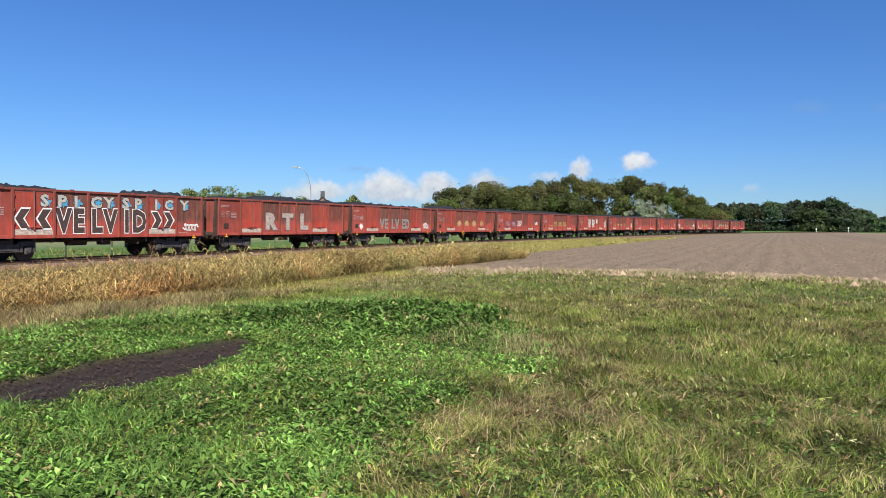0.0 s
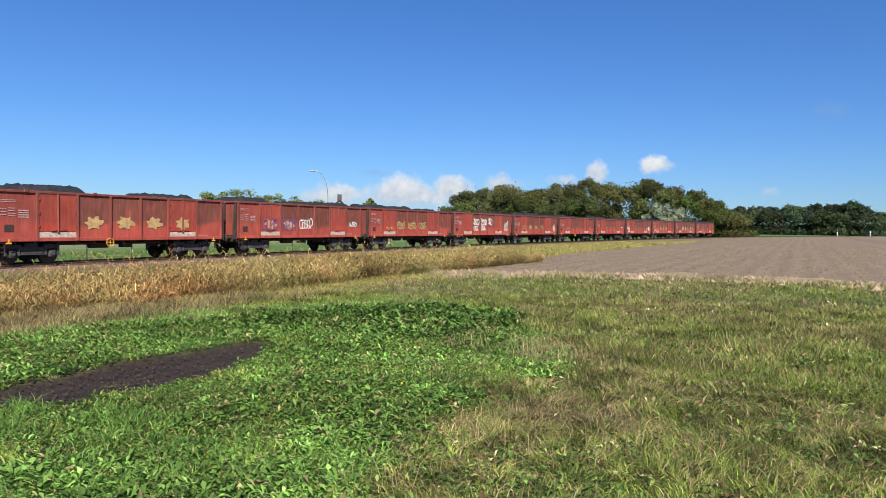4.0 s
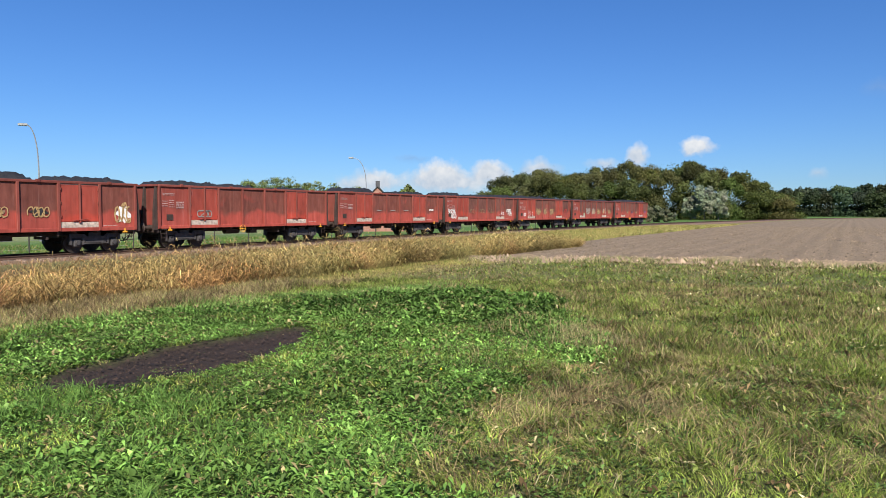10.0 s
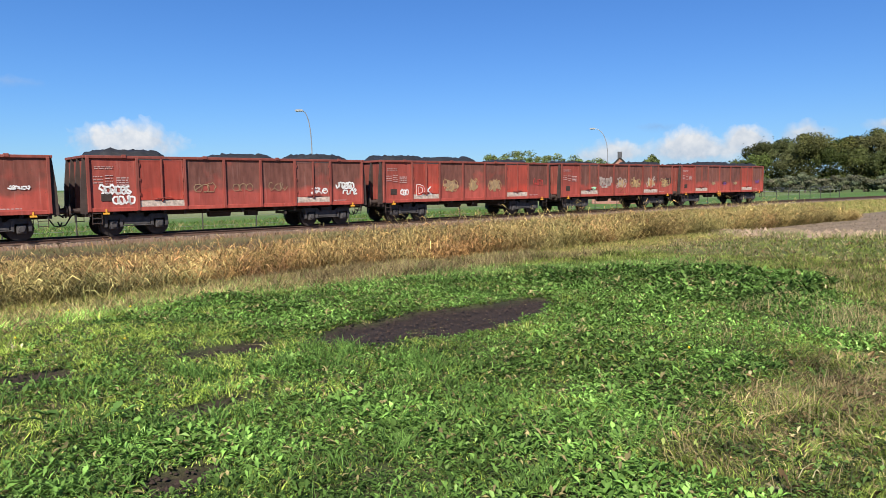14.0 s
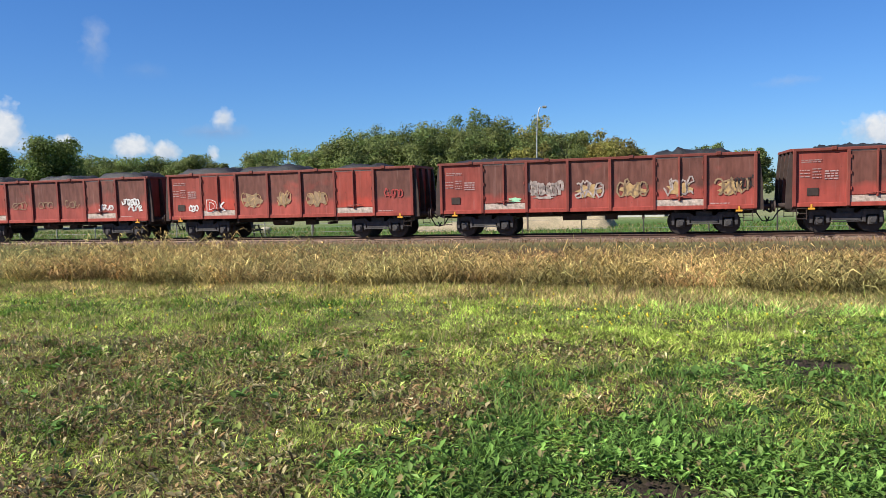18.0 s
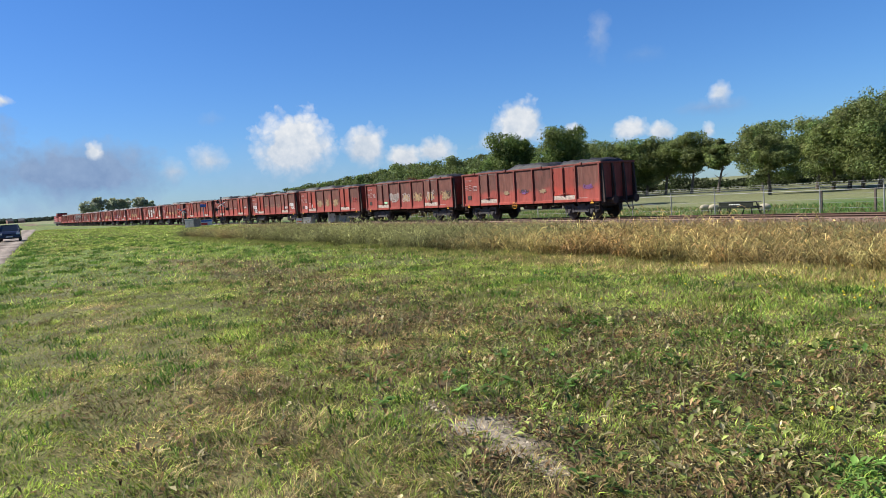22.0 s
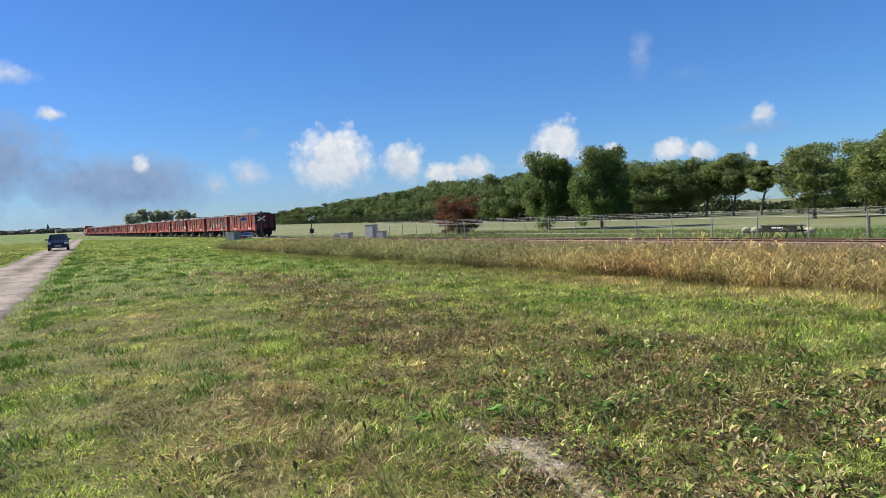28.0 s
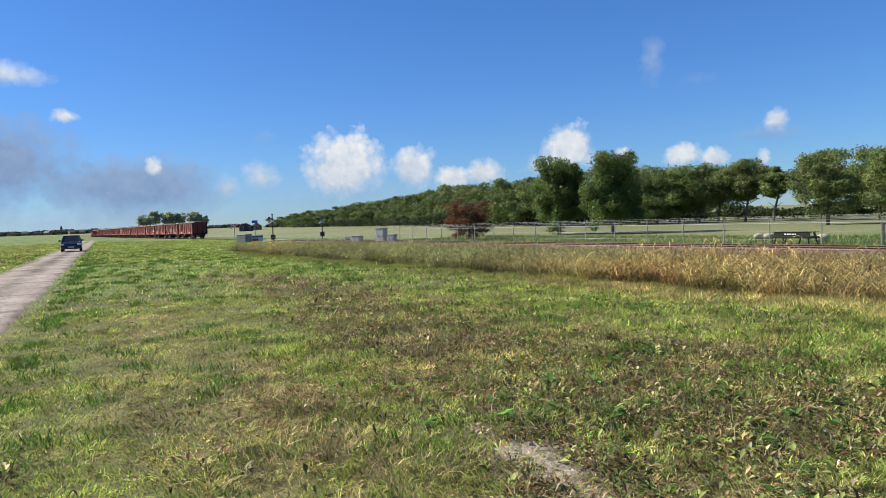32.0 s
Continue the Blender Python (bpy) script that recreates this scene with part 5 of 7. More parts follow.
def tree(name, label, x, y, h, width, crown_from, seed, tint, count=3500, leaf=0.28, clumps=34, lean=0.0, trunk=0.22, depth=None, category="tree", group="", rise=1.1):
    """A tapered trunk with limbs and a crown of many small leaves in clumps."""
    rng = np.random.default_rng(seed)
    z = float(height(x, y)) - 0.03
    h *= rise
    clumps = int(clumps * 1.7)
    t = empty(name, label, category, group)
    t.location = (x, y, z)
    bm = bmesh.new()
    limbs(bm, rng, (0, 0, 0), h * 0.66, trunk, width * 0.6, 5, lean)
    part("trunk", bm, M_BARK, t, "grey-brown trunk and limbs")
    depth = depth or width
    c = rng.normal(0, 1, (clumps, 3))
    c /= np.linalg.norm(c, axis=1)[:, None]
    if crown_from < 0.07:
        c[:, 2] = rng.uniform(-1.08, 1.0, clumps)
    c *= rng.uniform(0.25, 1.0, (clumps, 1)) ** 0.6
    zc, hz_ = (h + crown_from * h) / 2, (h - crown_from * h) / 2
    size = rng.uniform(0.19, 0.33, (clumps, 1))
    C = np.column_stack([c[:, 0] * width * 0.8, c[:, 1] * depth * 0.8, zc + c[:, 2] * hz_ * 0.84])
    C[:, 0] += lean * (C[:, 2] - crown_from * h) * 0.9
    if crown_from < 0.07:  # leafed to the ground: the lower half is as wide as the middle
        r = np.linalg.norm(c[:, :2], axis=1) + 1e-6
        wide = np.where(c[:, 2] < 0.25, np.sqrt(rng.random(clumps)) / r, 1.0)
        C[:, 0] *= wide
        C[:, 1] *= wide
    S = size * np.array([[width, depth, hz_ * 0.62]])
    T = np.array(tint)[None] * 1.2 * rng.uniform(0.78, 1.25, (clumps, 1)) * rng.uniform(0.92, 1.08, (clumps, 3))
    # broad inner masses close the crown between the outer clumps
    m = max(6, clumps // 5)
    k = rng.integers(0, clumps, m)
    mid_c = np.array([[0, 0, zc]])
    C = np.concatenate([C, mid_c + (C[k] - mid_c) * 0.62])
    S = np.concatenate([S, S[k] * 1.9])
    T = np.concatenate([T, T[k] * 0.9])
    close = 1.5 if math.hypot(x, y) < 122 else 1.15
    V, F, tt = leaves_soup(rng, C, S, int(count * close), leaf * (0.8 if close > 1.2 else 0.9), T)
    V[:, 2] = np.maximum(V[:, 2], 0.05)
    part("crown", soup("crown", V, F, M_LEAF, tt), None, t, "dense leafy crown")
    return t


def from_eye(az, d):
    p = heading(az) * d
    return p.x, p.y


DEEP, WILLOW, AUTUMN, RUSSET, GREY_LEAF, POPLAR = (0.05, 0.09, 0.02), (0.11, 0.16, 0.04), (0.24, 0.22, 0.06), (0.15, 0.065, 0.035), (0.22, 0.25, 0.17), (0.15, 0.185, 0.062)


def build_trees():
    # two round trees leafed to the ground, by the fence
    for az, d, top, w in ((49.8, 78, 4.25, 3.6), (45.6, 74, 4.22, 3.9)):
        x, y = from_eye(az, d)
        tree("leafy_tree", "tall round dark-green tree leafed to the ground", x, y, d * math.tan(radians(top)) + 2.2, w * 0.86, 0.0, int(az * 10), (0.115, 0.16, 0.045), 14000, 0.2, 80, rise=1.16)
    # windswept row beyond the meadow
    row = [(43.6, 118, 3.8, 4.9, 0.04), (42.2, 116, 3.9, 4.8, 0.05), (40.6, 116, 3.8, 4.8, 0.06), (39.2, 115, 3.9, 4.8, 0.1), (37.8, 114, 3.9, 4.7, 0.16), (35.9, 112, 4.0, 4.8, 0.26), (34.0, 108, 3.1, 2.5, 0.42), (31.0, 105, 4.3, 4.8, 0.2), (27.4, 98, 4.6, 5.2, 0.1), (25.4, 92, 5.2, 5.2, 0.08)]
    for k, (az, d, top, w, cf) in enumerate(row):
        x, y = from_eye(az, d)
        tree("windswept_tree", "windswept broad-leaved tree with a bare forking trunk", x, y, d * math.tan(radians(top)) + 2.1, w, cf, 100 + k, POPLAR, 7500, 0.26, 52, 0.12, 0.24, rise=0.98)
    # the copse that rises behind the line
    copse = [(24.6, 88, 4.9), (22.6, 90, 5.6), (20.4, 90, 5.95), (18.0, 92, 6.0), (15.6, 92, 6.1), (13.2, 92, 6.25), (10.8, 90, 6.0), (8.6, 88, 5.6), (6.6, 86, 5.2), (4.8, 84, 4.5), (26.4, 90, 3.9), (23.6, 84, 4.4), (21.4, 84, 4.9), (19.2, 84, 5.1), (16.8, 84, 5.2), (14.4, 84, 5.3), (12.0, 84, 5.2), (9.8, 84, 4.9), (7.6, 82, 4.6)]
    for k, (az, d, top) in enumerate(copse):
        x, y = from_eye(az, d)
        tint = AUTUMN if k in (7, 9) else POPLAR
        tree("copse_tree", "green tree in a dense windswept copse", x, y, d * math.tan(radians(top)) + 2.1, 4.0, 0.06, 200 + k, tint, 5200, 0.26, 46, 0.1, group="trees of the copse")
    for k, (az, d, top, w) in enumerate([(9.5, 70, 4.3, 3.0), (2.6, 72, 3.75, 3.0), (1.4, 74, 3.3, 2.6), (30.5, 84, 3.7, 3.2), (-3.4, 100, 3.3, 3.0), (-5.2, 104, 2.9, 3.0), (-7.2, 108, 2.7, 3.0)]):
        x, y = from_eye(az, d)
        tree("broadleaf_tree", "bushy yellow-green tree behind the railway", x, y, d * math.tan(radians(top)) + 2.1, w, 0.05, 300 + k, AUTUMN if k < 3 else POPLAR, 4500, 0.25, 34)
    # the long poplar row that runs off to the far end
    for k in range(38):
        u = k / 37
        az = 44.5 + 27.5 * u**0.62
        d = 125 + 420 * u**1.5
        top = np.interp(az, [44, 52, 57, 59.7, 62, 64, 67, 70, 72.5], [3.9, 3.45, 3.0, 2.65, 2.2, 1.85, 1.42, 0.92, 0.5])
        x, y = from_eye(az, d)
        tree("poplar", "windswept poplar in a long dense row", x, y, d * math.tan(radians(top)) + 2.1, 5.2 + 5 * u, 0.0, 400 + k, (0.115, 0.155, 0.05), 3800, 0.34 + 0.4 * u, 30, 0.1, 0.26, depth=4.5 + 9 * u, group="row of poplars", rise=1.0)
    # reddish hawthorn by the fence
    x, y = from_eye(57.0, 72)
    tree("red_bush", "round bush with dark red-brown leaves", x, y, 4.2, 2.6, 0.02, 77, RUSSET, 5000, 0.13, 34, category="bush")
    # clump at the far end of the line, haze painted in as a paler leaf tint
    for k, (az, d, top) in enumerate([(82.0, 420, 1.2), (81.2, 430, 1.38), (80.3, 430, 1.4), (79.5, 430, 1.25), (78.5, 440, 1.3), (77.9, 440, 1.0)]):
        x, y = from_eye(az, d)
        tree("far_tree", "distant grey-green tree in open country, leaf colour paled for haze", x, y, d * math.tan(radians(top)) + 2, 5.0, 0.2, 500 + k, (0.32, 0.35, 0.23), 2000, 0.6, 24)
    # trees that show over the train on the other side
    for k, (az, d, top, w) in enumerate([(-45.2, 170, 2.55, 5.0), (-47.0, 172, 2.6, 5.0), (-49.0, 174, 2.5, 5.0), (-51.0, 176, 2.3, 5.0), (-57.0, 150, 2.2, 2.2), (-53.0, 178, 2.0, 5.0)]):
        x, y = from_eye(az, d)
        tree("broadleaf_tree", "bushy green tree behind the railway", x, y, d * math.tan(radians(top)) + 2.1, w, 0.1, 600 + k, POPLAR, 2600, 0.36, 26)


build_trees()


def far_wood(name, label, pts, depth, seed, tint, count, leaf, spread_=4.0):
    """A wood seen only from afar: crowns side by side, joined."""
    rng = np.random.default_rng(seed)
    C, S, T = [], [], []
    az = np.array([p[0] for p in pts])
    for layer in range(3):
        a = az.min()
        while a < az.max():
            top, d = np.interp(a, az, [p[1] for p in pts]), np.interp(a, az, [p[2] for p in pts])
            r = spread_ * rng.uniform(0.75, 1.2)
            dd = d + layer * depth / 3 + rng.uniform(-3, 3)
            h = (dd * math.tan(radians(top)) + 2.0) * 1.06 * (rng.uniform(0.62, 0.9) if layer == 0 else rng.uniform(0.86, 1.02))
            x, y = from_eye(a, dd)
            tone = np.array(tint) * rng.uniform(0.6, 1.4) * rng.uniform(0.85, 1.15, 3)
            rz = min(h * 0.42, r * 1.05)
            # a round head with smaller swellings on it, and a skirt down to the ground
            C.append((x, y, h - rz - 0.6))
            S.append((r, r, rz))
            T.append(tone)
            for _ in range(6):
                u = rng.normal(0, 1, 3)
                u /= np.linalg.norm(u) + 1e-6
                C.append((x + u[0] * r * 0.72, y + u[1] * r * 0.72, h - rz - 0.6 + abs(u[2]) * rz * 0.72))
                S.append((r * 0.42, r * 0.42, rz * 0.36))
                T.append(tone * rng.uniform(0.85, 1.25))
            for _ in range(5):
                C.append((x + rng.normal(0, r * 0.5), y + rng.normal(0, r * 0.5), max(0.2, (h - 2 * rz) * rng.uniform(0.1, 0.9))))
                S.append((r * 0.6, r * 0.6, max(0.4, h * 0.2)))
                T.append(tone * 0.9)
            a += math.degrees(r * 1.25 / d)
    V, F, t = leaves_soup(rng, np.array(C), np.array(S), count, leaf, np.array(T))
    tagged(new(name, soup(name, V, F, M_LEAF, t)), label, "wood", kind="stuff")


far_wood("near_wood", "mixed autumn wood beyond the railway", [(-85.4, 1.5, 262), (-84.6, 2.2, 258), (-82.6, 2.9, 250), (-79.7, 3.75, 245), (-77, 3.6, 242), (-74.9, 3.85, 240), (-72, 3.4, 238), (-69.5, 3.35, 236), (-67, 3.2, 236), (-65, 3.2, 236), (-63.6, 2.4, 236), (-62.9, 1.4, 236)], 24, 31, (0.1, 0.112, 0.036), 105000, 0.5, 5.4)
far_wood("far_wood", "dark wood on the horizon across the field", [(-97, 1.05, 520), (-95.6, 0.7, 520), (-95.2, 1.2, 520), (-94.2, 1.95, 500), (-93.2, 2.15, 500), (-91.5, 2.05, 500), (-90, 1.95, 500), (-88, 1.8, 500), (-86, 1.75, 500), (-84, 1.6, 500)], 40, 32, (0.06, 0.085, 0.04), 46000, 1.2, 7.0)
far_wood("horizon_wood", "low line of far trees and houses on the horizon", [(75, 0.2, 1500), (78, 0.16, 1500), (80, 0.25, 1500), (84, 0.22, 1500), (86, 0.2, 1500), (87, 0.3, 1500), (88, 0.28, 1500), (89.5, 0.2, 1500), (92, 0.25, 1500), (96, 0.25, 1500)], 60, 33, (0.06, 0.085, 0.06), 12000, 2.6, 9.0)


def build_willows():
    rng = np.random.default_rng(9)
    for k, az in enumerate(np.linspace(-63.8, -77.5, 15)):
        d = 170 + 6 * math.sin(k)
        x, y = from_eye(az, d)
        tree("grey_willow", "low rounded grey-green willow bush", x, y, 3.6 + 0.5 * math.sin(k * 2.1), 2.4, 0.0, 700 + k, (0.14, 0.15, 0.09), 1500, 0.42, 18, category="bush", group="willows along the track")
    for k, (az, d, h) in enumerate([(-80.2, 225, 10.5), (-81.2, 225, 9.0), (-79.2, 228, 7.0)]):
        x, y = from_eye(az, d)
        tree("silver_willow", "tall silvery-leaved willow at the wood's edge", x, y, h, 2.9, 0.05, 750 + k, GREY_LEAF, 3200, 0.6, 30)


build_willows()

far_wood("undergrowth", "dark shrubs under the row of trees", [(24, 0.5, 118), (30, 0.2, 122), (33, -0.2, 124), (35, 0.0, 124), (36.5, 0.5, 124), (38, 0.9, 124), (44, 1.2, 128), (52, 0.7, 150), (60, 0.5, 190), (66, 0.3, 300), (71, 0.1, 420)], 8, 34, (0.05, 0.07, 0.025), 22000, 0.36, 2.4)

# ---- reeds, grass and weeds ----


def blades(rng, x, y, h, w, lean_dir, lean, tint, bend=0.5):
    """Grass blades of three joints: arrays of places, heights, widths; returns verts, faces, tint."""
    n = len(x)
    z = height(x, y) - 0.004
    a = rng.uniform(0, 6.283, n)
    side = np.stack([np.cos(a), np.sin(a), np.zeros(n)], -1) * (w * 0.5)[:, None]
    dirn = np.stack([np.cos(lean_dir), np.sin(lean_dir), np.zeros(n)], -1)
    p0 = np.stack([x, y, z], -1)
    p1 = p0 + dirn * (lean * h * 0.35)[:, None] + np.array((0, 0, 1)) * (h * 0.55)[:, None]
    p2 = p0 + dirn * (lean * h * (0.9 + bend * 0.4))[:, None] + np.array((0, 0, 1)) * (h * (1 - bend * 0.35 * np.clip(lean, 0, 1.5)))[:, None]
    V = np.stack([p0 - side, p0 + side, p1 - side * 0.8, p1 + side * 0.8, p2], 1)
    F = np.array([(0, 1, 3), (0, 3, 2), (2, 3, 4)])
    faces = (np.arange(n)[:, None, None] * 5 + F[None]).reshape(-1, 3)
    return V.reshape(-1, 3), faces, np.repeat(tint, 5, 0)


def gather(name, label, category, pieces, mat):
    V, F, T, off = [], [], [], 0
    for v, f, t in pieces:
        V.append(v)
        F.append(f + off)
        T.append(t)
        off += len(v)
    tagged(new(name, soup(name, np.concatenate(V), np.concatenate(F), mat, np.concatenate(T))), label, category, kind="stuff")


def near_points(rng, n, rmin, rmax, power=1.0):
    """Places in the half circle that the camera looks over, thinning with distance."""
    u = rng.uniform(0, 1, n)
    r = (rmin**power + u * (rmax**power - rmin**power)) ** (1 / power)
    az = rng.uniform(-100, 97, n)
    return -np.sin(np.radians(az)) * r, np.cos(np.radians(az)) * r, r


def slips(rng, x, y, h, w, tint):
    """Single-sided slips of grass for farther off."""
    n = len(x)
    a, b = rng.uniform(0, 6.283, n), rng.uniform(0, 6.283, n)
    p = np.stack([x, y, height(x, y) - 0.01], -1)
    s = np.stack([np.cos(a), np.sin(a), np.zeros(n)], -1) * (w * 0.5)[:, None]
    l = h * rng.uniform(0.2, 1.4, n)
    tip = p + np.stack([np.cos(b) * l, np.sin(b) * l, h], -1)
    V = np.stack([p - s, p + s, tip], 1).reshape(-1, 3)
    return V, np.arange(3 * n).reshape(n, 3), np.repeat(tint, 3, 0)


def blade_tint(rng, x, y):
    n = len(x)
    d = np.clip(np.maximum(dry(x, y), 0.14 * step(0, 5, -x)) + rng.normal(0, 0.15, n), 0, 1)
    strip = step(9.7, 10.6, y) * step(-30, -6, x) * (1 - step(21, 25, x))
    d = np.clip(d + 0.5 * strip, 0, 1)
    m = (mown(x, y) * step(4, 9, -x))[:, None]
    g = (np.array((0.25, 0.325, 0.066))[None] * (1 - m) + np.array((0.27, 0.32, 0.075))[None] * m) * rng.uniform(0.4, 1.65, (n, 1))
    g = g * np.where(rng.random((n, 1)) < 0.08, np.array((1.45, 1.35, 1.6))[None], 1.0)
    s = np.where(rng.random((n, 1)) < 0.62, np.array((0.5, 0.41, 0.2))[None], np.array((0.29, 0.2, 0.11))[None]) * rng.uniform(0.5, 1.35, (n, 1))
    isdry = (rng.uniform(0, 1, n) < d * 1.08)[:, None]
    # mottled tone of the tufts, deepened to paint in their small shadows
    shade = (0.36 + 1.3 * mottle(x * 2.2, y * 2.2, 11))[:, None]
    # blades are brighter and slightly yellower towards the lane, darker towards the field
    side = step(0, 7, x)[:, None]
    side_gain = np.array((1.46, 1.44, 1.35))[None] * (1 - side) + np.array((0.74, 0.72, 0.74))[None] * side
    # fresh grass along the far edge of the weeds
    beyond = y - 9.8 + 0.055 * np.maximum(0, x - 6) ** 2
    fresh = (step(-0.3, 0.3, beyond) * (1 - step(0.9, 1.7, beyond)) * step(-3, 3, x) * (1 - step(13, 15, x)))[:, None]
    g = g * (1 + fresh * np.array((0.0, 0.32, 0.55))[None])
    return np.where(isdry, s, g) * shade * side_gain, isdry[:, 0], strip


def open_turf(rng, x, y):
    lane = (np.abs(y - lane_mid(x)) < 1.38 + 0.12 * rng.normal(0, 1, len(x))) & (x < -5)
    ahead = (y < 14.0) | ((x < -47) & (y < track_y(x) - 4))
    keep = (bare(x, y) < 0.35) & (ploughed(x, y) < 0.3) & ahead & ~lane & (rng.uniform(0, 1, len(x)) > 0.5 * np.maximum(sandy(x, y), 0.8 * in_patch(x, y, -3.9, 2.85, 1.3, 0.5, -6, 0.5)))
    keep &= ~((x > 24.5 - 3.2 * step(3, 12, y)) & (y < 13.5))
    keep &= rng.uniform(0, 1, len(x)) > 0.62 * leafy(x, y)
    keep &= rng.uniform(0, 1, len(x)) > 0.5 * brown_weeds(x, y)
    return keep & (0.55 * patchy(x, y, 0.22, 21) + 0.45 * patchy(x, y, 0.09, 22) + rng.uniform(-0.12, 0.4, len(x)) > 0.36)


def build_grass():
    rng = np.random.default_rng(12)
    pieces = []
    x, y, r = near_points(rng, 330000, 2.2, 8.5, 1.2)
    k = open_turf(rng, x, y)
    x, y, r = x[k], y[k], r[k]
    n = len(x)
    tint, isdry, strip = blade_tint(rng, x, y)
    tuft = patchy(x, y, 0.5, 31) * patchy(x, y, 0.17, 32)
    tall = 0.022 + 0.045 * rng.random(n) * (0.4 + 1.6 * tuft) + 0.045 * tuft
    right = step(3.5, 6, x) * (1 - lush(x, y))
    tall = tall * (1 + 0.35 * right + 0.4 * isdry * right) * (1 - 0.3 * mown(x, y))
    w = (0.0028 + 0.0007 * r) * rng.uniform(0.5, 1.6, n)
    # blades lie over the same way within a tuft, each tuft its own way
    way = 12.0 * patchy(x, y, 0.6, 33) + 5.0 * patchy(x, y, 0.2, 34) + rng.normal(0, 0.9, n)
    lean = rng.uniform(0.3, 1.6, n) + 0.9 * isdry * rng.random(n)
    pieces.append(blades(rng, x, y, tall, w, way, lean, tint))
    # finer, closer grass farther off
    x, y, r = near_points(rng, 500000, 8.0, 17.0, 1.0)
    k = open_turf(rng, x, y)
    x, y, r = x[k], y[k], r[k]
    n = len(x)
    tint, isdry, strip = blade_tint(rng, x, y)
    tuft = patchy(x, y, 0.7, 31) * patchy(x, y, 0.25, 32)
    right = step(3.5, 6, x) * (1 - lush(x, y))
    tall = (0.02 + 0.05 * rng.random(n) * (0.4 + 1.6 * tuft) + 0.05 * tuft + 0.08 * strip * rng.random(n)) * (1 + 0.5 * right) * (1 - 0.3 * mown(x, y))
    pieces.append(slips(rng, x, y, tall, (0.003 + 0.0011 * r) * rng.uniform(0.6, 1.5, n), tint))
    x, y, r = near_points(rng, 330000, 16.0, 46.0, 0.8)
    k = open_turf(rng, x, y)
    x, y, r = x[k], y[k], r[k]
    tint, isdry, strip = blade_tint(rng, x, y)
    hh = (0.03 + 0.07 * rng.random(len(x)) * (0.4 + 1.4 * patchy(x, y, 1.2, 35))) * (1 - 0.3 * mown(x, y))
    pieces.append(slips(rng, x, y, hh, 0.004 + 0.0013 * r, tint))
    # far turf on both sides of the lane
    u = rng.uniform(0, 1, 90000)
    r = 40 + 90 * u**1.3
    az = np.radians(rng.uniform(58, 97, 90000))
    x, y = -np.sin(az) * r, np.cos(az) * r
    k = open_turf(rng, x, y)
    x, y, r = x[k], y[k], r[k]
    tint, isdry, strip = blade_tint(rng, x, y)
    pieces.append(slips(rng, x, y, 0.06 + 0.1 * rng.random(len(x)) * patchy(x, y, 3.0, 36), 0.02 + 0.0018 * r, tint))
    # dark green tufts over the turf, thick along the lane's edge
    c = 900
    cx, cy = -4 - 60 * rng.random(c) ** 1.5, rng.uniform(-4, 11, c)
    edge = rng.random(c) < 0.1
    cy = np.where(edge, lane_mid(cx) + 1.75 + np.abs(rng.normal(0, 0.35, c)), cy)
    k = rng.integers(0, c, 30000)
    x, y = cx[k] + rng.normal(0, 0.11, 30000), cy[k] + rng.normal(0, 0.11, 30000)
    ok = (np.abs(y - lane_mid(x)) > 1.5) & (sandy(x, y) < 0.3)
    x, y, k = x[ok], y[ok], k[ok]
    n = len(x)
    tint = np.array((0.15, 0.27, 0.045))[None] * rng.uniform(0.5, 1.4, (n, 1)) * rng.uniform(0.7, 1.3, (c, 1))[k]
    pieces.append(blades(rng, x, y, rng.uniform(0.05, 0.13, n), 0.004 + 0.0012 * np.hypot(x, y), rng.uniform(0, 6.283, n), rng.uniform(0.3, 1.4, n), tint))
    # taller dead stalks in tufts
    cx, cy, cr = near_points(rng, 420, 2.4, 22.0, 0.8)
    ok = (lush(cx, cy) < 0.5) & (bare(cx, cy) < 0.2) & (ploughed(cx, cy) < 0.2) & (cy < 11) & (mown(cx, cy) < 0.3)
    cx, cy = cx[ok], cy[ok]
    for tx, ty, m in ((8.8, 3.1, 90), (8.5, 2.4, 90), (7.2, 3.6, 30), (9.4, 3.6, 60), (-4.3, 5.3, 40), (4.3, 2.4, 24), (6.2, 1.6, 36), (5.0, 2.2, 18), (-2.4, 5.6, 40)):
        cx, cy = np.append(cx, rng.normal(tx, 0.35, m // 6)), np.append(cy, rng.normal(ty, 0.35, m // 6))
    k = rng.integers(0, len(cx), 7000)
    x, y = cx[k] + rng.normal(0, 0.12, 7000), cy[k] + rng.normal(0, 0.12, 7000)
    ok = bare(x, y) < 0.3
    x, y = x[ok], y[ok]
    n = len(x)
    tint = np.where(rng.random((n, 1)) < 0.75, np.array((0.48, 0.39, 0.2))[None], np.array((0.22, 0.29, 0.09))[None]) * rng.uniform(0.5, 1.2, (n, 1))
    pieces.append(blades(rng, x, y, rng.uniform(0.06, 0.26, n), (0.002 + 0.0005 * np.hypot(x, y)), rng.uniform(0, 6.283, n), rng.uniform(0.1, 1.3, n), tint))
    # long bright tufts among the weeds
    c = 260
    cx, cy = rng.uniform(-1.5, 4.5, c), 2.4 + 4.0 * rng.random(c)
    ok = bare(cx, cy) < 0.2
    cx, cy = cx[ok], cy[ok]
    k = rng.integers(0, len(cx), 9000)
    x, y = cx[k] + rng.normal(0, 0.07, 9000), cy[k] + rng.normal(0, 0.07, 9000)
    ok = bare(x, y) < 0.4
    x, y = x[ok], y[ok]
    n = len(x)
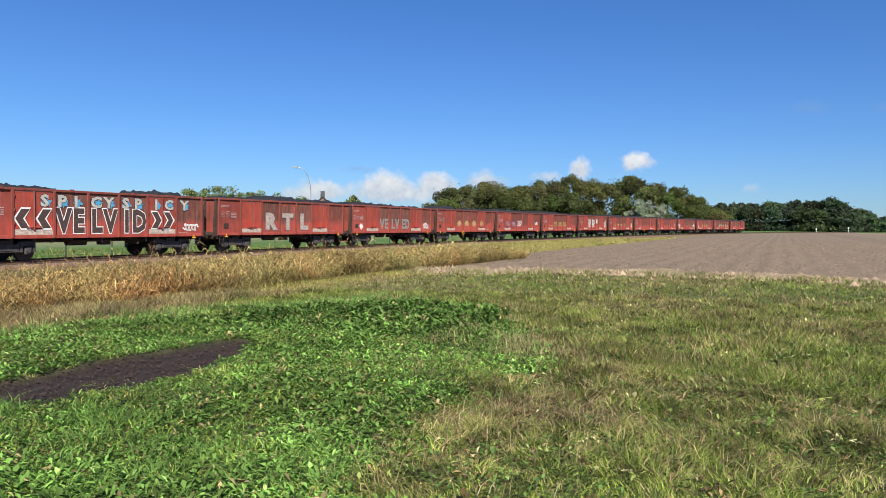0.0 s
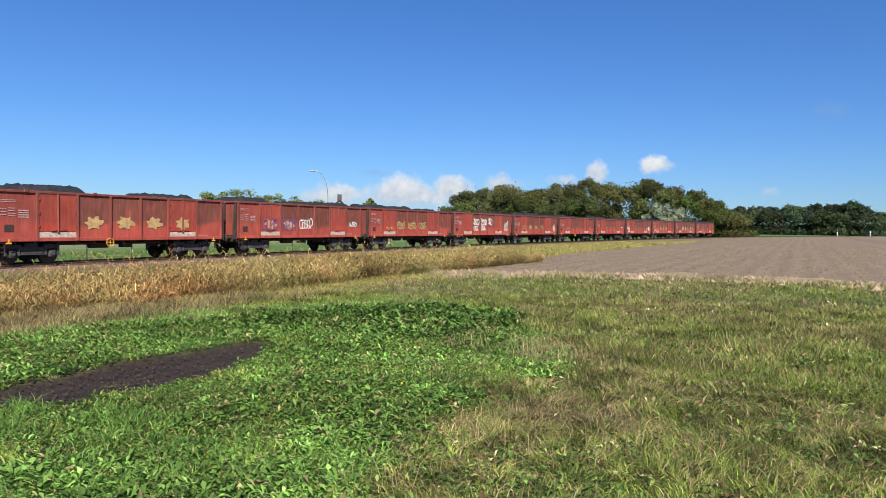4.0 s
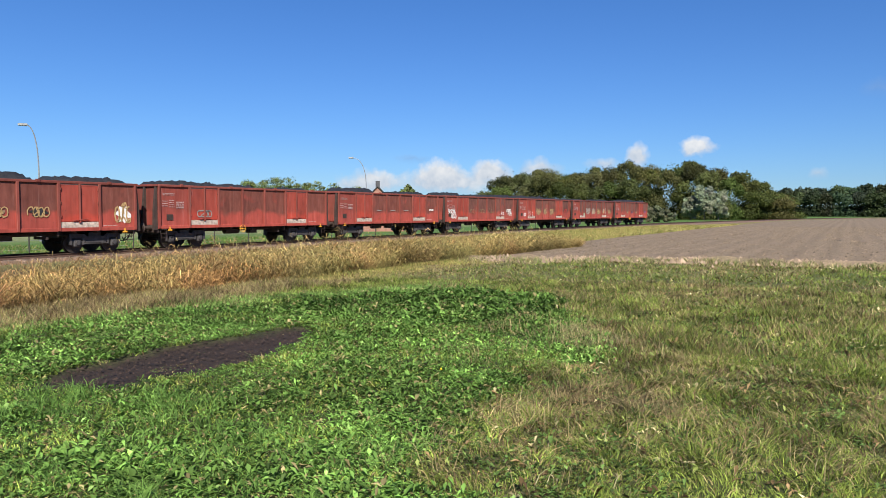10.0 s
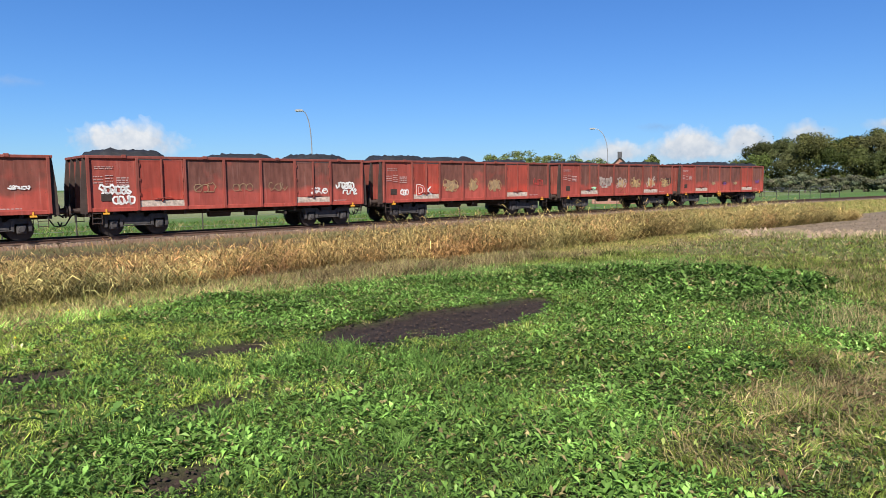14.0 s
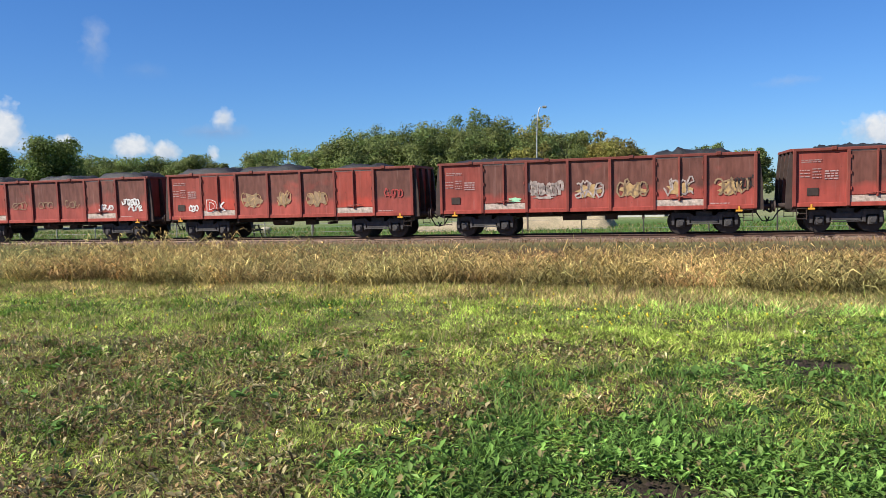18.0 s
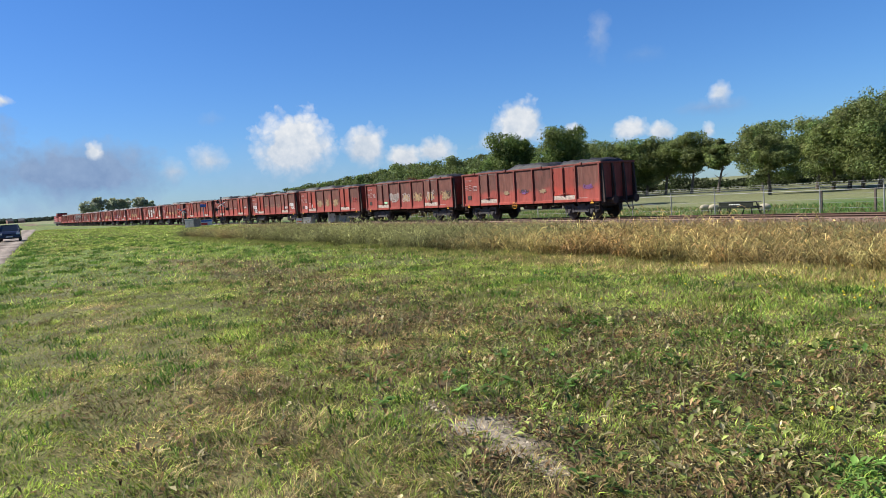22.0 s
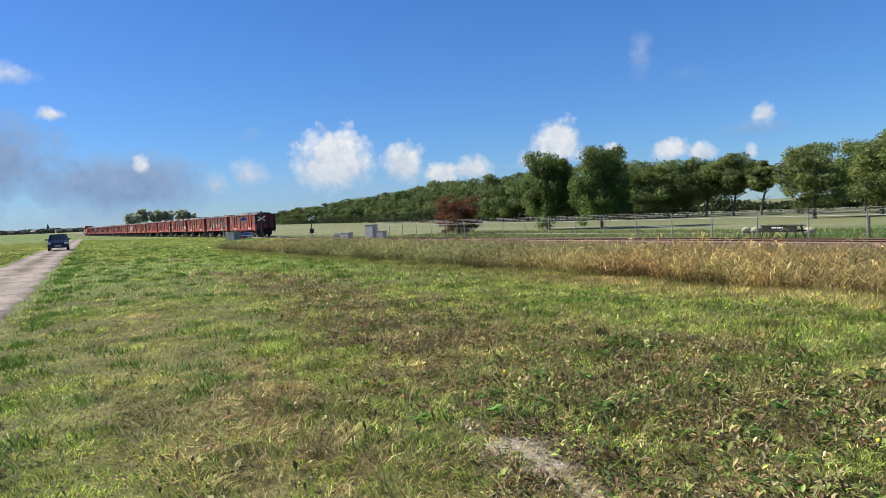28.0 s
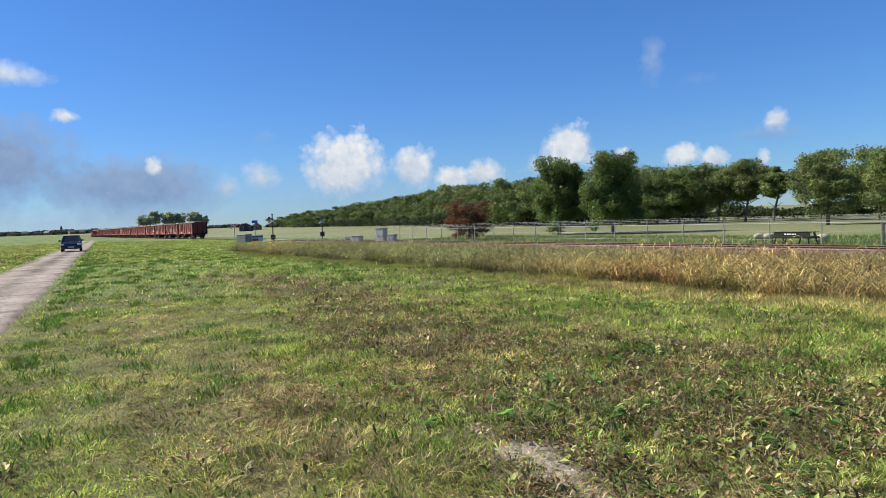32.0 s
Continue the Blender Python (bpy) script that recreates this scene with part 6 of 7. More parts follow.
    tint = np.array((0.15, 0.27, 0.06))[None] * rng.uniform(0.5, 1.5, (n, 1))
    pieces.append(blades(rng, x, y, rng.uniform(0.06, 0.17, n), 0.004 + 0.0008 * np.hypot(x, y), rng.uniform(0, 6.283, n), rng.uniform(0.3, 1.5, n), tint))
    # long grass on the lip of the field
    y = rng.uniform(-20, 13.5, 14000)
    x = 24.6 - 3.2 * step(3, 12, y) + rng.normal(0, 0.5, 14000)
    ok = patchy(x, y, 0.8, 41) > 0.45
    x, y = x[ok], y[ok]
    n = len(x)
    tint = np.where(rng.random((n, 1)) < 0.6, np.array((0.5, 0.42, 0.22))[None], np.array((0.25, 0.3, 0.1))[None]) * rng.uniform(0.4, 1.3, (n, 1))
    pieces.append(blades(rng, x, y, rng.uniform(0.08, 0.26, n), np.full(n, 0.022), rng.uniform(0, 6.283, n), rng.uniform(0.2, 1.3, n), tint))
    gather("grass", "short mixed grass, green and straw-coloured", "grass", pieces, M_GRASS)


build_grass()


def leaf_rosettes(rng, x, y, size, tint, per=5, lift=0.5, narrow=0.2):
    """Broad pointed leaves, each folded along its rib, round a root."""
    n = len(x) * per
    X, Y = np.repeat(x, per) + rng.normal(0, 0.03, n), np.repeat(y, per) + rng.normal(0, 0.03, n)
    S = np.repeat(size, per) * rng.uniform(0.5, 1.3, n)
    a = rng.uniform(0, 6.283, n)
    e = rng.uniform(-0.15, 1.0, n) * lift
    d = np.stack([np.cos(a) * np.cos(e), np.sin(a) * np.cos(e), np.sin(e)], -1)
    s = np.stack([-np.sin(a), np.cos(a), np.zeros(n)], -1)
    p = np.stack([X, Y, height(X, Y) + 0.012 + 0.5 * S * rng.random(n)], -1)
    up = np.array((0, 0, 1.0))
    wide = (S * narrow * rng.uniform(0.6, 1.5, n))[:, None]
    V = np.stack([p, p + d * (S * 0.5)[:, None] + s * wide + up * (S * 0.07)[:, None], p + d * S[:, None] - up * (S * 0.14)[:, None], p + d * (S * 0.5)[:, None] - s * wide + up * (S * 0.1)[:, None]], 1)
    F = np.array([(0, 1, 2), (0, 2, 3)])
    faces = (np.arange(n)[:, None, None] * 4 + F[None]).reshape(-1, 3)
    T = np.repeat(np.repeat(tint, per, 0) * rng.uniform(0.6, 1.4, (n, 1)), 4, 0)
    return V.reshape(-1, 3), faces, T


def build_weeds():
    rng = np.random.default_rng(21)
    pieces = []
    x, y, r = near_points(rng, 190000, 2.2, 14.5, 1.45)
    low = (1 - step(4.6, 5.4, y)) * (1 - step(-0.2, 1.2, x))
    keep = (leafy(x, y) * (1 - 0.2 * low) + 0.14 * rng.normal(0, 1, len(x)) > 0.45) & (bare(x, y) < 0.4 + 0.1 * rng.normal(0, 1, len(x))) & (0.6 * patchy(x, y, 0.3, 51) + 0.4 * patchy(x, y, 0.12, 52) + rng.uniform(-0.2, 0.3, len(x)) > 0.3)
    x, y, r, low = x[keep], y[keep], r[keep], low[keep]
    n = len(x)
    hump = step(8, 9.5, x) * step(3.5, 4.5, y)
    size = rng.uniform(0.022, 0.06, n) * (0.9 + 0.025 * r) * (0.7 + 0.7 * patchy(x, y, 0.7, 53)) * (1 + 0.5 * low * rng.random(n)) * (1 + 0.5 * hump)
    tint = np.array((0.17, 0.305, 0.066))[None] * rng.uniform(0.55, 1.35, (n, 1)) * (0.5 + 1.0 * mottle(x, y, 54))[:, None] * (1 - 0.3 * hump)[:, None]
    pale = rng.random((n, 1))
    tint = tint * np.where(pale < 0.06, np.array((1.6, 1.35, 1.8))[None], 1.0)
    tint = np.where(pale > 0.93, np.array((0.36, 0.3, 0.14))[None], tint)
    pieces.append(leaf_rosettes(rng, x, y, size, tint, 5, 1.0, 0.17))
    # withered weeds over the dry turf
    x, y, r = near_points(rng, 150000, 2.2, 24.0, 0.9)
    some = 0.1 * (mown(x, y) < 0.5) + 0.03
    keep = (lush(x, y) < 0.5) & (bare(x, y) < 0.3) & (sandy(x, y) < 0.35) & (rng.uniform(0, 1, len(x)) < (brown_weeds(x, y) + some) * (0.35 + 1.1 * patchy(x, y, 0.35, 61))) & (y < 10) & ~((np.abs(y - lane_mid(x)) < 1.6) & (x < -5))
    x, y = x[keep], y[keep]
    n = len(x)
    size = rng.uniform(0.022, 0.07, n) * (1 + 0.02 * np.hypot(x, y))
    pick = rng.random((n, 1))
    tint = np.where(pick < 0.36, np.array((0.26, 0.17, 0.085))[None], np.where(pick < 0.86, np.array((0.22, 0.265, 0.075))[None], np.array((0.46, 0.4, 0.22))[None])) * rng.uniform(0.45, 1.5, (n, 1)) * (0.5 + 1.1 * patchy(x, y, 0.3, 62))[:, None]
    pieces.append(leaf_rosettes(rng, x, y, size, tint, 4, 1.1, 0.17))
    # thin upright withered stalks
    k = rng.random(n) < 0.22
    xs, ys = x[k], y[k]
    m = len(xs)
    st = np.where(rng.random((m, 1)) < 0.5, np.array((0.3, 0.18, 0.1))[None], np.array((0.52, 0.45, 0.27))[None]) * rng.uniform(0.5, 1.2, (m, 1))
    pieces.append(blades(rng, xs, ys, rng.uniform(0.06, 0.18, m), 0.003 + 0.0008 * np.hypot(xs, ys), rng.uniform(0, 6.283, m), rng.uniform(0.1, 0.8, m), st))
    # a few large rosettes
    x, y = rng.uniform(-6.5, 1.5, 110), rng.uniform(2.6, 6.8, 110)
    k = (bare(x, y) < 0.2) & (sandy(x, y) < 0.2)
    tint = np.array((0.12, 0.22, 0.055))[None] * rng.uniform(0.6, 1.4, (int(k.sum()), 1))
    pieces.append(leaf_rosettes(rng, x[k], y[k], rng.uniform(0.06, 0.12, int(k.sum())), tint, 8, 0.7))
    # scattered small green leaves on the other side
    x, y, r = near_points(rng, 60000, 2.2, 16.0, 1.0)
    keep = (x > 2.5) & (lush(x, y) < 0.4) & (ploughed(x, y) < 0.2) & (patchy(x, y, 0.8, 63) > 0.35) & (y < 12) & (bare(x, y) < 0.3)
    x, y = x[keep], y[keep]
    tint = np.array((0.13, 0.215, 0.055))[None] * rng.uniform(0.4, 1.5, (len(x), 1))
    pieces.append(leaf_rosettes(rng, x, y, rng.uniform(0.025, 0.055, len(x)), tint, 4, 0.9))
    # leaves and litter on the bare soil
    x, y, r = near_points(rng, 9000, 2.5, 10.0, 1.4)
    k = (bare(x, y) > 0.3) & (rng.uniform(0, 1, 9000) < 0.08 + 0.4 * (bare(x, y) < 0.8) + 0.25 * (patchy(x, y, 0.5, 64) > 0.75))
    x, y = np.append(x[k], rng.normal(5.0, 0.14, 26)), np.append(y[k], rng.normal(6.2, 0.08, 26))
    tint = np.where(rng.random((len(x), 1)) < 0.5, np.array((0.26, 0.22, 0.11))[None], np.array((0.16, 0.24, 0.08))[None]) * rng.uniform(0.4, 1.3, (len(x), 1))
    pieces.append(leaf_rosettes(rng, x, y, rng.uniform(0.02, 0.05, len(x)), tint, 3, 0.5))
    gather("weeds", "broad-leaved green weeds growing close together", "weeds", pieces, M_GRASS)


build_weeds()


def arching(rng, p, way, length, width, rise, tint):
    """Reed leaves that rise from p, arch over and hang."""
    n = len(p)
    d = np.stack([np.cos(way), np.sin(way), np.zeros(n)], -1)
    s = np.stack([-np.sin(way), np.cos(way), np.zeros(n)], -1) * (width * 0.5)[:, None] + np.array((0, 0, 1)) * (width * 0.3 * rng.normal(0, 1, n))[:, None]
    up = np.array((0, 0, 1.0))
    q1 = p + d * (length * 0.4)[:, None] + up * (length * rise * 0.6)[:, None]
    q2 = p + d * length[:, None] + up * (length * (rise - 0.75) * 0.75)[:, None]
    V = np.stack([p - s * 0.6, p + s * 0.6, q1 - s, q1 + s, q2], 1)
    F = np.array([(0, 1, 3), (0, 3, 2), (2, 3, 4)])
    return V.reshape(-1, 3), (np.arange(n)[:, None, None] * 5 + F[None]).reshape(-1, 3), np.repeat(tint, 5, 0)


def build_reeds():
    rng = np.random.default_rng(33)
    c = 3600
    cx = rng.uniform(-46, 34, c)
    cy = 11.8 + 10.0 * rng.uniform(0, 1, c) ** 1.7
    gap = patchy(cx, cy, 1.3, 71)
    keep = (cy < track_y(cx) - 5.5) & (gap + rng.uniform(-0.2, 0.45, c) > 0.4)
    cx, cy, gap = cx[keep], cy[keep], gap[keep]
    c = len(cx)
    ends = step(-46, -42, cx) * (1 - step(28, 34, cx))
    ch = (0.72 + 0.4 * rng.random(c) + 0.4 * patchy(cx, cy, 1.6, 72)) * (0.55 + 0.45 * step(11.8, 13.2, cy)) * (1 - 0.5 * step(15, 20, cy)) * (0.6 + 0.4 * ends) * (0.9 + 0.35 * step(8, 13, cx) + 0.25 * step(4, 10, -cx))
    pick = patchy(cx, cy, 2.2, 73)[:, None] + rng.normal(0, 0.18, (c, 1))
    straw = np.where(pick < 0.42, np.array((0.46, 0.34, 0.145))[None], np.where(pick < 0.66, np.array((0.36, 0.21, 0.1))[None], np.array((0.45, 0.27, 0.11))[None]))
    gfac = np.clip(1.6 * patchy(cx, cy, 5.0, 74) - 0.75 + 0.25 * rng.normal(0, 1, c) + step(11, 20, -cx) * 1.1 + 0.8 * step(11, 14, cx) * (1 - step(22, 25, cx)), 0, 1)[:, None]
    ct = straw * (1 - gfac) + np.array((0.215, 0.23, 0.1))[None] * gfac
    olive = np.clip(patchy(cx, cy, 0.8, 77) * 1.2 - 0.4, 0, 0.55)[:, None]
    ct = ct * (1 - olive) + np.array((0.25, 0.27, 0.1))[None] * olive
    ct = ct * np.array((1.14, 1.07, 1.02))[None] * rng.uniform(0.55, 1.35, (c, 1)) * (0.55 + 0.8 * patchy(cx, cy, 0.9, 76))[:, None]
    # stems
    per = 18
    k = np.repeat(np.arange(c), per)
    n = len(k)
    a, rad = rng.uniform(0, 6.283, n), 0.38 * np.sqrt(rng.random(n))
    x, y = cx[k] + rad * np.cos(a), cy[k] + rad * np.sin(a)
    h = ch[k] * rng.uniform(0.6, 1.08, n) * (1 - 0.3 * (rad / 0.38) ** 2)
    wind = np.arctan2(np.sin(a) * 0.8, np.cos(a) * 0.8 + 0.4)
    lean = rng.uniform(0.2, 0.9, n) + 0.6 * rad / 0.38
    pieces = [blades(rng, x, y, h, 0.008 + 0.009 * rng.random(n), wind, lean, ct[k] * rng.uniform(0.6, 1.5, (n, 1)), 0.6)]
    # leaves along the stems, tint darkened towards the foot as painted shade
    per = 7
    j = np.repeat(np.arange(n), per)
    m = len(j)
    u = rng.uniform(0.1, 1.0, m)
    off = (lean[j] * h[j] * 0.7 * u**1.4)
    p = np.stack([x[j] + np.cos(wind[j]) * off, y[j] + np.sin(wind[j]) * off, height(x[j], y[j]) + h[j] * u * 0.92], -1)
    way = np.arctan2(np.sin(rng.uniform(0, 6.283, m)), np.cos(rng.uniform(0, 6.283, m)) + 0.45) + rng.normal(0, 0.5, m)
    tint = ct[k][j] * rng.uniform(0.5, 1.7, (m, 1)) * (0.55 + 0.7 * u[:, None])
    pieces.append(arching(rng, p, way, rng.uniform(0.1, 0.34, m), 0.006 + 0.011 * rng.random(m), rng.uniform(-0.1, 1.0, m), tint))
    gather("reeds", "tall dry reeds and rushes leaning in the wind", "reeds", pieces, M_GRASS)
    # straw-coloured verge grass in front of and beside the line
    m = 80000
    x = np.concatenate([rng.uniform(-44, 30, m), rng.uniform(27, 110, 45000)])
    y = np.concatenate([rng.normal(11.2, 0.5, m), rng.uniform(14.2, 26.5, 45000)])
    keep = (y < track_y(x) - 3.2) & (ploughed(x, y) < 0.4) & (patchy(x, y, 0.7, 75) > 0.3)
    x, y = x[keep], y[keep]
    n = len(x)
    tint = np.array((0.5, 0.41, 0.16))[None] * rng.uniform(0.5, 1.3, (n, 1))
    gr = rng.random((n, 1)) < 0.3 + 0.5 * step(5, 20, -x)[:, None]
    tint = np.where(gr, np.array((0.28, 0.33, 0.08))[None] * rng.uniform(0.6, 1.3, (n, 1)), tint)
    pieces = [blades(rng, x, y, rng.uniform(0.05, 0.17, n) * np.where(x > 27, 1.9, 0.7 + 0.9 * step(10.6, 12.3, y)), 0.004 + 0.0006 * np.hypot(x, y), rng.uniform(0, 6.283, n), rng.uniform(0.2, 1.5, n), tint)]
    m = 26000
    x = rng.uniform(-70, 60, m)
    y = track_y(x) - rng.uniform(3.4, 8.5, m)
    tint = np.where(rng.random((m, 1)) < 0.6, np.array((0.34, 0.21, 0.12))[None], np.array((0.4, 0.31, 0.16))[None]) * rng.uniform(0.5, 1.3, (m, 1))
    pieces.append(blades(rng, x, y, rng.uniform(0.06, 0.22, m), 0.01 + 0.0005 * np.hypot(x, y), rng.uniform(0, 6.283, m), rng.uniform(0.2, 1.1, m), tint))
    m = 30000
    x = rng.uniform(-70, 50, m)
    y = track_y(x) + rng.uniform(3.0, 16, m)
    tint = np.where(rng.random((m, 1)) < 0.7, np.array((0.13, 0.23, 0.05))[None], np.array((0.36, 0.3, 0.14))[None]) * rng.uniform(0.5, 1.3, (m, 1))
    pieces.append(slips(rng, x, y, rng.uniform(0.1, 0.3, m), 0.03 + 0.0005 * np.hypot(x, y), tint))
    gather("verge_grass", "long straw-coloured verge grass", "grass", pieces, M_GRASS)


build_reeds()

# ---- fence, lamps and small things along the line ----


def build_fence():
    f = empty("fence", "grey steel post-and-rail fence with barbed wire on top", "fence")
    zg = -0.62
    bm = bmesh.new()
    tube(bm, (0, 0, 0), (0, 0, 1.4), 0.035, 0.035, 8)
    tube(bm, (0, 0, 1.38), (0, -0.1, 1.68), 0.025, 0.02, 6)
    me = mesh_of("post", bm, M_POSTGREY)
    dark = me.copy()
    dark.materials[0] = M_POSTDARK
    xs = [-72.6 + 3.0 * k for k in range(58)]
    for x in xs:
        part("post", me if x < -10 else dark, None, f, "", (x, 36.0, zg))
    for a, b in zip(xs[::4], xs[4::4] + [xs[-1]]):
        tube_part("top_rail", (a, 35.97, zg + 1.25), (b, 35.97, zg + 1.25), 0.019, M_POSTGREY, f, n=6)
    for z, dy in ((0.35, 0), (0.8, 0), (1.42, -0.02), (1.54, -0.05), (1.65, -0.09)):
        tube_part("wire", (xs[0], 36 + dy, zg + z), (xs[-1], 36 + dy, zg + z), 0.006, M_GALV, f, n=4)
    # stock fence of wooden posts behind it
    g = empty("stock_fence", "low wooden stock fence with wire", "fence")
    bm = bmesh.new()
    box(bm, -0.05, 0.05, -0.05, 0.05, 0, 1.15, 0.015)
    me = mesh_of("post", bm, M_SLEEPER)
    for k, (x, y) in enumerate([(-19.8, 38.5), (-17.3, 39.0), (-13.6, 39.4), (-10.4, 40.0), (-7.2, 41.0)]):
        part("post", me, None, g, "", (x, y, -0.62))
    for z in (0.5, 0.95):
        tube_part("wire", (-19.8, 38.5, -0.62 + z), (-7.2, 41.0, -0.62 + z), 0.006, M_GALV, g, n=4)


build_fence()


def street_lamp(az, d, top, arm, label):
    """A tapered pole with an arm curving over to a flat lamp head; arm to the camera's left where positive."""
    x, y = from_eye(az, d)
    z = float(height(x, y))
    h = d * math.tan(radians(top)) + 1.65 - z
    l = empty("street_lamp", label, "street lamp")
    l.location = (x, y, z)
    side = heading(az + 90)
    bm = bmesh.new()
    tube(bm, (0, 0, 0), (0, 0, h * 0.55), 0.09, 0.07, 8)
    part("pole", bm, M_GALV, l, "grey steel pole")
    bm = bmesh.new()
    p = Vector((0, 0, h * 0.55))
    for k in range(1, 11):
        t = k / 10
        q = Vector((0, 0, h * 0.55 + (h * 0.44) * math.sin(t * math.pi / 2) ** 0.9)) + side * arm * (1 - math.cos(t * math.pi / 2)) ** 1.2
        tube(bm, p, q, 0.06 - 0.002 * k, 0.058 - 0.002 * k, 6)
        p = q
    part("arm", bm, M_GALV, l)
    bm = bmesh.new()
    s = 0.55 if arm > 0 else -0.45
    n = side.cross(Vector((0, 0, 1)))
    for a, b, w, hh in ((-0.1, s, 0.16, 0.09),):
        c = [p + side * u + n * v + Vector((0, 0, ww)) for u in (a, b) for v in (-w, w) for ww in (-hh, hh)]
        vs = [bm.verts.new(q) for q in c]
        for q in ((0, 1, 3, 2), (4, 6, 7, 5), (0, 4, 5, 1), (2, 3, 7, 6), (0, 2, 6, 4), (1, 5, 7, 3)):
            bm.faces.new([vs[i] for i in q])
        bmesh.ops.bevel(bm, geom=bm.edges[:], offset=0.04, segments=2, affect="EDGES")
    part("lamp_head", bm, M_POSTGREY, l, "flat grey lamp head")


street_lamp(-30.2, 62, 6.1, 0.75, "tall galvanised street lamp with a curved arm")
street_lamp(-53.7, 92, 4.4, 1.7, "tall galvanised street lamp with a long curved arm")
street_lamp(9.1, 56, 6.75, -0.35, "slim pole with a floodlight on top")


def cabinet(az, d, w, dp, h, label, legs=0.0, mat=M_CABINET):
    x, y = from_eye(az, d)
    z = float(height(x, y)) - 0.02
    c = empty("relay_cabinet", label, "cabinet")
    c.location, c.rotation_euler = (x, y, z), (0, 0, radians(28))
    cube_part("body", (-w / 2, w / 2, -dp / 2, dp / 2, 0.06, h), mat, c, "", 0.02)
    cube_part("plinth", (-w / 2 - 0.03, w / 2 + 0.03, -dp / 2 - 0.03, dp / 2 + 0.03, 0, 0.08), M_POSTGREY, c)
    cube_part("roof", (-w / 2 - 0.05, w / 2 + 0.05, -dp / 2 - 0.05, dp / 2 + 0.05, h, h + 0.05), M_POSTGREY, c, "", 0.01)
    n = 2 if w > 0.7 else 1
    for k in range(n):
        a, b = -w / 2 + 0.03 + k * (w - 0.04) / n, -w / 2 + 0.01 + (k + 1) * (w - 0.04) / n
        dr = cube_part("door", (a, b, -dp / 2 - 0.02, -dp / 2, 0.12, h - 0.06), mat, c, "", 0.006)
        cube_part("handle", (b - 0.1, b - 0.06, -dp / 2 - 0.05, -dp / 2 - 0.02, h * 0.5, h * 0.5 + 0.14), M_DARK, dr)


cabinet(64.15, 70, 0.95, 0.7, 1.6, "tall pale grey trackside relay cabinet")
cabinet(63.3, 69, 0.8, 0.6, 0.95, "low pale grey trackside cabinet")
cabinet(66.1, 72, 1.0, 0.7, 0.9, "low pale grey trackside cabinet with dark doors")
cabinet(74.9, 88, 1.5, 1.0, 0.95, "low grey-green cabinet beside the level crossing", mat=M_POSTGREY)


def crossing_signal(az, d, top, label):
    x, y = from_eye(az, d)
    z = float(height(x, y)) - 0.02
    s = empty("crossing_signal", label, "railway signal")
    s.location, s.rotation_euler = (x, y, z), (0, 0, radians(az))
    h = d * math.tan(radians(top)) + 1.65 - z
    tube_part("mast", (0, 0, 0), (0, 0, h), 0.07, M_DARK, s)
    cube_part("relay_box", (-0.3, 0.3, -0.2, 0.2, 0.5, 1.1), M_DARK, s, "black control box", 0.02)
    cube_part("footing", (-0.3, 0.3, -0.3, 0.3, 0, 0.15), M_POSTGREY, s)
    for k, (dx, z0) in enumerate(((-0.65, h * 0.62), (0.65, h * 0.62), (-0.38, h * 0.88))):
        bm = bmesh.new()
        tube(bm, (dx, -0.12, z0), (dx, 0.0, z0), 0.2, 0.2, 14)
        tube(bm, (dx, -0.25, z0), (dx, -0.12, z0), 0.11, 0.1, 10)
        part("signal_lamp", bm, M_DARK, s, "round black lamp with a hood")
        tube_part("bracket", (0, 0, z0), (dx, 0, z0), 0.025, M_DARK, s)
    tube_part("bell", (0, 0, h), (0, 0, h + 0.15), 0.14, M_DARK, s, r1=0.08, n=10)
    bm = bmesh.new()
    for a in (-1, 1):
        tube(bm, (-0.45, -0.1, h * 0.78 - a * 0.28), (0.45, -0.1, h * 0.78 + a * 0.28), 0.05, 0.05, 4)
    part("saltire", bm, M_PANELW, s, "white and red crossed boards")


crossing_signal(72.7, 92, 0.8, "level-crossing signal mast with lamps")
crossing_signal(68.85, 98, 0.55, "level-crossing signal mast on the far side")


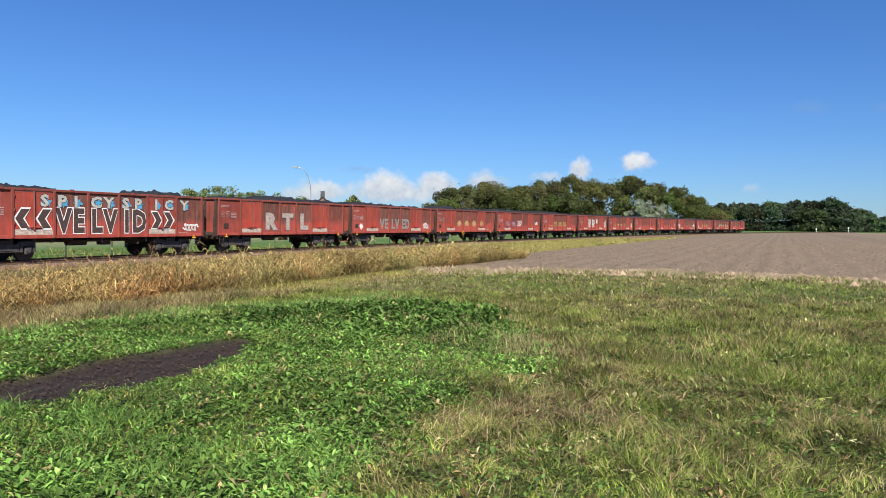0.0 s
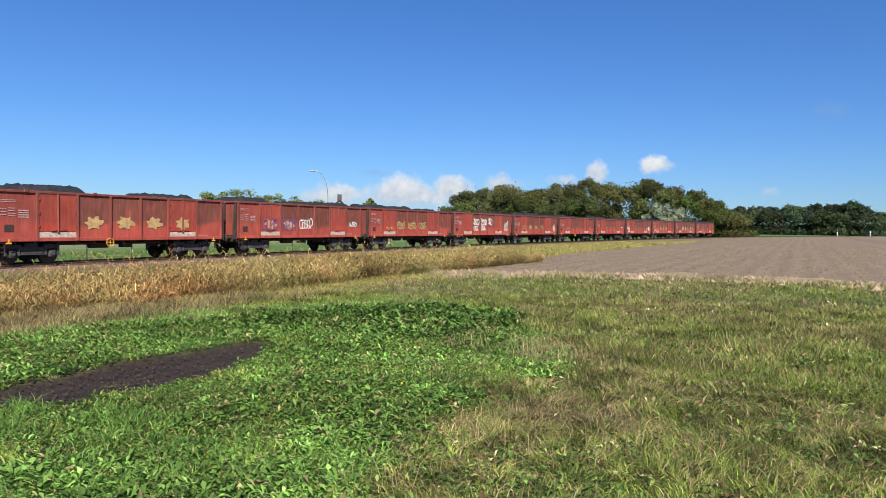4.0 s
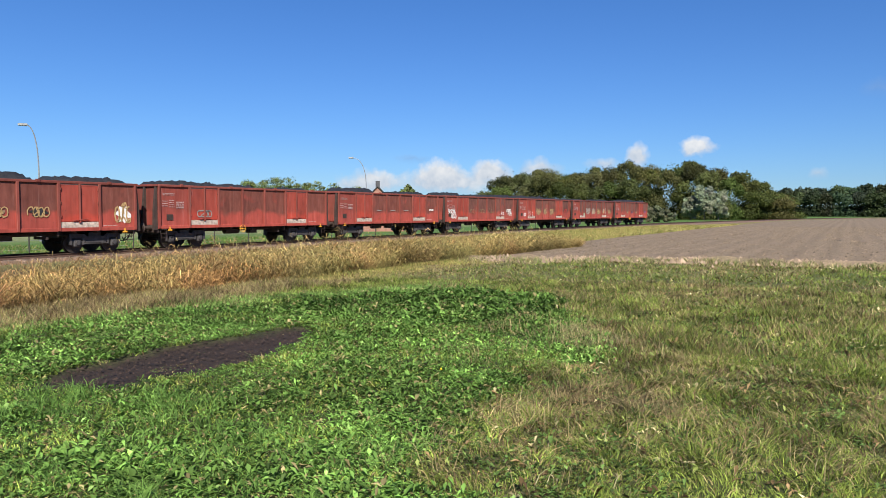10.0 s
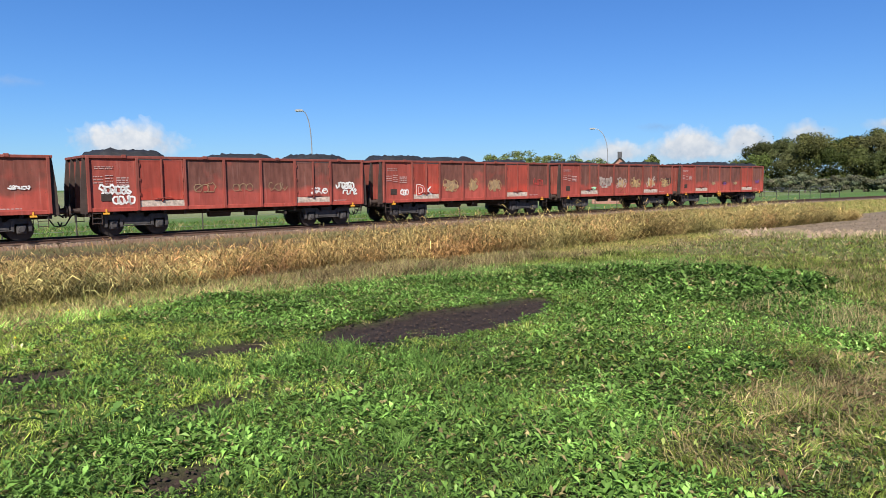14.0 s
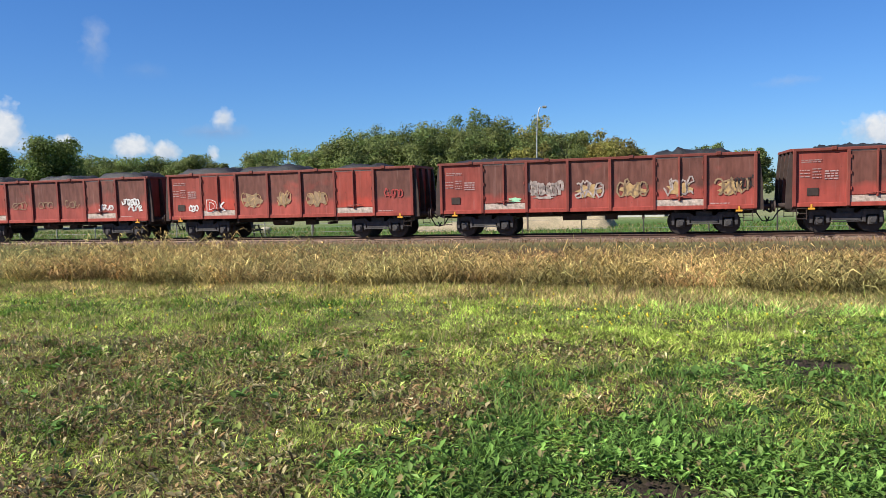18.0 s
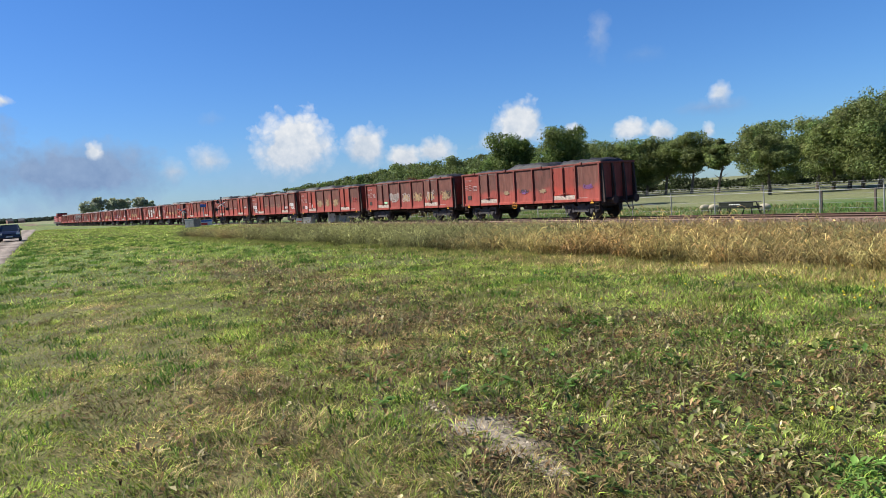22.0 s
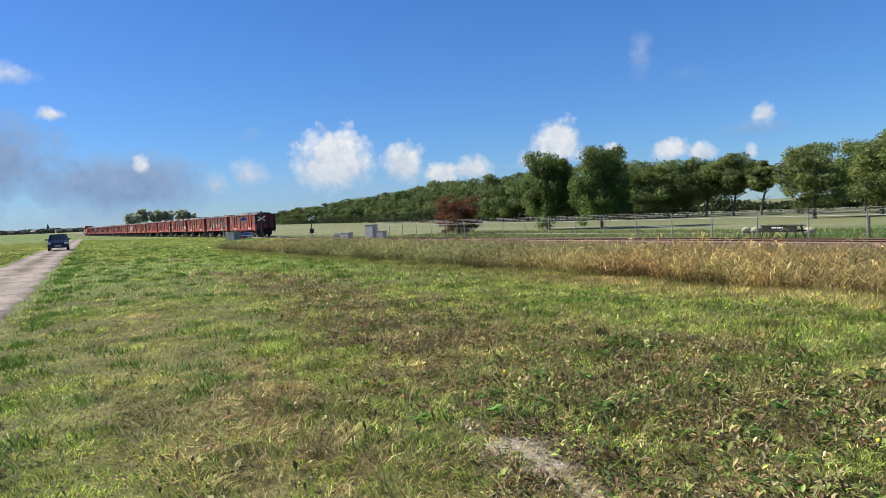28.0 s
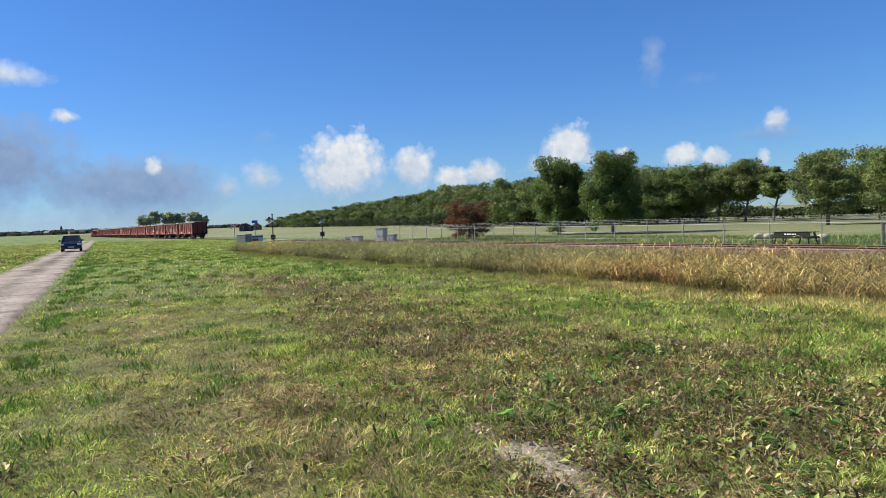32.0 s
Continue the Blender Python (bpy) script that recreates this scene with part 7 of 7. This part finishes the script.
def build_crossing_things():
    x, y = from_eye(73.9, 88)
    s = empty("notice_board", "small blue, white and red notice board on legs", "sign")
    s.location, s.rotation_euler = (x, y, float(height(x, y))), (0, 0, radians(74))
    cube_part("panel", (-0.65, 0.65, -0.03, 0.03, 0.1, 0.8), M_PANELW, s, "", 0.01)
    cube_part("blue_field", (-0.62, 0.62, -0.036, -0.03, 0.55, 0.77), M_SIGNBLUE, s, "blue upper field")
    cube_part("red_field", (-0.62, 0.1, -0.036, -0.03, 0.14, 0.42), M_SIGNRED, s, "red lower field")
    for dx in (-0.5, 0.5):
        tube_part("leg", (dx, 0.05, 0), (dx, 0.05, 0.8), 0.03, M_GALV, s, n=6)
    x, y = from_eye(74.05, 93)
    s = empty("crossing_warning_panel", "small panel on a slim grey pole", "sign")
    s.location, s.rotation_euler = (x, y, float(height(x, y))), (0, 0, radians(74))
    tube_part("pole", (0, 0, 0), (0, 0, 2.6), 0.04, M_GALV, s, n=6)
    cube_part("panel", (-0.35, 0.35, -0.04, 0.02, 2.3, 2.65), M_SIGNBLUE, s, "dark blue solar panel", 0.01)
    x, y = from_eye(66.9, 74)
    s = empty("distance_board", "white board with red bars beside the track", "sign")
    s.location, s.rotation_euler = (x, y, float(height(x, y))), (0, 0, radians(66))
    cube_part("board", (-0.3, 0.3, -0.02, 0.02, 0.05, 0.85), M_PANELW, s, "", 0.01)
    for k in (0.15, 0.45):
        cube_part("red_bar", (-0.26, 0.26, -0.026, -0.02, k, k + 0.14), M_SIGNRED, s)
    # second warning cross by the lane
    x, y = from_eye(75.6, 96)
    s = empty("warning_cross", "white and red warning cross on a grey post", "sign")
    s.location, s.rotation_euler = (x, y, float(height(x, y))), (0, 0, radians(76))
    tube_part("post", (0, 0, 0), (0, 0, 2.2), 0.045, M_GALV, s, n=6)
    for a in (-1, 1):
        bm = bmesh.new()
        tube(bm, (-0.5, -0.06, 2.0 - a * 0.28), (0.5, -0.06, 2.0 + a * 0.28), 0.07, 0.07, 4)
        part("cross_board", bm, M_SIGNRED if a > 0 else M_PANELW, s)
    # road panel across the rails
    bm = bmesh.new()
    cx = -97.0
    for k in range(4):
        box(bm, cx - 4.0 + 2 * k, cx - 2.02 + 2 * k, -2.2, 2.2, -0.12, 0.0, 0.01)
    ob = tagged(new("level_crossing", mesh_of("level_crossing", bm, M_ROAD)), "concrete panels of a level crossing between the rails", "level crossing", kind="structure")
    ob.location = (0, float(track_y(cx)), float(rail_z(cx)) - 0.01)


build_crossing_things()


def build_feeder():
    x, y = -23.9, 37.3
    f = empty("feed_rack", "dark green metal feed rack with white lettering", "feed rack")
    f.location, f.rotation_euler, f.scale = (x, y, float(height(x, y))), (0, 0, radians(-8)), (0.95, 0.8, 0.62)
    L_ = 1.35
    for s in (-1, 1):
        for a in (-1, 1):
            tube_part("leg", (s * (L_ - 0.12), a * 0.45, 0), (s * (L_ - 0.3), a * 0.28, 1.15), 0.05, M_GREENP, f, n=6)
    for k in (-0.5, 0.5):
        tube_part("leg", (k, -0.42, 0), (k + 0.1, -0.3, 0.7), 0.045, M_GREENP, f, n=6)
    bm = bmesh.new()
    prism(bm, [(-L_, 0.62), (L_, 0.62), (L_ - 0.1, 0.78), (-L_ + 0.1, 0.78)], -0.5, 0.5)
    part("trough", bm, M_GREENP, f)
    tube_part("top_rail", (-L_, -0.35, 1.18), (L_, -0.35, 1.18), 0.05, M_GREENP, f)
    tube_part("top_rail", (-L_, 0.35, 1.18), (L_, 0.35, 1.18), 0.05, M_GREENP, f)
    cube_part("back_panel", (-L_ + 0.1, L_ - 0.1, -0.36, -0.33, 0.8, 1.16), M_GREENP, f, "dark green panel", 0.005)
    bm = bmesh.new()
    for k, (a, b) in enumerate(((-0.5, -0.38), (-0.32, -0.2), (-0.14, -0.02), (0.04, 0.16), (0.22, 0.3))):
        box(bm, a, b, -0.372, -0.36, 0.92, 1.04)
    tagged(part("lettering", bm, M_PANELW, f, "white lettering too small to read"), kind="stuff")
    for k in range(7):
        xx = -L_ + 0.2 + k * 0.38
        tube_part("bar", (xx, 0.35, 0.78), (xx, 0.35, 1.18), 0.015, M_GREENP, f, n=5)


build_feeder()


def sheep(x, y, turn, label, face=None, standing=True):
    s = empty("sheep", label, "sheep", "sheep by the feed rack")
    s.location, s.rotation_euler, s.scale = (x, y, float(height(x, y))), (0, 0, radians(turn)), (0.6, 0.6, 0.6)
    rng = np.random.default_rng(int(abs(x * 10)))
    bm = bmesh.new()
    bmesh.ops.create_icosphere(bm, subdivisions=3, radius=1.0)
    for v in bm.verts:
        n = 1 + 0.05 * noise.noise(v.co * 4)
        v.co = Vector((v.co.x * 0.52 * n, v.co.y * 0.3 * n, 0.62 + v.co.z * 0.32 * n))
    part("body", bm, M_WOOL, s, "cream woolly body")
    bm = bmesh.new()
    bmesh.ops.create_icosphere(bm, subdivisions=2, radius=1.0)
    for v in bm.verts:
        v.co = Vector((0.66 + v.co.x * 0.17, v.co.y * 0.1, 0.72 + v.co.z * 0.12 - v.co.x * 0.05))
    part("head", bm, face or M_WOOL, s)
    for a in (-1, 1):
        tube_part("ear", (0.58, a * 0.09, 0.8), (0.56, a * 0.22, 0.78), 0.035, face or M_WOOL, s, r1=0.02, n=6)
        for xx in (-0.3, 0.32):
            tube_part("leg", (xx, a * 0.15, 0), (xx, a * 0.16, 0.42), 0.035, M_FACE, s, r1=0.05, n=6)
    tube_part("tail", (-0.5, 0, 0.65), (-0.58, 0, 0.45), 0.05, M_WOOL, s, r1=0.03, n=6)


sheep(-27.65, 39.4, 55, "cream sheep standing beside the feed rack")
sheep(-27.1, 39.6, 40, "cream sheep standing close to the feed rack")
sheep(-23.1, 38.6, 200, "dark-fleeced sheep at the end of the feed rack", M_FACE)


def build_mound():
    rng = np.random.default_rng(5)
    n, m = 26, 9
    V = []
    for i in range(n):
        for j in range(m):
            u, v = i / (n - 1), j / (m - 1)
            h = math.sin(math.pi * v) * (0.2 + 1.05 * u) * (1 if 0 < i < n - 1 else 0)
            V.append((-15.5 + 13 * u + 0.2 * rng.normal(), 42.0 + 2.2 * u + (v - 0.5) * 3.6, -0.66 + h + 0.05 * rng.normal() * (h > 0)))
    idx = np.arange(n * m).reshape(n, m)
    F = np.stack([idx[:-1, :-1], idx[1:, :-1], idx[1:, 1:], idx[:-1, 1:]], -1).reshape(-1, 4)
    t = np.tile(np.array((0.4, 0.33, 0.22)), (n * m, 1))
    tagged(new("earth_mound", soup("earth_mound", V, F, M_GROUND, t, True)), "low sandy earth mound in the meadow", "earth mound")


build_mound()


def build_car():
    c = empty("car", "dark navy hatchback standing on the lane, headlights off", "car")
    c.scale = (0.92, 0.92, 0.92)
    x, y = -70.3, 3.75
    c.location, c.rotation_euler = (x, y, float(height(x, y)) + 0.03), (0, 0, radians(-5))
    bm = bmesh.new()
    prism(bm, [(-2.0, 0.32), (-2.05, 0.75), (-1.95, 0.95), (-0.9, 1.0), (0.9, 0.98), (1.75, 0.86), (2.02, 0.7), (2.05, 0.35), (1.7, 0.25), (-1.7, 0.25)], -0.85, 0.85)
    bmesh.ops.bevel(bm, geom=bm.edges[:], offset=0.06, segments=2, affect="EDGES")
    part("body", bm, M_CAR, c, "glossy dark navy body")
    bm = bmesh.new()
    a = [bm.verts.new(p) for p in ((-1.9, -0.8, 0.95), (1.05, -0.8, 0.95), (1.05, 0.8, 0.95), (-1.9, 0.8, 0.95))]
    b = [bm.verts.new(p) for p in ((-1.6, -0.62, 1.48), (0.25, -0.62, 1.48), (0.25, 0.62, 1.48), (-1.6, 0.62, 1.48))]
    for i in range(4):
        bm.faces.new((a[i], a[(i + 1) % 4], b[(i + 1) % 4], b[i]))
    bm.faces.new(b)
    bm.faces.new(a[::-1])
    bmesh.ops.bevel(bm, geom=bm.edges[:], offset=0.05, segments=2, affect="EDGES")
    part("cabin", bm, M_GLASS, c, "dark tinted cabin glass")
    cube_part("roof", (-1.6, 0.25, -0.64, 0.64, 1.45, 1.52), M_CAR, c, "", 0.03)
    for s in (-1, 1):
        tube_part("pillar", (1.08, s * 0.79, 0.96), (0.28, s * 0.63, 1.48), 0.05, M_CAR, c, n=6)
        tube_part("pillar", (-1.92, s * 0.79, 0.96), (-1.62, s * 0.63, 1.48), 0.06, M_CAR, c, n=6)
        cube_part("headlight", (1.9, 2.05, s * 0.7 - 0.17, s * 0.7 + 0.14, 0.62, 0.78), M_PANELW, c, "clear headlight", 0.03)
        cube_part("mirror", (0.75, 0.9, s * 0.95 - 0.1, s * 0.95 + 0.1, 0.98, 1.12), M_CAR, c, "", 0.03)
        for xx in (-1.3, 1.3):
            t = tube_part("wheel", (xx, s * 0.86, 0.31), (xx, s * 0.68, 0.31), 0.31, M_RUBBER, c, n=18)
            tube_part("rim", (xx, s * 0.87, 0.31), (xx, s * 0.84, 0.31), 0.19, M_GALV, t, n=12)
    cube_part("grille", (2.03, 2.07, -0.4, 0.4, 0.5, 0.62), M_DARK, c)
    cube_part("number_plate", (2.06, 2.08, -0.26, 0.26, 0.4, 0.5), M_PANELW, c, "blank pale number plate")
    cube_part("bumper", (1.95, 2.09, -0.82, 0.82, 0.26, 0.42), M_DARK, c, "", 0.03)


build_car()


def house(name, label, az, d, w, dp, eaves, ridge, turn, wall, category="house", chimney=True):
    x, y = from_eye(az, d)
    z = float(height(x, y)) - 0.05
    h = empty(name, label, category)
    h.location, h.rotation_euler = (x, y, z), (0, 0, radians(turn))
    bm = bmesh.new()
    a = [(-w / 2, 0), (w / 2, 0), (w / 2, eaves), (0, ridge), (-w / 2, eaves)]
    prism(bm, a, -dp / 2, dp / 2)
    wl = part("wall", bm, wall, h)
    for s in (-1, 1):
        bm = bmesh.new()
        k = 0.3
        sl = (ridge - eaves) / (w / 2)
        prism(bm, [(0, ridge + 0.14), (s * (w / 2 + k), eaves - sl * k + 0.14), (s * (w / 2 + k), eaves - sl * k + 0.02), (0, ridge + 0.02)], -dp / 2 - 0.2, dp / 2 + 0.2)
        part("roof", bm, M_ROOF, h)
    if chimney:
        cube_part("chimney", (-0.25, 0.25, -dp / 2 + 0.3, -dp / 2 + 0.9, ridge - 0.4, ridge + 0.7), M_ROOF, h)
    for k in range(2):
        xx = -w / 4 + k * w / 2
        wd = cube_part("window", (xx - 0.4, xx + 0.4, -dp / 2 - 0.04, -dp / 2 + 0.02, 0.9, 2.1), M_PANELW, h, "white-framed window")
        cube_part("pane", (xx - 0.33, xx + 0.33, -dp / 2 - 0.05, -dp / 2 - 0.04, 0.97, 2.03), M_GLASS, wd)


house("brick_house", "small pinkish brick house with a steep gable", -54.6, 88, 6.2, 9.0, 2.2, 5.3, -54, M_BRICK)
house("low_shed", "low pale grey shed behind the railway", 2.6, 62, 7.0, 5.0, 2.2, 3.0, 0, M_CABINET, "shed", False)
house("low_shed", "low pale grey shed behind the railway", -2.4, 60, 3.0, 4.0, 2.2, 2.7, 0, M_CABINET, "shed", False)
house("barn", "long dark-roofed barn in the distance", 74.7, 330, 6.0, 9.0, 2.0, 3.6, 75, M_ROOF, "barn", False)
house("farmhouse", "distant farmhouse with a dark roof", 73.9, 380, 5.0, 7.0, 2.0, 3.8, 73, M_BRICK, "house", False)


def build_village():
    rng = np.random.default_rng(4)
    for k, az in enumerate((90.6, 89.8, 89.2, 88.4, 86.9, 86.2)):
        house("village_house", "tiny far village house with a dark roof", az, 1450, 12, 9, 4.0, 7.5, rng.uniform(-40, 40), M_BRICK, "house", False)
    x, y = from_eye(87.54, 1900)
    c = empty("church", "distant brick church with a pointed spire", "church")
    c.location = (x, y, 0)
    cube_part("tower", (-3, 3, -3, 3, -1, 11), M_BRICK, c)
    bm = bmesh.new()
    tube(bm, (0, 0, 11), (0, 0, 22), 3.6, 0.05, 8)
    part("spire", bm, M_ROOF, c, "dark pointed spire")
    cube_part("nave", (-14, -3, -4, 4, -1, 7), M_BRICK, c)
    x, y = from_eye(-94.3, 300)
    for az in (-92.2, -94.2):
        x, y = from_eye(az, 330)
        s = empty("marker_post", "small white marker post at the field's far side", "post")
        s.location = (x, y, float(height(x, y)))
        tube_part("post", (0, 0, 0), (0, 0, 1.8), 0.12, M_PANELW, s, n=6)
        cube_part("head", (-0.4, 0.4, -0.2, 0.2, 1.6, 2.3), M_PANELW, s)


build_village()


def build_flowers():
    """Small yellow flower heads on thin stalks."""
    rng = np.random.default_rng(8)
    pts = [(x, y) for x, y in zip(rng.normal(-3.6, 2.2, 70), rng.normal(9.0, 0.8, 70))] + [(-2.12, 4.01), (-0.75, 2.95), (0.2, 3.2), (5.5, 3.1), (-5.0, 3.6)]
    pts += [(x, y) for x, y in zip(rng.normal(-1.2, 1.6, 45), rng.normal(8.3, 0.7, 45))]
    V, F = [], []
    for x, y in pts:
        z, h, r = float(height(x, y)), rng.uniform(0.1, 0.3), rng.uniform(0.01, 0.02)
        o = len(V)
        V += [(x + r * math.cos(k * 1.257), y + r * math.sin(k * 1.257), z + h + 0.012 * (k % 2)) for k in range(5)] + [(x, y, z + h - 0.01), (x, y, z + h + 0.02)]
        F += [(o + k, o + (k + 1) % 5, o + 6) for k in range(5)] + [(o + (k + 1) % 5, o + k, o + 5) for k in range(5)]
    tagged(new("yellow_flowers", soup("yellow_flowers", V, F, M_FLOWER)), "small yellow meadow flowers", "flowers", kind="stuff")


build_flowers()


def build_clods():
    """Broken soil over the ploughed field and crumbs on the bare patches."""
    rng = np.random.default_rng(15)
    base = np.array([(1, 0, 0), (0, 1, 0), (-1, 0, 0), (0, -1, 0), (0, 0, 1)], float)
    F = np.array([(0, 1, 4), (1, 2, 4), (2, 3, 4), (3, 0, 4)])

    def lay(x, y, r, tint):
        n = len(x)
        z = height(x, y) - 0.3 * r
        V = np.stack([x, y, z], -1)[:, None] + base[None] * r[:, None, None] * rng.uniform(0.5, 1.5, (n, 5, 1))
        return V.reshape(-1, 3), (np.arange(n)[:, None, None] * 5 + F[None]).reshape(-1, 3), np.repeat(tint * rng.uniform(0.7, 1.25, (n, 1)), 5, 0)

    x = 22.5 + 70 * rng.uniform(0, 1, 60000) ** 2.0
    y = rng.uniform(-40, 15, 60000)
    k = ploughed(x, y) > 0.5
    x, y = x[k], y[k]
    pieces = [lay(x, y, rng.uniform(0.012, 0.045, len(x)) * (1 + 0.01 * x), FIELD[None] * 0.92)]
    y = rng.uniform(-25, 13.3, 9000)
    x = 25.4 - 3.2 * step(3, 12, y) + rng.normal(0, 0.6, 9000)
    pieces.append(lay(x, y, rng.uniform(0.03, 0.17, 9000), np.array((0.36, 0.26, 0.18))[None]))
    gather("soil_clods", "pale brown clods of turned soil", "soil", pieces, M_STONE)
    x, y, r = near_points(rng, 60000, 2.5, 12, 1.2)
    k = bare(x, y) > 0.55
    x, y = x[k], y[k]
    pieces = [lay(x, y, rng.uniform(0.004, 0.02, len(x)), SOIL[None] * 1.6)]
    x, y, r = near_points(rng, 90000, 2.5, 7, 1.2)
    k = (sandy(x, y) > 0.4) & (mottle(x * 2, y * 2, 8) > 0.35)
    x, y = x[k], y[k]
    pieces.append(lay(x, y, rng.uniform(0.004, 0.02, len(x)), SAND[None] * rng.uniform(0.7, 1.2, (len(x), 1))))
    gather("soil_crumbs", "dark crumbs of soil and pale grit", "soil", pieces, M_STONE)


build_clods()


def travel(t):
    """Where the train's rear buffers are at t seconds."""
    d = t - 16.0
    return 40.735 - 11.14 * d - 0.01982 * d * d + 0.000135 * d**3


def on_track(x):
    x = float(x)
    a = math.degrees(math.atan2(float(track_y(x + 2) - track_y(x - 2)), 4.0))
    return pose(x, float(track_y(x)), float(rail_z(x)), 0, 0, a)


def motions():
    times = [k * 1.0 for k in range(33)]
    for i, w in enumerate(WAGONS):
        walk(w, [(t, on_track(travel(t) - 14.04 * (i + 0.5))) for t in times])
    walk(LOCO, [(t, on_track(travel(t) - 14.04 * 16 - LOCO_HALF)) for t in times])
    # wheels roll with the distance run; wheels on the same seat of a bogie share their keys
    fine = [k / FPS for k in range(961)]
    first = {}
    for w in WAGONS + [LOCO]:
        for b in w.children:
            for c in b.children:
                if not c.name.startswith("wheelset"):
                    continue
                seat = round(c.location.x, 2)
                if seat not in first:
                    at = c.location.copy()
                    walk(c, [(t, pose(at.x, at.y, at.z, 0, math.degrees((travel(t) - travel(0)) / 0.46), 0)) for t in fine])
                    first[seat] = c
                else:
                    c.rotation_mode = "QUATERNION"
                    c.animation_data_create()
                    c.animation_data.action = first[seat].animation_data.action
                    c.animation_data.action_slot = first[seat].animation_data.action_slot


motions()
